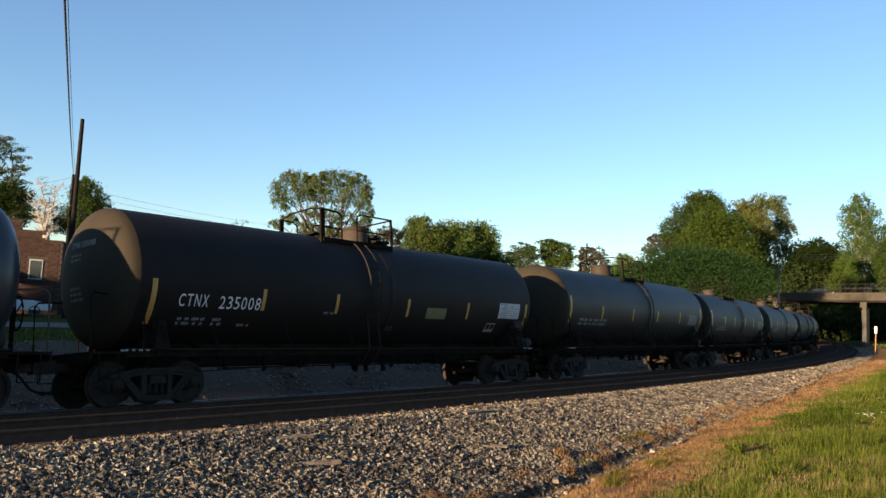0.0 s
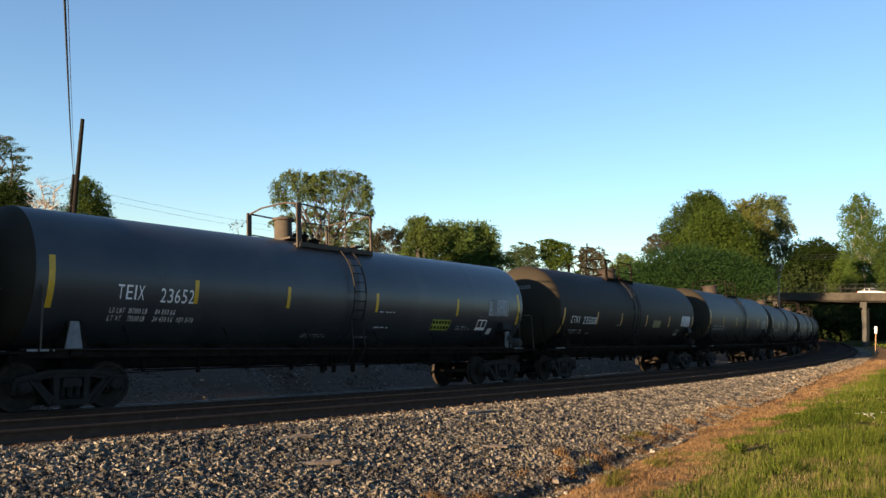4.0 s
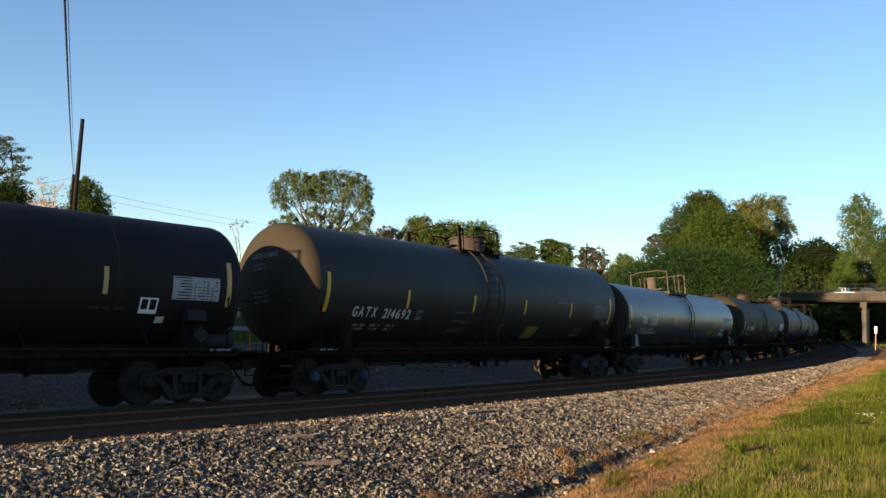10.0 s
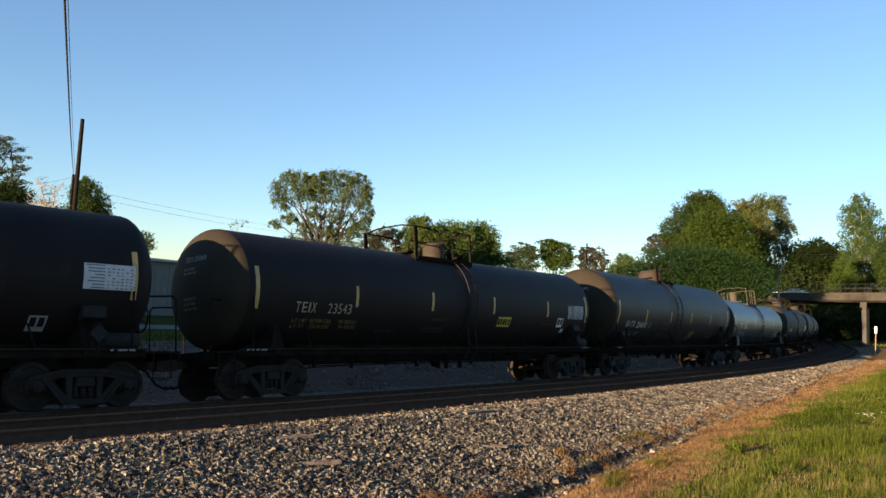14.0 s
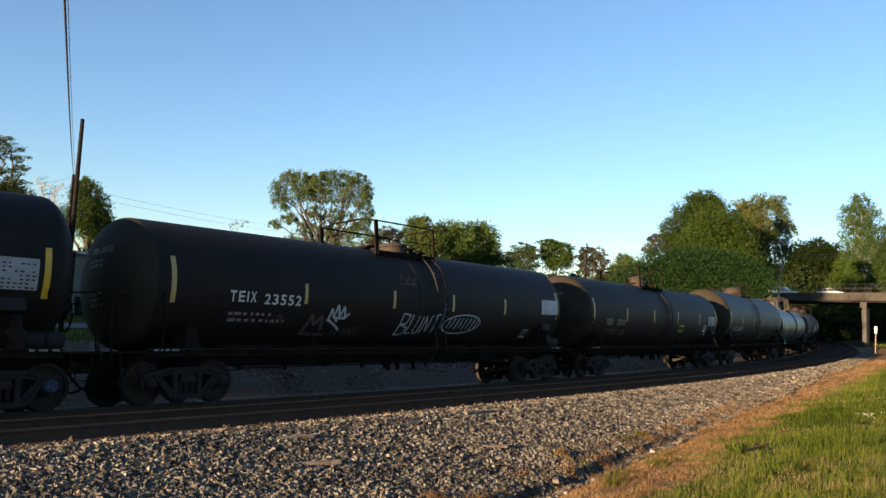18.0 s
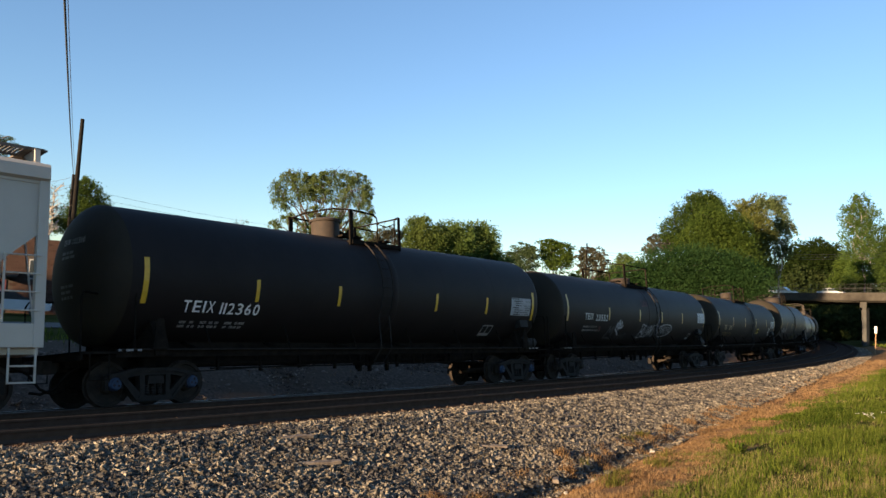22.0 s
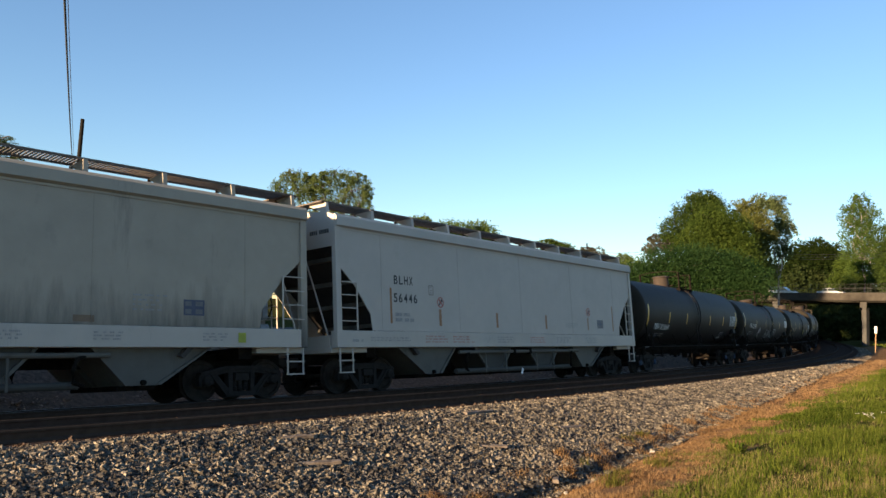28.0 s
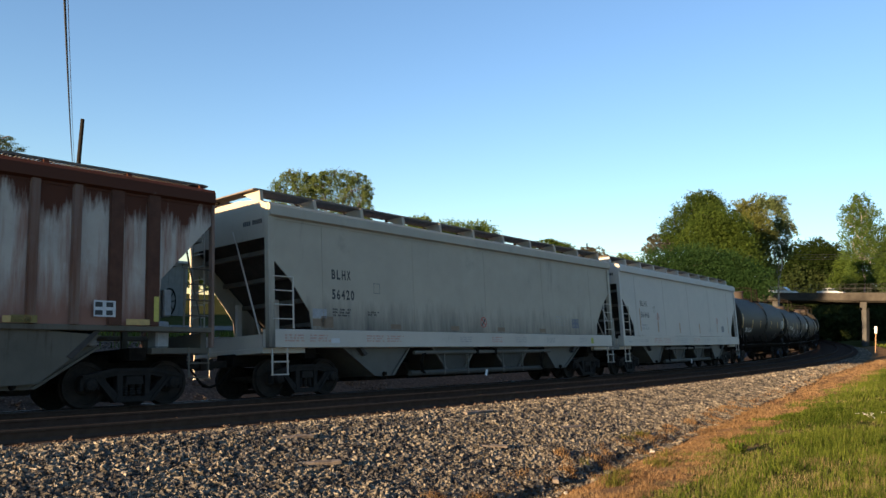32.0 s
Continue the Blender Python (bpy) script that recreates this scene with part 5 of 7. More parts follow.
        part("draft_sill", box(e * (half - 3.2), e * (half + 0.1), -0.32, 0.32, 0.78, 1.08, 0.015), UNDER, car)
        part("body_bolster", box(e * (half - 1.55) - 0.18, e * (half - 1.55) + 0.18, -1.25, 1.25, 0.92, 1.18), UNDER, car)
        coupler(car, e * (half - 0.15), e, UNDER)
        truck(car, e * (half - 1.55))
    # hand brake and gear at the front end
    bm = bmesh.new()
    tube(bm, [(half - 0.5, -0.55 + 0.3 * math.cos(2 * math.pi * k / 18), 2.25 + 0.3 * math.sin(2 * math.pi * k / 18)) for k in range(19)], 0.018)
    for k in range(4):
        a = math.pi * k / 4
        tube(bm, [(half - 0.5, -0.55 + 0.29 * math.cos(a), 2.25 + 0.29 * math.sin(a)), (half - 0.5, -0.55 - 0.29 * math.cos(a), 2.25 - 0.29 * math.sin(a))], 0.012)
    part("brake_wheel", bm, UNDER, car)
    part("brake_box", box(half - 0.75, half - 0.55, -0.78, -0.32, 1.9, 2.5, 0.03), PANELGREY, car)
    part("air_valve", box(half - 1.15, half - 0.85, -1.25, -0.85, 1.18, 1.75, 0.04), PANELGREY, car)
    # roof walk
    zw = top + (0.26 if ribs else 0.45)
    for s in (-1, 1):
        bm = bmesh.new()
        bx(bm, -half - 0.05, half + 0.05, s * 0.52, s * 0.56, zw - 0.05, zw)
        bx(bm, -half - 0.05, half + 0.05, s * 1.12, s * 1.16, zw - 0.05, zw)
        n = int(half * 2 / 0.08)
        for k in range(n):
            x = -half + 2 * half * (k + 0.5) / n
            bx(bm, x - 0.014, x + 0.014, s * 0.54, s * 1.14, zw - 0.035, zw - 0.005)
        part("roof_walk", bm, walk_mat, car)
        for k in range(11):
            x = -half + 0.1 + (2 * half - 0.2) * k / 10
            part("walk_arm", box(x - 0.035, x + 0.035, min(s * 0.5, s * 1.2), max(s * 0.5, s * 1.2), zw - 0.10, zw - 0.05), UNDER, car)
            part("walk_bracket", prism(bmesh.new(), [(s * 1.16, zw - 0.04), (s * 1.20, zw - 0.04), (s * 1.24, top + 0.05), (s * 1.10, top + 0.13), (s * 0.56, zw - 0.06)], x - 0.05, x + 0.05, "x"), paint, car)
    for e in (-1, 1):
        part("end_walk", box(e * (half - 0.30), e * (half + 0.10), -1.16, 1.16, zw - 0.045, zw - 0.015), walk_mat, car)
        part("hatch_cover", box(e * half * 0.5 - 2.6, e * half * 0.5 + 2.6, -0.38, 0.38, top + 0.22, top + 0.36, 0.04), paint, car)
    # discharge bays: sloping sheets that meet over narrow outlets
    for k, x in enumerate((-4.75, -1.55, 1.55, 4.75) if not ribs else (-4.6, -1.5, 1.5, 4.6)):
        out = (-1 if k == 0 else 1) if k in (0, 3) else 0
        for s in (-1, 1):
            l, r = (1.60 if out < 0 else 1.12), (1.60 if out > 0 else 1.12)
            bm = prism(bmesh.new(), [(x - l, 1.2), (x + r, 1.2), (x + 0.34, 0.40), (x - 0.34, 0.40)], s * 0.12, s * 1.36)
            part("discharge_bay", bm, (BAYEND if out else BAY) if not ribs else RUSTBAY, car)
            part("bay_flange", prism(bmesh.new(), [(x - l - 0.03, 1.2), (x - l + 0.05, 1.2), (x - 0.30, 0.42), (x - 0.38, 0.40)], s * 1.36, s * 1.41), BAYEND if not ribs else RUSTBAY, car)
            part("bay_flange", prism(bmesh.new(), [(x + r + 0.03, 1.2), (x + r - 0.05, 1.2), (x + 0.30, 0.42), (x + 0.38, 0.40)], s * 1.36, s * 1.41), BAYEND if not ribs else RUSTBAY, car)
            part("outlet_gate", box(x - 0.42, x + 0.42, s * 0.2, s * 1.1, 0.30, 0.41, 0.02), UNDER, car)
            for g in ((-0.62, 0.55) if not out else ()):
                part("gate_bar", box(x + g - 0.022, x + g + 0.022, s * 1.44, s * 1.48, 0.36, 0.98), BAYEND if not ribs else RUSTBAY, car)
            part("outlet_valve", lathe(bmesh.new(), [(s * 1.12, 0.0), (s * 1.12, 0.10), (s * 1.22, 0.12), (s * 1.34, 0.12), (s * 1.36, 0.06), (s * 1.44, 0.05), (s * 1.44, 0.0)], 14, "y", (x, 0, 0.46)), UNDER, car, smooth=True)
    if ribs:
        # wide slope pocket over the truck
        for e in (-1, 1):
            for s in (-1, 1):
                part("slope_pocket", prism(bmesh.new(), [(e * 3.9, 1.58), (e * 6.15, 1.42), (e * 5.0, 0.50), (e * 3.9, 0.46)], s * 1.30, s * 1.50), RUSTBAY, car)
        part("bay_skirt", box(-3.9, 3.9, -1.50, -1.30, 0.75, 1.58, 0.02), RUSTBAY, car)
    else:
        for s in (-1, 1):
            for x in (-3.25, 3.3):
                part("air_hose", tube(bmesh.new(), [(x + 0.25, s * 1.44, 1.02), (x + 0.05, s * 1.50, 0.95), (x - 0.05, s * 1.52, 0.72), (x - 0.02, s * 1.50, 0.50), (x + 0.2, s * 1.42, 0.42)], 0.045, 8), UNDER, car, "black rubber hose")
        part("route_card", prism(bmesh.new(), [(-0.22, 0.28), (-0.12, 0.25), (-0.04, 0.43), (-0.14, 0.46)], -1.53, -1.52), WHITE, car, "small white card")
    part("centre_sill", box(-half + 2.5, half - 2.5, -0.13, 0.13, 0.80, 1.2), UNDER, car)
    if not ribs:
        for s in (-1, 1):
            part("vacuum_pipe", tube(bmesh.new(), [(-3.7, s * 1.40, 0.44), (3.4, s * 1.40, 0.44)], 0.08, 10), BAY, car)
            part("running_pipe", tube(bmesh.new(), [(-3.55, s * 1.45, 1.02), (4.0, s * 1.45, 1.02)], 0.055, 8), BAYEND, car)
            for x in (-0.5, 0.5):
                part("pipe_clamp", box(x - 0.07, x + 0.07, s * 1.36, s * 1.52, 0.93, 1.14, 0.02), UNDER, car)
    return car, Side(car, 0, 0, o)


HOPPER_CLEAN = streaked("pale grey hopper paint", (0.455, 0.412, 0.356), (0.418, 0.378, 0.328), (0.352, 0.318, 0.278), 0.0, (0.375, 0.338, 0.295), spec=0.25)
HOPPER_DIRTY = streaked("dirty grey hopper paint", (0.375, 0.328, 0.258), (0.335, 0.293, 0.232), (0.21, 0.187, 0.160), 0.02, (0.21, 0.198, 0.172), None, ((0.085, 0.080, 0.070), 2.35, 1.15), spec=0.2, scale=1.5)
HOPPER_RUST = streaked("rust-streaked grey hopper paint", (0.42, 0.37, 0.32), (0.35, 0.305, 0.265), (0.22, 0.078, 0.046), 0.115, (0.24, 0.15, 0.12), ((0.075, 0.023, 0.011), 3.75, 4.1), ((0.23, 0.115, 0.085), 2.7, 1.8), spec=0.15)
SILL_CLEAN = streaked("pale sill paint", (0.465, 0.418, 0.355), (0.42, 0.378, 0.325), (0.21, 0.20, 0.185), 0.0, (0.25, 0.245, 0.235), spec=0.25)
RUSTLIGHT = streaked("half rusted rib paint", (0.20, 0.13, 0.10), (0.16, 0.10, 0.08), (0.12, 0.045, 0.025), 0.1, (0.15, 0.08, 0.055), spec=0.1)
RUSTRIB = mat("dark rusted rib", (0.060, 0.021, 0.011), (0.090, 0.034, 0.018), 4, 0.9, bump=0.1)
RUSTBAY = streaked("dusty tan bay", (0.125, 0.110, 0.088), (0.10, 0.088, 0.07), (0.05, 0.026, 0.017), 0.06, (0.05, 0.034, 0.025), spec=0.06)
# dirt and the shade under the car are both put into the bay colours
BAY = streaked("dusty grey bay, shade painted in", (0.075, 0.070, 0.061), (0.058, 0.054, 0.047), (0.04, 0.036, 0.031), 0.04, (0.042, 0.038, 0.034), spec=0.06)
BAYEND = streaked("dusty grey end bay, part shade painted in", (0.130, 0.122, 0.105), (0.105, 0.098, 0.085), (0.068, 0.062, 0.054), 0.05, (0.068, 0.062, 0.054), spec=0.06)
# slope sheets and ribs are coloured dark for the shade at the car ends
SLOPE = mat("slope sheet darkened for shade", (0.055, 0.046, 0.041), (0.034, 0.029, 0.026), 3, 0.85)
SLOPERIB = mat("slope rib dimmed for shade", (0.15, 0.135, 0.115), (0.105, 0.093, 0.08), 3, 0.85)
WALKWAY = mat("rusty galvanised grating", (0.13, 0.105, 0.085), (0.09, 0.07, 0.055), 8, 0.8)


def emblem(side, x, z, r=0.16):
    """A red ring with a hammer crossed out in it."""
    bm = bmesh.new()
    n = 24
    for k in range(n):
        a, b = 2 * math.pi * k / n, 2 * math.pi * (k + 1) / n
        q = [bm.verts.new(side.at(x + rr * math.cos(t), z + rr * math.sin(t), 0.008)) for rr, t in ((r, a), (r, b), (r * 0.82, b), (r * 0.82, a))]
        bm.faces.new(q)
    d, w = r * 0.60, r * 0.09
    q = [bm.verts.new(side.at(x + u, z + v, 0.010)) for u, v in ((-d - w, d - w), (-d + w, d + w), (d + w, -d + w), (d - w, -d - w))]
    bm.faces.new(q)
    e = part("emblem", bm, EMBLEMRED, side.car, "red ring with a crossed-out hammer")
    bm = bmesh.new()
    for pts in (((-d - w, -d + w), (-d + w, -d - w), (d * 0.6 + w, d * 0.6 - w), (d * 0.6 - w, d * 0.6 + w)), ((d * 0.15, d * 0.75), (d * 0.45, d * 1.1), (d * 1.1, d * 0.4), (d * 0.75, d * 0.1))):
        bm.faces.new([bm.verts.new(side.at(x + u, z + v, 0.009)) for u, v in pts])
    part("hammer_sign", bm, DARKTXT, e)


EMBLEMRED = mat("signal red paint", (0.40, 0.065, 0.045), (0.32, 0.06, 0.045), 12, 0.6)


def train_hoppers():
    car, sd = hopper_car("pale blue-grey covered hopper car with orange stripes", 8.83, HOPPER_CLEAN, SILL_CLEAN)
    sd.letters("BLHX", -6.57, -5.75, 2.94, 3.18, DARKTXT, 0.02)
    sd.letters("56446", -6.60, -5.58, 2.43, 2.68, DARKTXT, 0.02)
    sd.outline(-5.04, -4.83, 2.70, 2.98, DARKTXT)
    sd.letters("C", -4.965, -4.90, 2.75, 2.84, DARKTXT, 0.0)
    sd.bars(-5.0, -4.87, 2.89, 2.93, 1, DARKTXT, rnd)
    sd.tape(-6.72, 1.83, 2.82, 0.08, ORANGE)
    for x, z in ((-4.53, 2.29), (-1.52, 2.27), (1.60, 2.28), (4.77, 2.27), (6.93, 2.80)):
        sd.tape(x, 1.79, z, 0.11 if x < 4 else 0.08, ORANGE)
    emblem(sd, -4.50, 2.50)
    emblem(sd, 4.84, 2.49)
    sd.bars(-6.55, -5.6, 1.86, 2.16, 2, LETTER_DIM, rnd)
    sd.panel(5.55, 6.05, 1.88, 2.2, PANELBLUE, "data_panel", PANELDIM, 2, 2, rnd, "small dark blue data panel")
    side2 = Side(car, 0, 0, 1.585)
    side2.bars(-7.6, -5.9, 1.32, 1.46, 2, LETTER_DIM, rnd, 0.5)
    for x, m in ((-5.3, RED), (-4.0, RED), (-1.6, LETTER_DIM), (0.4, RED), (2.2, LETTER_DIM), (4.4, LETTER_DIM)):
        side2.bars(x, x + 1.1, 1.28, 1.52, 3, m, rnd, 0.5)
    side2.bars(-8.3, -7.8, 1.3, 1.4, 1, LETTER_DIM, rnd)
    sd.bars(3.0, 4.0, 1.86, 2.05, 3, LETTER_DIM, rnd, 0.5)
    CARS.append((car, -39.89, 8.83 - 1.55))

    car, sd = hopper_car("dirty grey covered hopper car with dark lettering", 8.86, HOPPER_DIRTY, SILL_CLEAN)
    sd.letters("BLHX", -6.80, -6.12, 2.93, 3.17, DARKTXT, 0.03)
    sd.letters("56420", -6.80, -6.0, 2.41, 2.66, DARKTXT, 0.03)
    sd.outline(-5.25, -5.0, 2.62, 2.90, PANELDIM)
    emblem(sd, -0.18, 1.95, 0.17)
    sd.bars(-6.78, -6.05, 1.95, 2.18, 3, DARKTXT, rnd)
    sd.bars(-5.5, -5.0, 2.0, 2.14, 2, DARKTXT, rnd)
    for x in (-7.2, -4.6, -1.9, 0.6, 3.2):
        sd.panel(x, x + 0.42, 1.67, 1.80 if x > -7 else 1.95, PANELBROWN, "patch_plate")
    sd.panel(-7.48, -7.0, 1.90, 2.14, PANELGREY, "patch_plate")
    sd.panel(-7.48, -7.04, 1.70, 1.88, PANELBROWN, "patch_plate")
    sd.panel(5.55, 6.05, 1.86, 2.2, PANELBLUE, "data_panel", PANELDIM, 2, 2, rnd, "small dark blue data panel")
    sd.bars(4.4, 5.2, 1.9, 2.3, 4, LETTER_DIM, rnd, 0.4)
    side2 = Side(car, 0, 0, 1.585)
    for x, m in ((-8.4, RED), (-7.6, RED), (-5.6, RED), (-4.8, RED), (-1.5, LETTER_DIM), (0.2, RED), (1.6, LETTER_DIM), (3.6, LETTER_DIM), (6.0, LETTER_DIM)):
        side2.bars(x, x + 0.7, 1.30, 1.50, 3, m, rnd, 0.5)
    side2.panel(-6.9, -6.6, 1.28, 1.40, PANELWHITE, "sticker")
    side2.panel(6.9, 7.1, 1.28, 1.5, GREEN, "sticker")
    CARS.append((car, -58.51, 8.86 - 1.55))

    car, sd = hopper_car("old ribbed hopper car with heavy rust over grey paint", 8.6, HOPPER_RUST, RUSTBAY, True, 4.66)
    sd2 = Side(car, 0, 0, 1.612)
    sd2.panel(5.94, 6.38, 1.77, 2.09, PANELWHITE, "data_panel", DARKTXT, 2, 2, rnd, "white data panel with dark squares")
    for x in (-3.0, 0.6, 4.3, 6.6):
        sd2.panel(x, x + 0.5, 1.62, 1.74, TAPE_WORN, "reflective_stripe")
    sd2.panel(7.19, 7.30, 1.70, 2.22, PANELYELLOW, "reflective_stripe")
    sd2.panel(4.44, 4.9, 1.62, 1.76, PANELYEL, "reflective_stripe")
    CARS.append((car, -77.4, 8.6 - 1.55))


PANELBLUE = mat("dark blue panel", (0.04, 0.05, 0.09), (0.06, 0.07, 0.11), 8, 0.5)
PANELBROWN = mat("brown primer patch", (0.20, 0.13, 0.08), (0.15, 0.10, 0.065), 8, 0.7)
train_hoppers()


def ride(s, half):
    x0, y0, _ = on_line(s - half)
    x1, y1, _ = on_line(s + half)
    return pose((x0 + x1) / 2, (y0 + y1) / 2, 0, -math.degrees(CANT), 0, math.degrees(math.atan2(y1 - y0, x1 - x0)))


def gone(t):
    """The way that the train has made since 15 s."""
    return SPEED * (t - 15) + SLOWING * (t - 15) ** 2 / 2


def motions():
    for car, mid, half in CARS:
        walk(car, [(float(i), ride(mid + gone(float(i)), half)) for i in range(33)])
    for v, y, face, rows in TRAFFIC:
        walk(v, [(float(t), road_pose(px, y, face)) for t, px in rows])
    times = [4.0 * i / 30 for i in range(241)]
    for w, a in WHEELSETS:
        walk(w, [(t, pose(a, 0, WHEEL_R, 0, math.degrees(gone(t) / WHEEL_R), 0)) for t in times])
# ---- trees ----
BARK = mat("grey brown bark", (0.055, 0.046, 0.038), (0.034, 0.028, 0.024), 4, 0.95, bump=0.3)
PALEBARK = mat("pale grey bark", (0.30, 0.27, 0.24), (0.20, 0.18, 0.16), 4, 0.95, bump=0.3)
L_OAK = leafy("oak leaves", (0.026, 0.050, 0.013), (0.066, 0.100, 0.024), 0.4)
L_WILLOW = leafy("young willow leaves", (0.070, 0.098, 0.040), (0.145, 0.175, 0.078), 0.4)
L_YELLOW = leafy("yellow green leaves", (0.034, 0.060, 0.013), (0.072, 0.108, 0.022), 0.35)
L_SPRING = leafy("spring green leaves", (0.052, 0.092, 0.024), (0.110, 0.158, 0.046), 0.35)
L_PINE = leafy("dark pine needles", (0.023, 0.039, 0.018), (0.052, 0.075, 0.035), 0.5, 0.15)
L_BROWN = leafy("brownish buds", (0.052, 0.052, 0.034), (0.092, 0.090, 0.056), 0.4)
# darker copy of the green leaves, with shade put into the colour
L_SHADE = leafy("green leaves darkened for shade", (0.012, 0.024, 0.007), (0.030, 0.048, 0.013), 0.4)
PXM = 1.0 / 1397.6


def ground_at(x, y):
    s, o = beside(x, y)
    return land(s, max(-60.0, min(60.0, o)))


def leaves(rs, lobes, depth, leaf_px, cover, thick=0.75):
    """Leaf sprays in the lobes of a crown: (x, y, half width, half height) as seen, at a depth."""
    allv = []
    k = depth * PXM
    for cx, cy, rx, ry in lobes:
        rx, ry, cy = rx * 1.10, ry * 1.14, cy - ry * 0.06
        c = np.array(sight(cx, cy, depth))
        R = np.array([rx * k, min(rx, ry * 1.3) * k * thick, ry * k])
        n = max(30, int(2.6 * cover * math.pi * rx * ry / (leaf_px ** 2 * 0.55)))
        m = max(8, n // 22)
        d = rs.normal(size=(m, 3))
        d /= np.linalg.norm(d, axis=1)[:, None]
        cl = d * (rs.random(m) ** 0.42)[:, None]
        pick = rs.randint(0, m, n)
        p = cl[pick] + rs.normal(size=(n, 3)) * 0.13
        p = p * R + c
        sz = leaf_px * k * rs.uniform(0.55, 1.25, n)
        q = np.array([(-0.5, -0.28, 0), (0.1, -0.5, 0.08), (0.55, 0.0, 0), (0.0, 0.45, 0.1)])
        v = np.einsum("nij,kj->nki", turns(rs, n), q) * sz[:, None, None] + p[:, None, :]
        allv.append(v.reshape(-1, 3))
    V = np.concatenate(allv)
    F = np.arange(len(V)).reshape(-1, 4)
    return V, F


def crooked(bm, a, b, r0, r1, rnd, n=5, wob=0.06):
    a, b = Vector(a), Vector(b)
    L = (b - a).length
    pts = []
    for i in range(n + 1):
        f = i / n
        p = a.lerp(b, f)
        if 0 < i < n:
            p += Vector((rnd.uniform(-1, 1), rnd.uniform(-1, 1), rnd.uniform(-0.6, 0.6))) * L * wob
        p.z += L * 0.06 * math.sin(math.pi * f)
        pts.append(p)
    tube(bm, pts, [r0 + (r1 - r0) * i / n for i in range(n + 1)], 6)
    return pts


TREE_RND = random.Random(21)
TREE_RS = np.random.RandomState(21)


def tree(label, depth, lobes, material, foot, leaf_px=4.2, cover=2.4, trunk_r=0.25, bark=None, stems=1, twigs=0, fork=0.35, more=()):
    """foot: where the trunk would meet the ground, as seen from the camera (x)."""
    bark = bark or BARK
    base = sight(foot, 560, depth)
    gz = ground_at(base.x, base.y) - 0.15
    cs = [Vector(sight(l[0], l[1], depth)) for l in lobes]
    top = max(cs, key=lambda c: c.z)
    t = thing("tree", label, "tree", pose(base.x, base.y, gz))
    inv = Matrix.Translation((-base.x, -base.y, -gz))
    mid = sum(cs, Vector()) / len(cs)
    forkp = Vector((base.x + (mid.x - base.x) * 0.5, base.y, gz + (mid.z - gz) * fork * 1.6))
    for k in range(stems):
        bm = bmesh.new()
        off = Vector(((k - (stems - 1) / 2) * trunk_r * 2.2, 0, 0))
        tgt = forkp + off * 2.5 if stems > 1 else forkp
        crooked(bm, Vector((base.x, base.y, gz)) + off, tgt, trunk_r, trunk_r * 0.7, TREE_RND, 4, 0.03)
        bmesh.ops.transform(bm, matrix=inv, verts=bm.verts)
        part("trunk", bm, bark, t, smooth=True)
    for c, l in zip(cs, lobes):
        bm = bmesh.new()
        st = forkp + Vector((TREE_RND.uniform(-1, 1) * trunk_r, 0, 0)) * 1.5
        end = c + Vector((0, 0, l[3] * depth * PXM * 0.4))
        pts = crooked(bm, st, end, trunk_r * 0.55, trunk_r * 0.10, TREE_RND, 6, 0.05)
        R = l[2] * depth * PXM
        for j in range(5 + twigs):
            q = pts[TREE_RND.randint(2, len(pts) - 1)]
            e = q + Vector((TREE_RND.uniform(-1, 1) * R * 0.9, TREE_RND.uniform(-1, 1) * R * 0.6, TREE_RND.uniform(0.0, 1) * l[3] * depth * PXM * 0.9))
            p2 = crooked(bm, q, e, trunk_r * 0.20, trunk_r * 0.05, TREE_RND, 3, 0.08)
            if twigs:
                for _ in range(4):
                    q2 = p2[TREE_RND.randint(1, len(p2) - 1)]
                    e2 = q2 + Vector((TREE_RND.uniform(-1, 1), TREE_RND.uniform(-1, 1), TREE_RND.uniform(0, 1))) * R * 0.4
                    crooked(bm, q2, e2, trunk_r * 0.07, trunk_r * 0.03, TREE_RND, 2, 0.08)
        bmesh.ops.transform(bm, matrix=inv, verts=bm.verts)
        part("limb", bm, bark, t)
    for ls, mt, cv in [(lobes, material, cover)] + list(more):
        if cv:
            V, F = leaves(TREE_RS, ls, depth, leaf_px, cv)
            V -= np.array((base.x, base.y, gz))
            soup("crown", V, F, mt, "", "", "stuff", t)
    return t


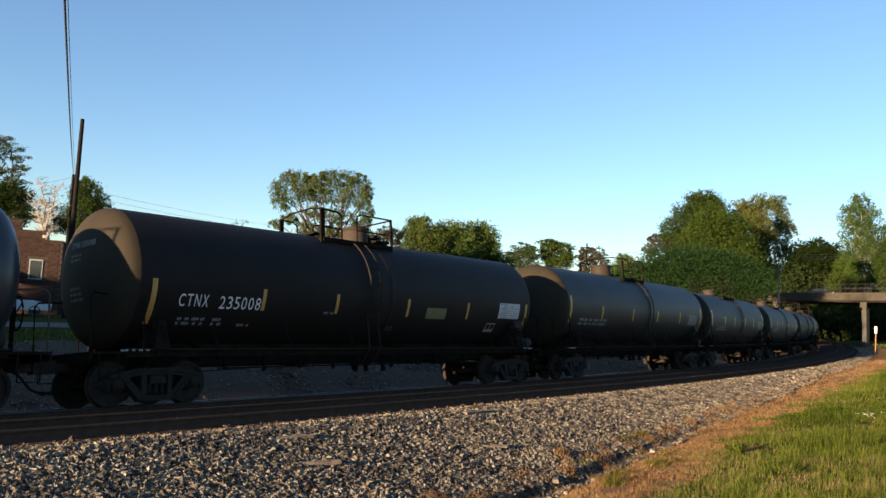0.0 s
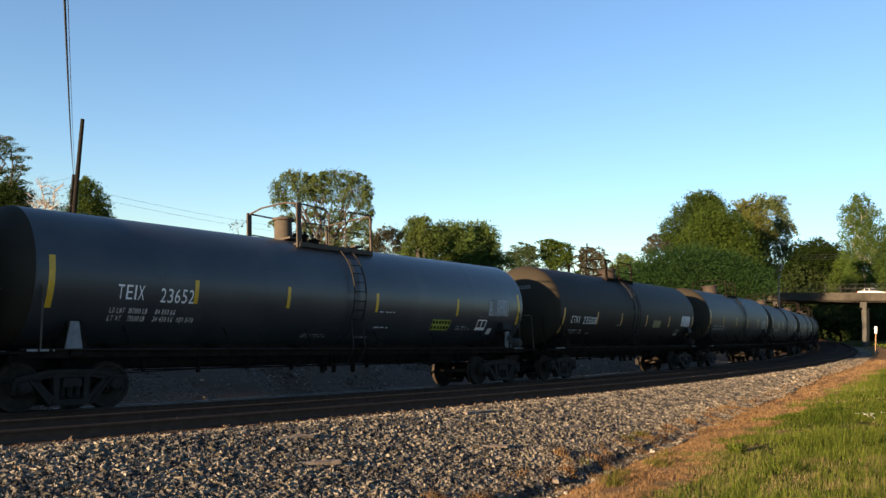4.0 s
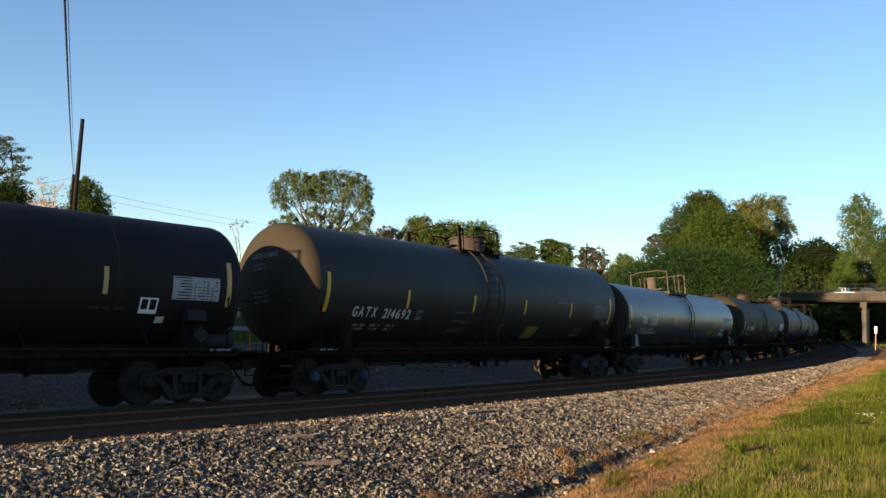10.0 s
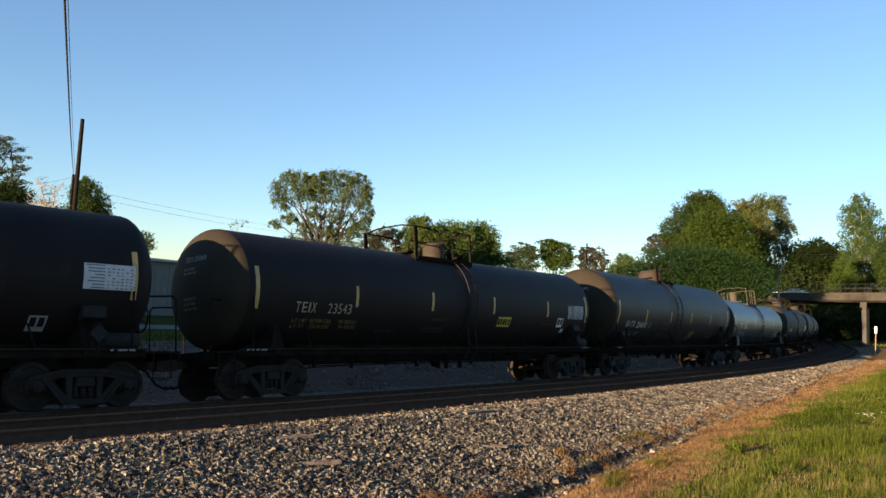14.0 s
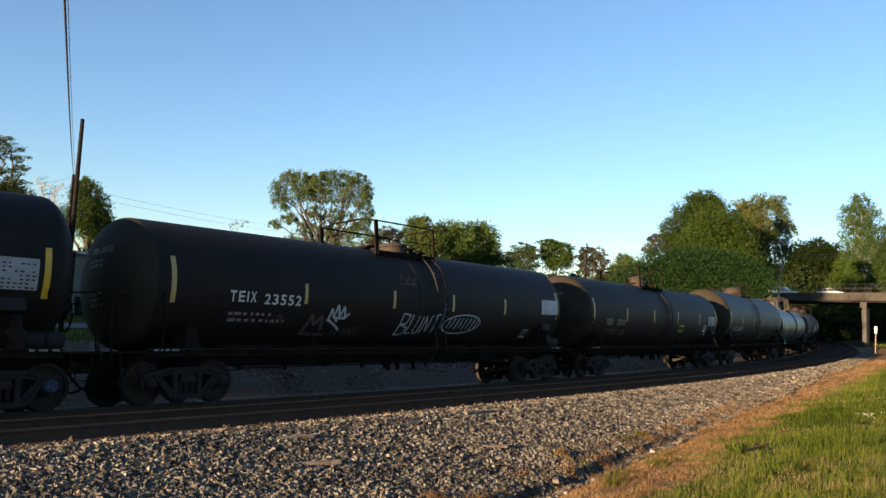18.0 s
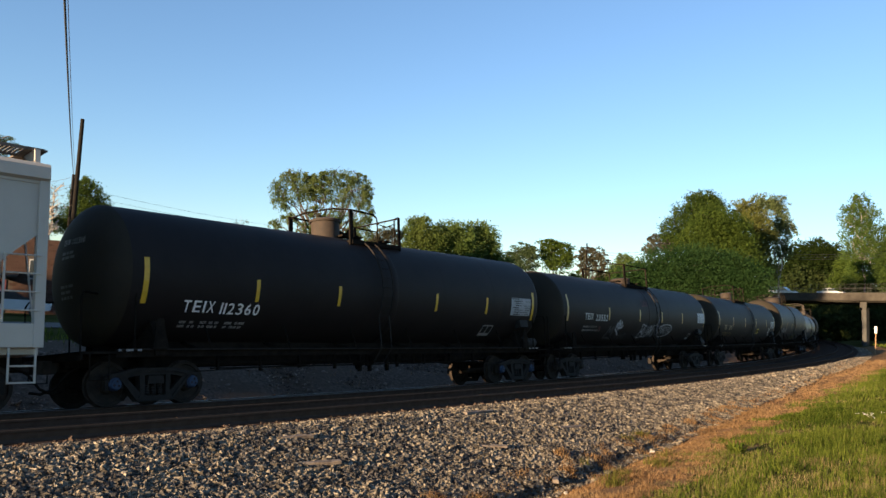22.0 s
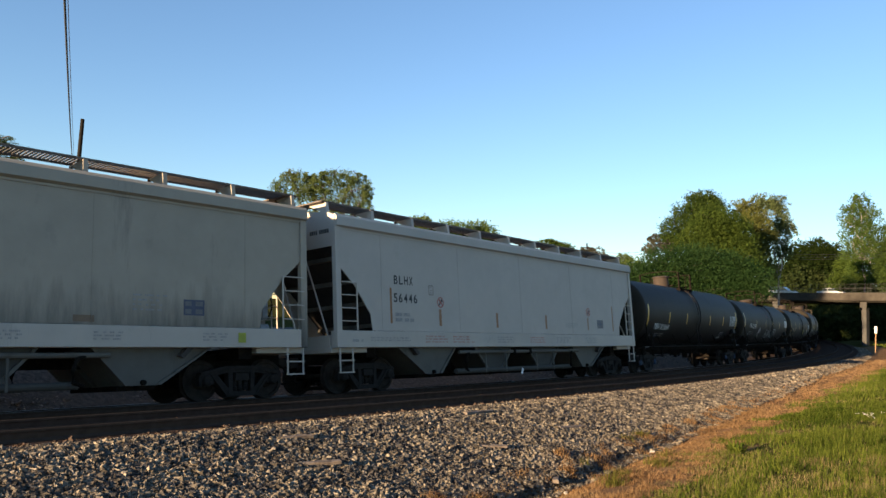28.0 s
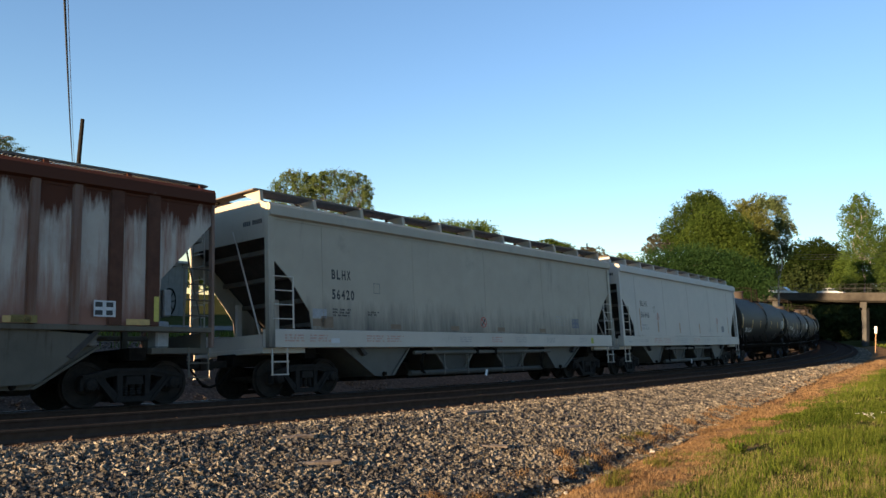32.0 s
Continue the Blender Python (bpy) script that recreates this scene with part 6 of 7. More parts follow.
def woods():
    # behind the train, from the brick building to the bridge
    tree("tall dark pine with open layered boughs", 62, [(2, 250, 24, 9), (18, 262, 26, 8), (30, 282, 24, 7), (38, 297, 18, 6), (10, 306, 34, 9), (-20, 275, 34, 22), (26, 322, 24, 8), (4, 335, 40, 12)], L_PINE, -12, 2.2, 0.95, 0.30)
    tree("dark broadleaf tree beside the brick building", 60, [(12, 352, 42, 26), (-20, 365, 40, 30), (35, 380, 30, 18)], L_SHADE, 5, 3.2, 2.6, 0.3)
    tree("bare pale-branched tree in bud", 58, [(72, 340, 26, 22), (97, 346, 20, 20), (58, 368, 22, 20), (90, 376, 24, 18)], L_BROWN, 78, 2.0, 0.05, 0.26, PALEBARK, 3, 14)
    tree("fresh green maple behind the utility poles", 62, [(152, 346, 26, 24), (172, 368, 22, 22), (138, 382, 28, 22), (112, 398, 22, 16), (165, 405, 34, 22), (150, 330, 14, 14), (184, 392, 18, 20)], L_OAK, 150, 2.6, 2.4, 0.22)
    tree("leafy tree behind the grey shed", 72, [(205, 430, 30, 24), (245, 432, 26, 22), (180, 440, 30, 28)], L_SPRING, 215, 3.0, 2.6, 0.22)
    tree("small bare sapling behind the train", 70, [(425, 398, 14, 12), (412, 402, 10, 8)], L_BROWN, 422, 2.4, 0.10, 0.07, PALEBARK, 1, 5)
    tree("broad willow-like tree with open drooping sprays", 76, [(492, 340, 16, 21), (520, 322, 22, 17), (545, 318, 18, 12), (590, 318, 23, 15), (618, 322, 23, 16), (645, 335, 13, 16), (500, 362, 18, 13), (535, 348, 24, 16), (572, 345, 20, 16), (605, 350, 24, 18), (641, 362, 17, 21), (512, 388, 18, 10), (488, 400, 13, 9), (560, 378, 18, 13), (600, 384, 22, 13), (638, 395, 18, 16), (620, 414, 21, 13), (650, 415, 10, 16), (545, 405, 21, 11), (585, 412, 18, 11), (530, 428, 32, 12), (600, 434, 37, 10), (562, 322, 20, 13), (556, 336, 22, 14), (512, 314, 14, 10), (634, 318, 14, 10), (574, 312, 14, 9), (652, 348, 8, 16), (655, 378, 8, 18)], L_ELM, 556, 2.4, 1.45, 0.26, BARK, 4, 3, 0.30)
    tree("reddish budding shrub tree behind the train", 88, [(672, 420, 18, 13), (688, 412, 16, 14), (660, 432, 20, 14), (700, 428, 14, 20), (668, 445, 24, 14)], L_BROWN, 680, 2.6, 1.5, 0.12, BARK, 2, 3)
    tree("yellow-green tree in new leaf", 96, [(742, 402, 22, 18), (728, 425, 24, 22), (760, 425, 26, 24)], L_HEDGE, 744, 3.0, 2.6, 0.22)
    tree("full green tree in a hedge row", 98, [(790, 415, 30, 20), (812, 425, 28, 26), (775, 445, 40, 22), (820, 452, 36, 20)], L_SPRING, 795, 3.0, 2.8, 0.24)
    tree("rounded green tree in a hedge row", 100, [(848, 408, 22, 15), (862, 425, 22, 20), (838, 435, 28, 24), (874, 448, 14, 18)], L_SPRING, 850, 3.0, 2.8, 0.24)
    tree("dark pine far behind the train", 140, [(926, 441, 20, 9), (912, 452, 16, 9), (942, 450, 16, 12), (905, 466, 18, 10), (928, 468, 24, 16)], L_PINE, 922, 2.6, 2.4, 0.25)
    tree("yellow-green pine far behind the train", 142, [(978, 432, 22, 8), (994, 440, 20, 10), (968, 446, 16, 12), (1004, 456, 14, 12), (985, 465, 28, 16)], L_YELLOW, 975, 2.6, 2.6, 0.25)
    tree("bare brown pine far behind the train", 138, [(1044, 443, 16, 7), (1058, 452, 18, 9), (1030, 454, 12, 10), (1066, 467, 13, 10), (1040, 468, 20, 12), (1050, 482, 26, 10)], L_BROWN, 1042, 3.4, 1.9, 0.22, BARK, 1, 2)
    tree("light green tree far behind the train", 150, [(1108, 462, 16, 12), (1095, 478, 18, 16), (1122, 474, 16, 16)], L_SPRING, 1108, 2.7, 2.4, 0.2)
    tree("dark oak rising over the hedge", 122, [(1243, 358, 30, 18), (1222, 385, 30, 24), (1262, 378, 30, 26), (1200, 415, 30, 26)], L_OAK, 1240, 2.7, 2.8, 0.4)
    tree("sunlit yellow-green tree by the line", 116, [(1268, 405, 42, 34), (1300, 425, 34, 40), (1240, 430, 40, 30), (1290, 460, 50, 40)], L_YELLOW, 1275, 2.7, 2.9, 0.4)
    tree("reddish brown bare-tipped tree", 126, [(1165, 432, 22, 14), (1150, 446, 16, 12), (1182, 440, 16, 18)], L_BROWN, 1165, 3.6, 1.9, 0.2, BARK, 1, 2)
    tree("bushy green thicket tree beside the track", 104, [(1180, 478, 48, 34), (1238, 474, 52, 36), (1290, 488, 46, 36), (1130, 492, 40, 24), (1332, 500, 38, 28), (1210, 505, 80, 24), (1150, 508, 50, 20), (1290, 515, 60, 20)], L_SPRINGDEEP, 1235, 2.5, 2.6, 0.3, BARK, 3)
    tree("tall tree with golden buds", 124, [(1318, 372, 24, 16), (1338, 392, 26, 22), (1350, 420, 22, 26), (1338, 452, 26, 30), (1358, 478, 18, 26)], L_GOLD, 1336, 2.9, 2.6, 0.2)
    tree("pale thinly leaved tree by the bridge", 130, [(1352, 360, 20, 14), (1374, 362, 18, 15), (1382, 388, 16, 18), (1396, 408, 14, 16), (1372, 414, 16, 18), (1386, 440, 16, 20)], L_WILLOW, 1380, 2.6, 2.2, 0.2, PALEBARK, 1, 0)
    tree("round-topped tree beyond the bridge, darkened for shade", 185, [(1440, 448, 32, 22), (1470, 462, 28, 26), (1415, 468, 26, 30), (1450, 490, 50, 30), (1400, 495, 30, 30)], L_SHADE, 1445, 2.9, 3.2, 0.4)
    tree("tall feathery tree with a pale trunk", 168, [(1522, 362, 17, 18), (1508, 385, 22, 22), (1538, 390, 20, 26), (1520, 420, 30, 24), (1540, 445, 22, 26), (1512, 455, 22, 28), (1556, 470, 20, 34), (1530, 490, 34, 26)], L_FEATHER, 1524, 2.4, 1.5, 0.35, PALEBARK, 1, 1, 0.5)
    tree("yellow-green tree beyond the bridge", 175, [(1500, 478, 20, 30), (1492, 505, 24, 26), (1520, 510, 24, 22)], L_YELLOW, 1500, 2.9, 2.6, 0.25)
    tree("bright leafy tree at the bridge end", 160, [(1580, 440, 30, 40), (1600, 480, 40, 40), (1575, 495, 26, 30)], L_OAK, 1585, 2.9, 2.4, 0.3)
    # growth beyond the bridge, its shade put into the leaf colour, and far woods that close the view
    def belt(name, label, depth, x0, x1, y0, y1, material, n, px, seed):
        rs2 = np.random.RandomState(seed)
        ls = [(rs2.uniform(x0, x1), rs2.uniform(y0, y1), rs2.uniform(18, 40), rs2.uniform(14, 26)) for _ in range(n)]
        V, F = leaves(rs2, ls, depth, px, 1.5)
        soup(name, V, F, material, label, "woods", "stuff")
    belt("undergrowth", "green undergrowth beyond the bridge, shade in its colour", 172, 1380, 1600, 535, 596, L_DIM, 34, 4.6, 1)
    belt("undergrowth", "dense growth beyond the bridge, shade in its colour", 180, 1360, 1600, 500, 590, L_DIM, 40, 4.8, 2)
    belt("undergrowth", "low bushes under the far end of the bridge, shade in their colour", 164, 1440, 1580, 566, 598, L_DIM, 26, 4.4, 9)
    belt("far_woods", "line of far woods along the horizon", 230, -250, 700, 478, 512, L_OAK, 60, 6.0, 3)
    belt("far_woods", "line of far woods along the horizon", 230, 600, 1400, 500, 560, L_OAK, 80, 6.0, 4)
    belt("far_woods", "hedge of low bushes behind the train", 105, 640, 885, 456, 520, L_SPRING, 26, 3.6, 5)
    belt("far_woods", "low dark bushes behind the train", 118, 880, 1150, 500, 530, L_OAK, 22, 3.6, 8)
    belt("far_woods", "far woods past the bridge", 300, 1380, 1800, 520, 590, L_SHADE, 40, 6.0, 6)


# leaf colour lowered to carry the shade beyond the bridge
L_DIM = leafy("green leaves dimmed for shade", (0.020, 0.034, 0.012), (0.044, 0.060, 0.022), 0.4)
L_FEATHER = leafy("light green leaves", (0.045, 0.084, 0.018), (0.100, 0.150, 0.036), 0.35)
L_HEDGE = leafy("bright yellow green leaves", (0.052, 0.086, 0.022), (0.105, 0.140, 0.040), 0.35)
L_ELM = leafy("grey green leaves", (0.060, 0.092, 0.031), (0.118, 0.155, 0.055), 0.35)
L_GOLD = leafy("golden buds", (0.082, 0.094, 0.028), (0.160, 0.172, 0.052), 0.4)
L_SPRINGDEEP = leafy("deep spring leaves", (0.018, 0.046, 0.015), (0.036, 0.074, 0.025), 0.3)
woods()

# ---- the road bridge ----
CONC = mat("weathered concrete", (0.055, 0.049, 0.041), (0.040, 0.036, 0.031), 2, 0.95, bump=0.2, fine=12, stain=(0.028, 0.025, 0.022), stain_scale=0.3, spec=0.05)
PIERCONC = mat("pale pier concrete", (0.070, 0.069, 0.065), (0.052, 0.051, 0.048), 2, 0.95, bump=0.2, fine=12, stain=(0.04, 0.036, 0.031), stain_scale=0.3, spec=0.1)
WIRE = mat("dark cable", (0.02, 0.02, 0.022), (0.03, 0.03, 0.03), 10, 0.7)
MESHGREY = mat("galvanised fence", (0.060, 0.060, 0.056), (0.045, 0.045, 0.042), 10, 0.8, spec=0.15)
ROAD = mat("asphalt", (0.055, 0.054, 0.053), (0.04, 0.039, 0.038), 6, 0.9, bump=0.2)
BR_A, BR_B = sight(1335, 519, 142), sight(1568, 519, 125)
BR_D = (BR_B - BR_A).normalized()
BR_N = Vector((-BR_D.y, BR_D.x, 0)).normalized()      # away from the camera
if BR_N.y < 0:
    BR_N = -BR_N


def along(px, y=0.0):
    """Where a sight line meets a line y metres behind the bridge's near edge, in metres along it."""
    e, v, a = Vector(EYE), sight(px, 519, 100) - Vector(EYE), BR_A + BR_N * y
    # (A + t D - e) x v = 0 on the plan
    den = BR_D.x * v.y - BR_D.y * v.x
    return ((e.x - a.x) * v.y - (e.y - a.y) * v.x) / den


def bridge():
    m = Matrix.Translation(BR_A) @ Matrix.Rotation(math.atan2(BR_D.y, BR_D.x), 4, "Z") @ Matrix.Rotation(-math.asin(BR_D.z), 4, "Y")
    b = thing("road_bridge", "grey concrete road bridge with piers and a wire fence", "bridge", m)
    flip = 1 if (m.to_3x3() @ Vector((0, 1, 0))).y > 0 else -1
    L0, L1 = -14.0, along(1760)
    W, SKEW = 11.0, 0.42
    gz = 0.4 - BR_A.z
    part("deck", box(L0, L1, 0.0, flip * W, -0.75, -0.53), CONC, b)
    part("road_surface", box(L0, L1, flip * 0.4, flip * (W - 0.4), -0.53, -0.50), ROAD, b)
    part("edge_beam", box(L0, L1, -flip * 0.12, flip * 0.35, -1.25, 0.06, 0.02), CONC, b)
    part("edge_beam", box(L0, L1, flip * (W - 0.3), flip * (W + 0.1), -0.62, 0.06, 0.02), CONC, b)
    for y in (0.9, 3.6, 6.4, 9.4):
        part("girder", box(L0, L1, flip * (y - 0.25), flip * (y + 0.25), -1.45, -0.75), CONC, b)
    for px, w in ((1528, 0.33), (1372, 0.33)):
        x = along(px)
        # the bents stand askew, in line with the tracks below
        cap = prism(bmesh.new(), [(x - w - 0.25, flip * 0.2), (x + w + 0.1, flip * 0.2), (x + w + 0.1 - SKEW * (W - 0.5), flip * (W - 0.3)), (x - w - 0.25 - SKEW * (W - 0.5), flip * (W - 0.3))], -2.35, -1.45, "z")
        part("pier_cap", cap, PIERCONC, b)
        for y in (0.9, 5.4, 9.6):
            part("pier", box(x - SKEW * (y - 0.9) - w, x - SKEW * (y - 0.9) + w, flip * (y - 0.6), flip * (y + 0.6), gz - 0.6, -2.3, 0.06), PIERCONC, b)
    part("abutment", box(L1 - 4, L1, 0.05 * flip, flip * W, gz - 0.6, -0.74), CONC, b)
    part("abutment", box(L0, L0 + 3, 0.05 * flip, flip * W, gz - 0.6, -0.74), CONC, b)
    for yy in (0.1, W - 0.1):
        n = int((L1 - L0) / 2.4)
        for k in range(n + 1):
            x = L0 + (L1 - L0) * k / n
            part("fence_post", tube(bmesh.new(), [(x, flip * yy, 0.0), (x, flip * yy, 1.55)], 0.025), MESHGREY, b)
        for z in (0.75, 1.5):
            part("fence_rail", tube(bmesh.new(), [(L0, flip * yy, z), (L1, flip * yy, z)], 0.014), MESHGREY, b)
    bm = bmesh.new()
    x = L0
    while x < L1:
        bx(bm, x, x + 0.012, flip * 0.1, flip * 0.112, 0.06, 1.5)
        x += 0.30
    part("fence_mesh", bm, MESHGREY, b)["kind"] = "stuff"
    return m, flip


BR_POSE, BR_FLIP = bridge()

# ---- vehicles on the bridge ----
GLASS = mat("dark car glass", (0.02, 0.025, 0.03), (0.02, 0.025, 0.03), 3, 0.08, spec=0.8)
TYRE = mat("tyre rubber", (0.02, 0.02, 0.02), (0.03, 0.03, 0.03), 9, 0.9)
CARWHITE = mat("white car paint", (0.50, 0.51, 0.52), (0.45, 0.46, 0.47), 2, 0.25, spec=0.6)
CARDARK = mat("dark blue car paint", (0.03, 0.035, 0.05), (0.04, 0.045, 0.06), 2, 0.25, spec=0.6)
CARRED = mat("dark red car paint", (0.035, 0.010, 0.010), (0.028, 0.009, 0.009), 2, 0.25, spec=0.6)
LAMPRED = mat("red lamp lens", (0.3, 0.01, 0.01), (0.25, 0.01, 0.01), 4, 0.2)


def vehicle(name, label, category, paint, style):
    """A road vehicle that faces +x and stands at z 0."""
    c = thing(name, label, category)
    h = {"car": 1.42, "suv": 1.75, "pickup": 1.80}[style]
    body = {"car": [(-2.2, 0.35), (-2.25, 0.75), (-2.1, 0.92), (-1.5, 0.98), (1.1, 0.95), (2.1, 0.78), (2.25, 0.6), (2.2, 0.35)],
            "suv": [(-2.35, 0.4), (-2.4, 0.85), (-2.3, 1.1), (1.2, 1.1), (2.2, 0.98), (2.4, 0.75), (2.35, 0.4)],
            "pickup": [(-2.7, 0.5), (-2.7, 1.1), (-0.9, 1.1), (1.3, 1.1), (2.5, 1.02), (2.65, 0.8), (2.6, 0.5)]}[style]
    cab = {"car": [(-1.6, 0.97), (-0.9, h), (0.25, h), (1.15, 0.95)], "suv": [(-2.3, 1.09), (-2.05, h), (0.35, h), (1.25, 1.09)], "pickup": [(-0.9, 1.09), (-0.75, h), (0.55, h), (1.35, 1.09)]}[style]
    bm = prism(bmesh.new(), body, -0.88, 0.88)
    bmesh.ops.bevel(bm, geom=bm.edges[:], offset=0.06, segments=2, affect="EDGES")
    part("body", bm, paint, c, smooth=True)
    bm = prism(bmesh.new(), cab, -0.74, 0.74)
    bmesh.ops.bevel(bm, geom=bm.edges[:], offset=0.05, segments=2, affect="EDGES")
    part("cabin", bm, GLASS, c, smooth=True)
    xs = [p[0] for p in cab]
    part("roof", box(xs[1] + 0.02, xs[2] - 0.02, -0.70, 0.70, h - 0.03, h + 0.025, 0.02), paint, c)
    for s in (-1, 1):
        for x in ((xs[1] + xs[2]) / 2,) + (((xs[1] * 0.4 + xs[0] * 0.6)) + 0.2,):
            part("door_pillar", box(x - 0.05, x + 0.05, s * 0.70, s * 0.76, body[2][1], h - 0.02), paint, c)
        part("headlight", box(body[-2][0] - 0.12, body[-2][0] + 0.0, s * 0.55, s * 0.82, 0.62, 0.78, 0.02), PANELWHITE, c)
        part("tail_light", box(body[1][0] - 0.01, body[1][0] + 0.12, s * 0.60, s * 0.84, 0.72, 0.92, 0.02), LAMPRED, c)
        for x in (-1.35, 1.38):
            w = part("wheel", lathe(bmesh.new(), [(s * 0.62, 0.0), (s * 0.62, 0.30), (s * 0.66, 0.33), (s * 0.86, 0.33), (s * 0.89, 0.30), (s * 0.87, 0.20), (s * 0.84, 0.0)], 20, "y", (x, 0, 0.33)), TYRE, c, smooth=True)
    return c


TRAFFIC = []


def traffic():
    # (vehicle, lane, way it faces, rows of seconds and place)
    def go(v, y, face, rows):
        TRAFFIC.append((v, y, face, rows))
    go(vehicle("car", "white saloon car driving over the bridge", "car", CARWHITE, "car"), 3.0, 1, [(0, 1310), (1, 1368), (2, 1424), (3, 1484), (3.5, 1514), (5.5, 1640), (7, 1680), (32, 1680)])
    go(vehicle("car", "dark red car driving over the bridge", "car", CARRED, "car"), 3.0, 1, [(0, 1455), (1, 1512), (2, 1572), (3.5, 1650), (5.0, 1720), (32, 1720)])
    go(vehicle("car", "dark blue saloon car driving over the bridge", "car", CARDARK, "car"), 3.0, 1, [(0, 1295), (5.5, 1297), (6.2, 1318), (7, 1368), (8, 1428), (9, 1482), (10, 1542), (11, 1605), (12, 1640), (32, 1640)])
    go(vehicle("pickup_truck", "white pickup truck crossing the bridge", "truck", CARWHITE, "pickup"), 7.6, -1, [(0, 1700), (6, 1680), (8, 1592), (9, 1542), (10, 1493), (11, 1443), (12, 1412), (13, 1378), (14, 1360), (14.5, 1352), (16.5, 1318), (18, 1300), (32, 1300)])
    go(vehicle("car", "white saloon car waiting on the bridge", "car", CARWHITE, "car"), 3.0, 1, [(0, 1255), (11, 1260), (12, 1300), (12.5, 1345), (13, 1376), (13.5, 1393), (14, 1411), (14.5, 1432), (16.5, 1466), (17.5, 1472), (32, 1472)])
    go(vehicle("car", "white estate car waiting on the bridge", "car", CARWHITE, "suv"), 3.0, 1, [(0, 1205), (13, 1225), (14.5, 1302), (16.5, 1376), (17, 1381), (17.5, 1385), (18.5, 1386), (32, 1386)])
    for v, y, face, rows in TRAFFIC:
        v.matrix_basis = road_pose(rows[0][1], y, face)


def road_pose(px, y, face):
    return BR_POSE @ Matrix.Translation((along(px, y), BR_FLIP * y, -0.50)) @ (Matrix.Rotation(math.pi, 4, "Z") if face < 0 else Matrix.Identity(4))


traffic()


# ---- poles and wires ----
WOODPOLE = mat("creosoted pole", (0.009, 0.008, 0.007), (0.015, 0.013, 0.011), 5, 0.95, bump=0.2, spec=0.1)


def pole(label, x, y, depth, r=0.14, arm=False):
    q = sight(x, y, depth)
    gz = ground_at(q.x, q.y) - 0.1
    p = thing("utility_pole", label, "utility pole", pose(q.x, q.y, gz), group="utility poles")
    part("shaft", tube(bmesh.new(), [(0, 0, 0), (0, 0, (q.z - gz) * 0.5), (0, 0, q.z - gz)], [r, r * 0.85, r * 0.7], 10), WOODPOLE, p, smooth=True)
    if arm:
        part("crossarm", box(-1.0, 1.0, -0.06, 0.06, q.z - gz - 0.75, q.z - gz - 0.63), WOODPOLE, p)
        for xx in (-0.9, -0.4, 0.4, 0.9):
            part("insulator", lathe(bmesh.new(), [(0, 0.03), (0.05, 0.06), (0.10, 0.05), (0.16, 0.03), (0.16, 0.0)], 8, "z", (xx, 0, q.z - gz - 0.63)), PANELDIM, p)
    return q


def wire(a, b, sag=0.4, r=0.012, label="thin black overhead cable between poles"):
    a, b = Vector(a), Vector(b)
    bm = tube(bmesh.new(), [a.lerp(b, i / 14) - Vector((0, 0, sag * 4 * (i / 14) * (1 - i / 14))) for i in range(15)], r, 5)
    tagged(link("overhead_wire", bm, WIRE), label, "wire", "overhead wires")


p1 = pole("tall dark leaning utility pole without arms", 146, 211, 46, 0.16)
p2 = pole("shorter wooden utility pole with cables", 130, 309, 60, 0.15)
p3 = pole("far wooden utility pole with a crossarm", 1039, 431, 128, 0.16, True)
p4 = pole("short utility pole far behind the train", 752, 418, 112, 0.14)
p5 = pole("wooden pole beside the thicket", 1181, 424, 121, 0.16, True)
near = sight(113, -30, 12)
wire(p2, near, 0.25, 0.022)
wire(p2 + Vector((0.2, 0, -0.3)), sight(119, -30, 13), 0.3, 0.008)
wire(p2 + Vector((0, 0, -0.2)), sight(-80, 338, 60), 0.3, 0.012)
wire(p2 + Vector((0, 0, -0.9)), sight(-80, 372, 60), 0.3, 0.012)
wire(p2 + Vector((0, 0, -0.9)), p4, 1.2, 0.009)
wire(p2 + Vector((0, 0, -1.4)), p4 - Vector((0, 0, 0.6)), 1.2, 0.009)
for dz in (0.7, 1.1, 1.5):
    wire(p5 - Vector((0, 0, dz)), sight(1600, 436 + dz * 10, 140), 1.2, 0.022)
    wire(p3 - Vector((0, 0, dz)), p5 - Vector((0, 0, dz)), 1.2, 0.020)

# ---- line-side marker ----
POSTWOOD = mat("orange brown wood", (0.26, 0.15, 0.075), (0.19, 0.11, 0.055), 8, 0.85, bump=0.2)


def marker():
    q = sight(1550, 600, 84)
    gz = ground_at(q.x, q.y)
    m = thing("marker_post", "white rectangular marker board on a thin post", "sign", pose(q.x, q.y, gz - 0.1, 0, 0, -25))
    top = sight(1550, 578, 84).z - gz + 0.1
    part("post", box(-0.045, 0.045, -0.02, 0.02, 0, top - 0.1), POSTWOOD, m, "orange-brown wooden post")
    part("board", box(-0.12, 0.12, -0.035, -0.021, top - 0.72, top, 0.004), WHITE, m)


marker()

# ---- buildings behind the line ----
BRICKWALL = mat("dark red brickwork", (0.050, 0.029, 0.024), (0.036, 0.022, 0.019), 3, 0.95, bump=0.2, vary=0.2, spec=0.1)
MORTAR = mat("grey mortar", (0.056, 0.046, 0.040), (0.043, 0.036, 0.031), 6, 0.95, spec=0.1)
SHEDWALL = mat("pale grey metal wall", (0.17, 0.17, 0.155), (0.14, 0.14, 0.128), 2, 0.8, bump=0.05, spec=0.2)
SHEDROOF = mat("white metal roof", (0.36, 0.37, 0.36), (0.30, 0.31, 0.30), 3, 0.7)
BINGREEN = mat("green painted steel bin", (0.012, 0.034, 0.022), (0.013, 0.028, 0.018), 3, 0.8)
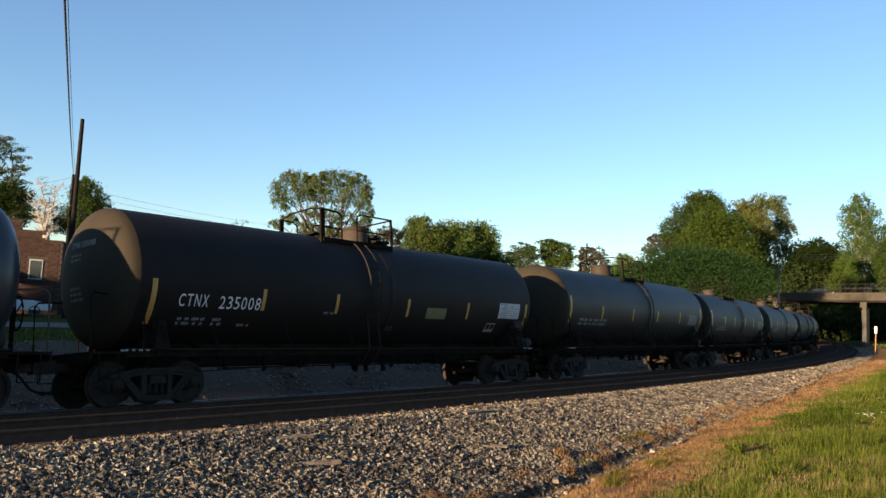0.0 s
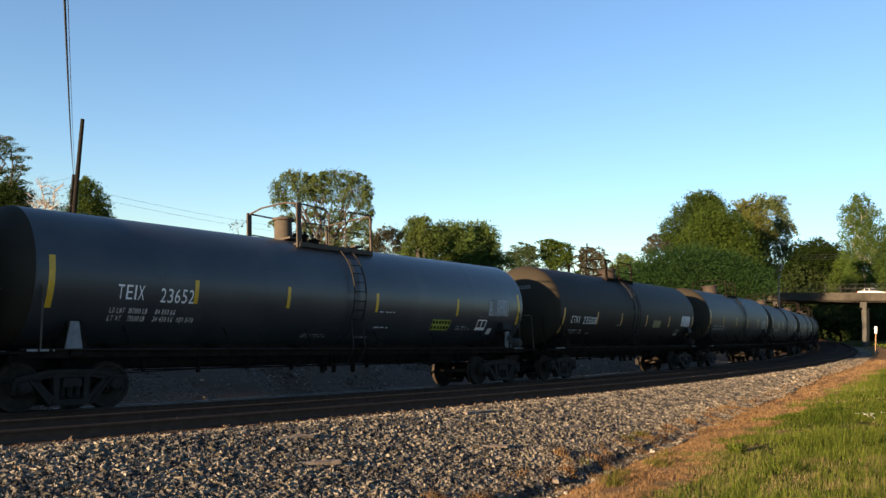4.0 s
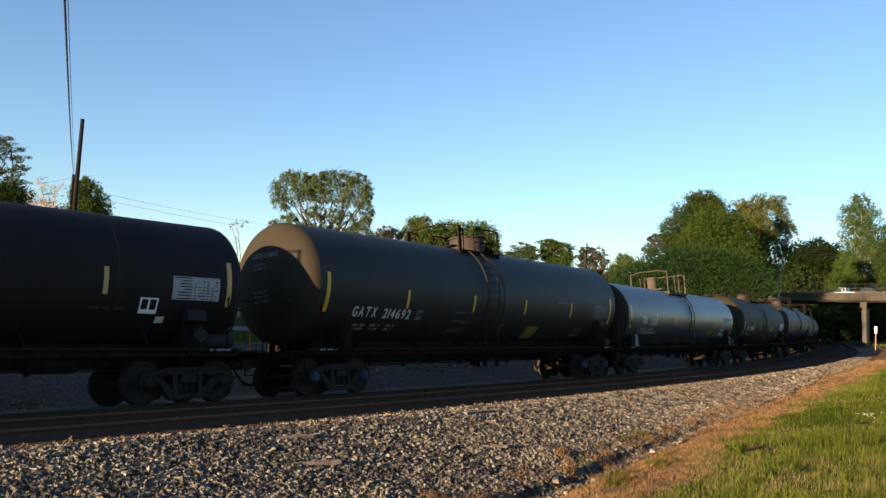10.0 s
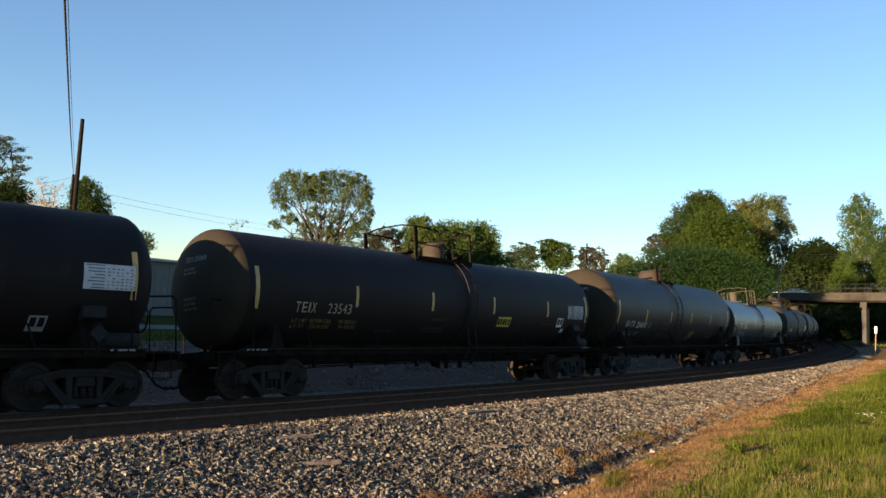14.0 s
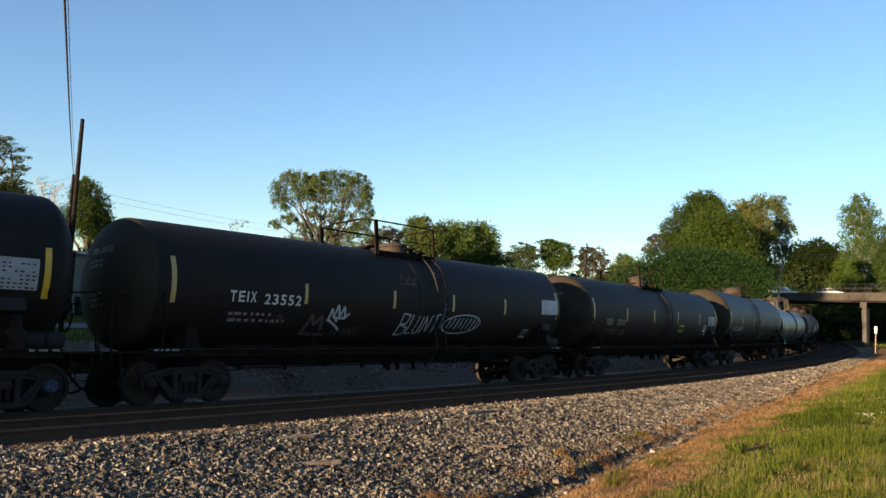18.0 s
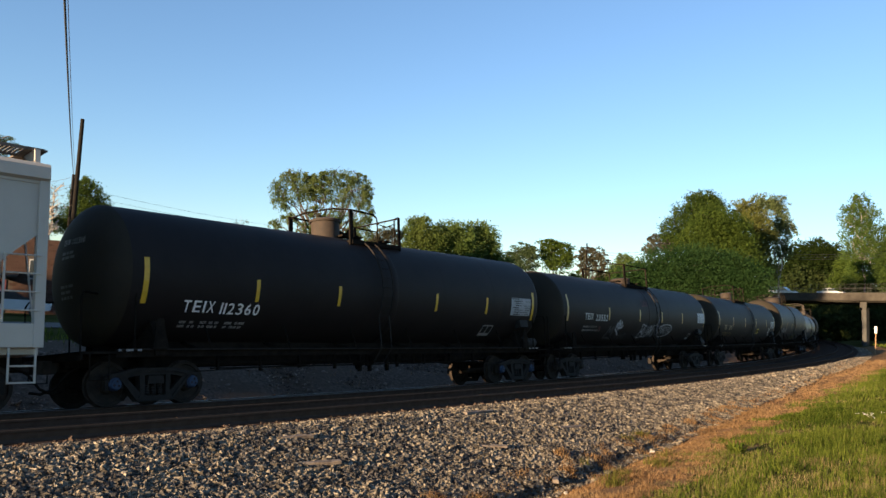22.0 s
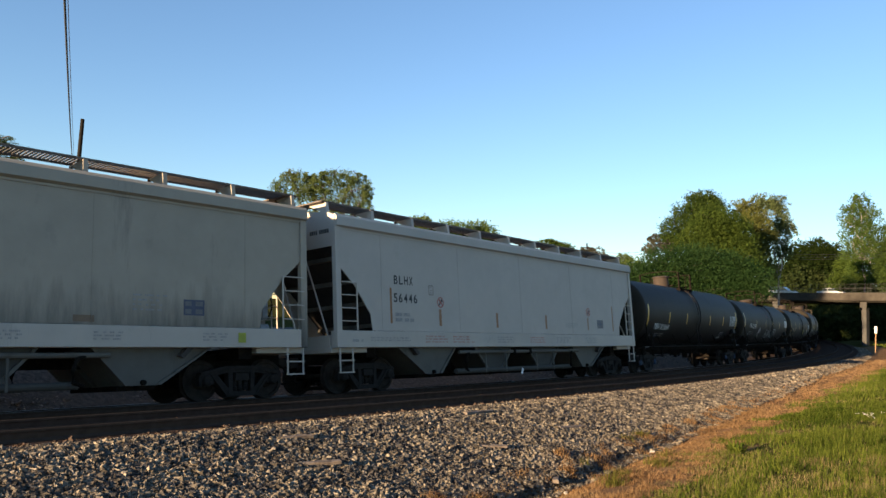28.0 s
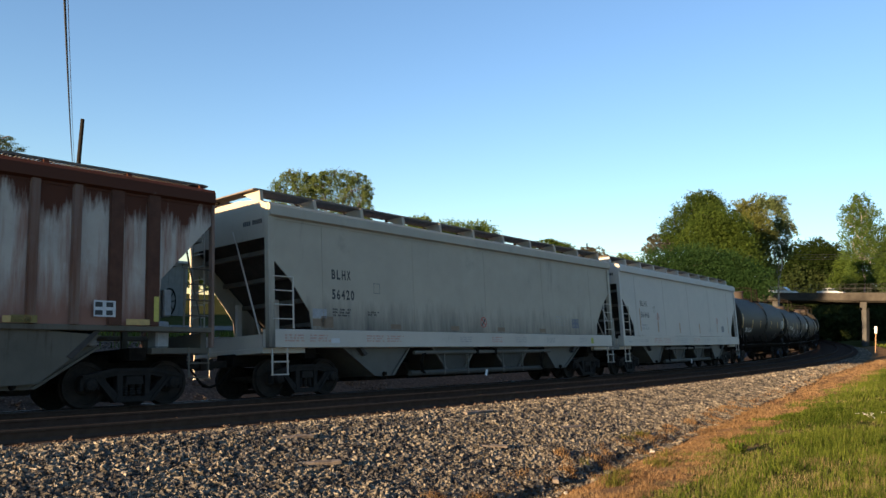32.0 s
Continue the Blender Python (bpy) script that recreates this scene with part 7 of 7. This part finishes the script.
DOORRED = mat("maroon door paint", (0.11, 0.02, 0.025), (0.085, 0.018, 0.02), 4, 0.5)


def brick_building():
    a, b = sight(-60, 520, 50), sight(104, 520, 52)
    ang = math.atan2(b.y - a.y, b.x - a.x)
    gz = 0.55
    L = (Vector((b.x, b.y)) - Vector((a.x, a.y))).length
    h = sight(40, 391, 51).z - gz
    t = thing("brick_building", "low dark red brick building with a stepped parapet", "building", pose(a.x, a.y, gz, 0, 0, math.degrees(ang)))
    steps = [(0, 0), (L, 0), (L, h - 1.1), (L - 1.3, h - 1.1), (L - 1.3, h - 0.55), (L - 2.5, h - 0.55), (L - 2.5, h), (0, h)]
    part("front_wall", prism(bmesh.new(), steps, 0.0, 0.3), MORTAR, t)
    part("side_wall", box(L - 0.3, L, 0.3, 10, 0, h - 1.1), BRICKWALL, t)
    part("side_wall", box(0, 0.3, 0.3, 10, 0, h - 0.6), BRICKWALL, t)
    part("back_wall", box(0.3, L - 0.3, 9.7, 10, 0, h - 0.9), BRICKWALL, t)
    part("roof", box(0.3, L - 0.3, 0.3, 9.7, h - 1.5, h - 1.3), ROAD, t)
    part("coping", box(-0.05, L - 2.45, -0.06, 0.36, h, h + 0.1), CONC, t)
    # courses of brick: nearest as pieces of their own
    wx, wz0, wz1 = L - 1.5, 2.3, 3.6
    me = plain_mesh("brick", box(0, 0.40, -0.025, 0.0, 0, 0.16, 0.006), BRICKWALL)
    k = 0
    z = 0.02
    while z < h - 0.2:
        x = L - 0.42 - (0.21 if k % 2 else 0)
        while x > L - 4.6:
            lim = h - 1.1 if x > L - 1.45 else (h - 0.55 if x > L - 2.6 else h)
            if z < lim - 0.17 and not (wx - 0.4 < x + 0.4 and x < wx + 0.4 and wz0 - 0.1 < z + 0.16 and z < wz1 + 0.1) and not (x + 0.4 > L - 4.2 and x < L - 3.0 and z < 2.3):
                o = use("brick", me, t, pose(x, 0, z))
            x -= 0.42
        z += 0.18
        k += 1
    part("window_frame", box(wx - 0.4, wx + 0.4, -0.05, 0.02, wz0, wz1), PANELGREY, t)
    part("window_pane", box(wx - 0.33, wx + 0.33, -0.06, -0.05, wz0 + 0.08, wz1 - 0.08), GLASS, t)
    part("window_sill", box(wx - 0.5, wx + 0.5, -0.12, 0.02, wz0 - 0.1, wz0), CONC, t)
    part("door", box(L - 4.1, L - 3.1, -0.05, 0.0, 0, 2.15), DOORRED, t)
    part("awning", prism(bmesh.new(), [(-1.3, 2.45), (0, 2.75), (0, 2.65), (-1.3, 2.35)], L - 5.0, L - 2.4, "x"), CONC, t)


brick_building()


def shed():
    a, b = sight(128, 520, 58), sight(330, 520, 66)
    ang = math.atan2(b.y - a.y, b.x - a.x)
    gz = 0.55
    L = (Vector((b.x, b.y)) - Vector((a.x, a.y))).length
    h = sight(170, 452, 60).z - gz
    t = thing("metal_shed", "long pale grey metal shed with a white eave", "building", pose(a.x, a.y, gz, 0, 0, math.degrees(ang)))
    n = int(L / 0.6)
    for k in range(n):
        part("wall_panel", box(L * k / n + 0.01, L * (k + 1) / n - 0.01, 0.0 if k % 2 else 0.012, 0.12, 0, h), SHEDWALL, t)
    part("end_wall", box(0, 0.1, 0.12, 9, 0, h), SHEDWALL, t)
    part("end_wall", box(L - 0.1, L, 0.12, 9, 0, h), SHEDWALL, t)
    part("roof", prism(bmesh.new(), [(-0.3, h), (4.5, h + 0.3), (9.3, h), (9.3, h + 0.1), (4.5, h + 0.4), (-0.3, h + 0.12)], -0.2, L + 0.2, "x"), SHEDROOF, t)
    part("gutter", box(-0.2, L + 0.2, -0.42, -0.30, h - 0.05, h + 0.14), SHEDROOF, t)
    for i, px in enumerate((165, 192)):
        q = sight(px, 560, 54)
        d = thing("waste_bin", "green steel waste container in front of the shed", "waste bin", pose(q.x, q.y, 0.55, 0, 0, math.degrees(ang)), "waste bins")
        bm = prism(bmesh.new(), [(-0.95, 0.12), (0.95, 0.12), (1.05, 1.25), (-1.05, 1.25)], -0.7, 0.7)
        part("box", bm, BINGREEN, d)
        part("lid", box(-1.06, 1.06, -0.75, 0.75, 1.25, 1.33, 0.02), BINGREEN, d)
        for xx in (-0.5, 0.0, 0.5):
            part("rib", box(xx - 0.04, xx + 0.04, -0.74, -0.70, 0.15, 1.22), BINGREEN, d)


shed()
pv = vehicle("parked_car", "white saloon car parked before the brick building", "car", CARWHITE, "car")
q = sight(14, 560, 47)
pv.matrix_basis = pose(q.x, q.y, ground_at(q.x, q.y), 0, 0, 25)
strip("back_road", -70, 130, 1.0, [-23.5, -22, -20, -18.5], lambda s, o: land(s, o) + 0.03, ROAD, "narrow grey asphalt road behind the tracks", "road")


# ---- unseen row of trees on the far side of the line, added towards the sun to shade the bank ----
def shade_tree(x, y, h, rs2):
    gz = ground_at(x, y) - 0.1
    t = thing("tree", "unseen leafy tree added to shade the far bank", "tree", pose(x, y, gz), group="tree row")
    bm = bmesh.new()
    crooked(bm, (0, 0, 0), (0.2, 0.1, h * 0.7), 0.24, 0.08, TREE_RND, 5, 0.02)
    part("trunk", bm, BARK, t, smooth=True)
    vs = []
    for k in range(20):
        c = np.array((rs2.uniform(-2.1, 2.1), rs2.uniform(-2.1, 2.1), h * rs2.uniform(0.16, 0.86)))
        bm = bmesh.new()
        crooked(bm, (0.1, 0, h * 0.3), tuple(c), 0.07, 0.02, TREE_RND, 3, 0.05)
        part("limb", bm, BARK, t)
        n = 480
        d = rs2.normal(size=(n, 3))
        d /= np.linalg.norm(d, axis=1)[:, None]
        p = c + d * (rs2.random(n) ** 0.4)[:, None] * h * 0.13
        q = np.array([(-0.5, -0.28, 0), (0.1, -0.5, 0.08), (0.55, 0.0, 0), (0.0, 0.45, 0.1)])
        vs.append((np.einsum("nij,kj->nki", turns(rs2, n), q) * rs2.uniform(0.35, 0.65, n)[:, None, None] + p[:, None, :]).reshape(-1, 3))
    V = np.concatenate(vs)
    soup("crown", V, np.arange(len(V)).reshape(-1, 4), L_OAK, "", "", "stuff", t)


def shade_row():
    rs2 = np.random.RandomState(44)
    ux, uy = math.cos(SUN_AZ), math.sin(SUN_AZ)
    for k, p in enumerate((26.4, 29.0, 31.8, 34.8, 38.6, 42.6, 46.8, 51.0)):
        back = 78 + (5 if k % 2 else 0)
        shade_tree(-11.5 - (p - 23.1) * uy - (back - 33) * ux, 21.2 + (p - 23.1) * ux - (back - 33) * uy, 14 + rs2.uniform(-0.8, 0.8), rs2)
    for k, p in enumerate((24.6, 27.7, 25.6, 30.3, 33.2, 36.6, 40.6, 44.6)):
        back = 90 + (3 if k % 2 else 0)
        shade_tree(-11.5 - (p - 23.1) * uy - (back - 33) * ux, 21.2 + (p - 23.1) * ux - (back - 33) * uy, 15.2 + rs2.uniform(-0.6, 0.6), rs2)


shade_row()
# ---- stones, grass and weeds ----
def toe_o(s):
    return max(toe(s), 6.3)


rs = np.random.RandomState(3)
P, s_, o_ = spread(rs, 112000, -6, 24, 5.55, lambda s: toe_o(s) + 0.35, lambda s, o: max(bed(s, o), land(s, o)), 1.25, 0.012)
size = rs.gamma(8.0, 0.0104, len(P)) * (1 + np.maximum(s_, 0) * 0.010)
V, F = chips(rs, P, np.clip(size, 0.03, 0.15))
soup("ballast_stones", V, F, STONE, "loose grey and tan crushed stones on the shoulder", "gravel")
P, s_, o_ = spread(rs, 14000, 22, 110, 5.55, lambda s: toe_o(s) + 0.3, lambda s, o: max(bed(s, o), land(s, o)), 1.6)
V, F = chips(rs, P + np.array((0, 0, 0.02)), np.clip(rs.gamma(9.0, 0.017, len(P)), 0.07, 0.28))
soup("ballast_stones", V, F, STONE, "loose grey and tan crushed stones farther along", "gravel")
P, s_, o_ = spread(rs, 9000, -12, 40, -1.5, 5.6, bed, 1.2)
V, F = chips(rs, P + np.array((0, 0, 0.01)), np.clip(rs.gamma(9.0, 0.009, len(P)), 0.03, 0.14))
soup("ballast_stones", V, F, STONE_DARK, "dark stones between the rails", "gravel")
P, s_, o_ = spread(rs, 42000, -12, 60, -9.0, -2.6, lambda s, o: max(land(s, o), bed(s, o) if o > -4.2 else -9), 1.2)
V, F = chips(rs, P, np.clip(rs.gamma(3.0, 0.027, len(P)), 0.04, 0.34))
soup("bank_rubble", V, F, RUBBLE, "grey rubble on the far bank", "rubble")


# single stones that lie proud on the shoulder
def loose_stones():
    holder = thing("stone_row", "larger pale stones lying proud on the gravel shoulder", "stones")
    kinds = []
    for k in range(7):
        v, f = stones(rs, np.zeros((1, 3)), np.array([1.0]))
        me = bpy.data.meshes.new("stone")
        me.from_pydata(v.tolist(), [], f.tolist())
        me.materials.append(STONE)
        kinds.append(me)
    P, s_, o_ = spread(rs, 280, -4, 9, 6.3, lambda s: toe_o(s), bed, 1.0, 0.03)
    for i, p in enumerate(P):
        d = rs.uniform(0.06, 0.095)
        ob = use("stone", kinds[i % 7], holder, Matrix.Translation(p) @ Euler(rs.uniform(0, 6, 3)).to_matrix().to_4x4() @ Matrix.Diagonal((d, d, d, 1)))


loose_stones()


def blades(rs, P, h, w, lean=0.5):
    """Bent grass blades at points: verts and faces."""
    n = len(P)
    a = rs.uniform(0, 2 * np.pi, n)
    d = np.stack([np.cos(a), np.sin(a), np.zeros(n)], 1)
    side = np.stack([-np.sin(a), np.cos(a), np.zeros(n)], 1) * (w / 2)[:, None]
    l = rs.uniform(0.1, lean, n)
    up = np.array([0, 0, 1.0])
    mid = P + up * (h * 0.55)[:, None] + d * (h * l * 0.35)[:, None]
    tip = P + up * (h * (1 - 0.3 * l))[:, None] + d * (h * l)[:, None]
    v = np.stack([P - side, P + side, mid + side * 0.7, mid - side * 0.7, tip], 1).reshape(-1, 3)
    b = 5 * np.arange(n)[:, None]
    q = np.concatenate([b + [0, 1, 2, 3]], 1)
    t = np.concatenate([b + [3, 2, 4]], 1)
    return v, q, t


def grass(name, P, h, w, material, label, lean=0.6):
    v, q, t = blades(rs, P, h, w, lean)
    me = bpy.data.meshes.new(name)
    me.from_pydata(v.tolist(), [], q.tolist() + t.tolist())
    me.materials.append(material)
    return tagged(new(name, me), label, "grass", kind="stuff")


def verge(s):
    """Where the green grass begins."""
    return toe_o(s) + lerp(s, [(-5, 2.1), (3, 2.1), (5, 1.9), (7.7, 1.4), (10.2, 1.3), (13.7, 1.65), (21, 1.7), (27, 2.1), (37, 2.5), (90, 2.6)])


def along_s(f, s):
    g = np.linspace(s.min(), s.max(), 300)
    return np.interp(s, g, [f(a) for a in g])


def patch(P, k, seed):
    return np.array([noise.noise((p[0] * k, p[1] * k, seed)) for p in P])


def lawn(n, s0, s1, power, low, high, wide):
    P, s_, o_ = spread(rs, n, s0, s1, lambda s: verge(s) - 0.5, 17.5, land, power)
    tuft, field = patch(P, 2.6, 3.0), patch(P, 0.7, 8.0)
    edge = o_ - along_s(verge, s_)
    ok = (edge + 0.5 * field + rs.uniform(-0.5, 0.5, len(P)) > 0.0) & (tuft + field + rs.uniform(-0.3, 0.6, len(P)) > -0.45)
    P, s_, tuft, field, edge = P[ok], s_[ok], tuft[ok], field[ok], edge[ok]
    h = (low + (high - low) * np.clip(0.42 + 0.55 * tuft + 0.5 * field + rs.normal(0, 0.16, len(P)), 0, 1)) * np.clip(0.55 + edge * 0.5, 0.5, 1.0) * (1 + np.maximum(s_, 0) * 0.006)
    w = wide * rs.uniform(0.6, 1.5, len(P)) * (1 + np.maximum(s_, 0) * 0.05)
    # worn places carry straw instead of green
    straw = (field + 0.5 * tuft + rs.normal(0, 0.22, len(P)) < -0.42) | (rs.random(len(P)) < 0.05) | ((edge < 1.1 + 0.6 * tuft) & (s_ < 7.5) & (rs.random(len(P)) < 0.55)) | ((edge > 1.6) & (s_ < 6.0) & (tuft + rs.normal(0, 0.3, len(P)) > 0.22))
    return P, h, w, straw


for n, s0, s1, power, wide in ((110000, 0.5, 14, 1.15, 0.0065), (90000, 12, 42, 1.5, 0.0075)):
    P, h, w, straw = lawn(n, s0, s1, power, 0.035, 0.24, wide)
    grass("verge_grass", P[~straw], h[~straw], w[~straw], GRASS, "fresh green uneven grass on the bank", 0.9)
    grass("dry_grass", P[straw], h[straw] * 0.7, w[straw], STRAW, "straw-coloured blades among the grass", 1.1)
P, s_, o_ = spread(rs, 9000, 36, 130, lambda s: verge(s), 22, land, 1.3)
grass("verge_grass", P, rs.uniform(0.10, 0.25, len(P)), rs.uniform(0.04, 0.09, len(P)), GRASS, "green grass farther along the bank")
for n, s0, s1, power in ((75000, 0, 15, 1.1), (32000, 13, 60, 1.6)):
    P, s_, o_ = spread(rs, n, s0, s1, lambda s: toe_o(s) - 0.45, lambda s: verge(s) + 0.5, lambda s, o: max(land(s, o), bed(s, o)), power)
    tuft, field = patch(P, 2.2, 9.0), patch(P, 0.8, 5.0)
    lo = along_s(toe_o, s_) - 0.2
    ok = (tuft * 0.8 + field + rs.uniform(-0.25, 0.7, len(P)) > -0.15) & (o_ - lo + rs.uniform(-0.3, 0.3, len(P)) + 0.5 * tuft > -0.05)
    P, s_, tuft = P[ok], s_[ok], tuft[ok]
    grass("dry_grass", P, np.clip(0.03 + 0.15 * tuft + rs.uniform(0, 0.06, len(P)), 0.015, 0.24), 0.0065 * rs.uniform(0.6, 1.5, len(P)) * (1 + np.maximum(s_, 0) * 0.05), THATCH, "dry orange-brown grass along the ditch", 1.6)
# green tufts in the dry strip
P = np.concatenate([np.array([[*on_line(s, toe_o(s) + d)[:2], land(s, toe_o(s) + d)]]) + np.concatenate([rs.normal(0, r, (n, 2)), np.zeros((n, 1))], 1) for s, d, r, n in ((7.4, -0.42, 0.10, 160), (8.1, -0.3, 0.08, 90), (4.4, 0.9, 0.12, 240), (5.4, 1.3, 0.14, 260), (3.6, 1.2, 0.12, 200), (6.6, 0.9, 0.08, 80), (4.9, -0.1, 0.05, 60))])
grass("grass_tuft", P, rs.uniform(0.08, 0.24, len(P)), rs.uniform(0.006, 0.011, len(P)), STRAW_GREEN, "yellow-green tufts in the dry strip", 0.8)
P, s_, o_ = spread(rs, 6000, -20, 40, -16, -7.5, land, 1.0)
grass("far_grass", P, rs.uniform(0.1, 0.35, len(P)), rs.uniform(0.02, 0.05, len(P)), GRASS, "rough grass on the strip behind the tracks")
P, s_, o_ = spread(rs, 350, 2, 45, -8.5, -4.4, land, 1.0)
grass("far_weeds", P, rs.uniform(0.10, 0.3, len(P)), rs.uniform(0.010, 0.025, len(P)), THATCH, "dry weeds on the rubble bank", 0.9)


# a broad-leaved weed, a dead brown clump and tiny white blossoms
def weed(s, o, n, h, material, label, name, wide):
    x, y, th = on_line(s, o)
    z = max(land(s, o), bed(s, o) if o < toe_o(s) else -9)
    base = np.stack([x + rs.normal(0, 0.05, n), y + rs.normal(0, 0.05, n), np.full(n, z - 0.01)], 1)
    v, q, t = blades(rs, base, h * rs.uniform(0.6, 1.1, n), wide * rs.uniform(0.7, 1.3, n), 1.6)
    me = bpy.data.meshes.new(name)
    me.from_pydata(v.tolist(), [], q.tolist() + t.tolist())
    me.materials.append(material)
    return tagged(new(name, me), label, "weed", kind="stuff")


weed(6.6, 11.05, 60, 0.34, GRASS, "broad-leaved dark green weed in the grass", "weed", 0.045)
weed(7.3, 10.7, 40, 0.26, GRASS, "broad-leaved dark green weed in the grass", "weed", 0.04)
weed(4.76, 8.35, 110, 0.24, THATCH, "dead orange-brown clump at the edge of the gravel", "dead_weed", 0.014)
weed(4.2, 8.9, 70, 0.18, THATCH, "dead orange-brown clump at the edge of the gravel", "dead_weed", 0.012)
weed(8.0, 8.35, 120, 0.20, STRAW_GREEN, "yellow-green tuft growing through the gravel", "weed", 0.012)
bm = bmesh.new()
for k in range(13):
    s, o = 11.4 + float(rs.normal(0, 0.22)), 12.25 + float(rs.normal(0, 0.22))
    x, y, th = on_line(s, o)
    z = land(s, o) + float(rs.uniform(0.16, 0.27))
    for u in range(3):
        d = Vector((float(rs.normal(0, 0.02)), float(rs.normal(0, 0.02)), float(rs.normal(0, 0.012))))
        bmesh.ops.create_icosphere(bm, subdivisions=1, radius=0.0055, matrix=Matrix.Translation(Vector((x, y, z)) + d))
tagged(link("blossoms", bm, WHITE), "tiny white blossoms on the grass", "flowers", kind="stuff")


# a few boards and sticks on the gravel
def stick(x, y, ang, ln, w, material, label, name="old_board"):
    s, o = beside(x, y)
    z = max(bed(s, o), land(s, o)) + 0.035
    bm = bmesh.new()
    bx(bm, -ln / 2, ln / 2, -w / 2, w / 2, -0.03, 0.03, 0.008)
    bmesh.ops.subdivide_edges(bm, edges=[e for e in bm.edges if e.calc_length() > ln * 0.7], cuts=4)
    for v in bm.verts:
        v.co += Vector((0, rnd_s.uniform(-0.012, 0.012), rnd_s.uniform(-0.008, 0.008)))
    ob = tagged(link(name, bm, material), label, "board")
    ob.matrix_basis = pose(x, y, z, rnd_s.uniform(-3, 3), rnd_s.uniform(-2, 2), ang)


rnd_s = random.Random(5)
for px, py, dd, a, ln in ((520, 808, 13.0, 15, 0.62), (560, 838, 12.2, 5, 0.75), (845, 762, 17.0, 30, 0.9), (870, 790, 15.0, -8, 0.6), (1010, 762, 17.5, 20, 0.8), (985, 825, 14.2, 60, 0.5)):
    q = sight(px, py, dd)
    stick(q.x, q.y, a + 20, ln, 0.10, OLDWOOD, "weathered broken board lying on the gravel")
for px, py, dd in ((1155, 780, 17.0), (1003, 850, 13.6)):
    q = sight(px, py, dd)
    s, o = beside(q.x, q.y)
    V, F = stones(rs, np.array([[q.x, q.y, land(s, o) + 0.05]]), np.array([0.11]))
    soup("white_stone", V, F, PALE, "pale lump of stone in the dry grass", "stone", "thing")
motions()
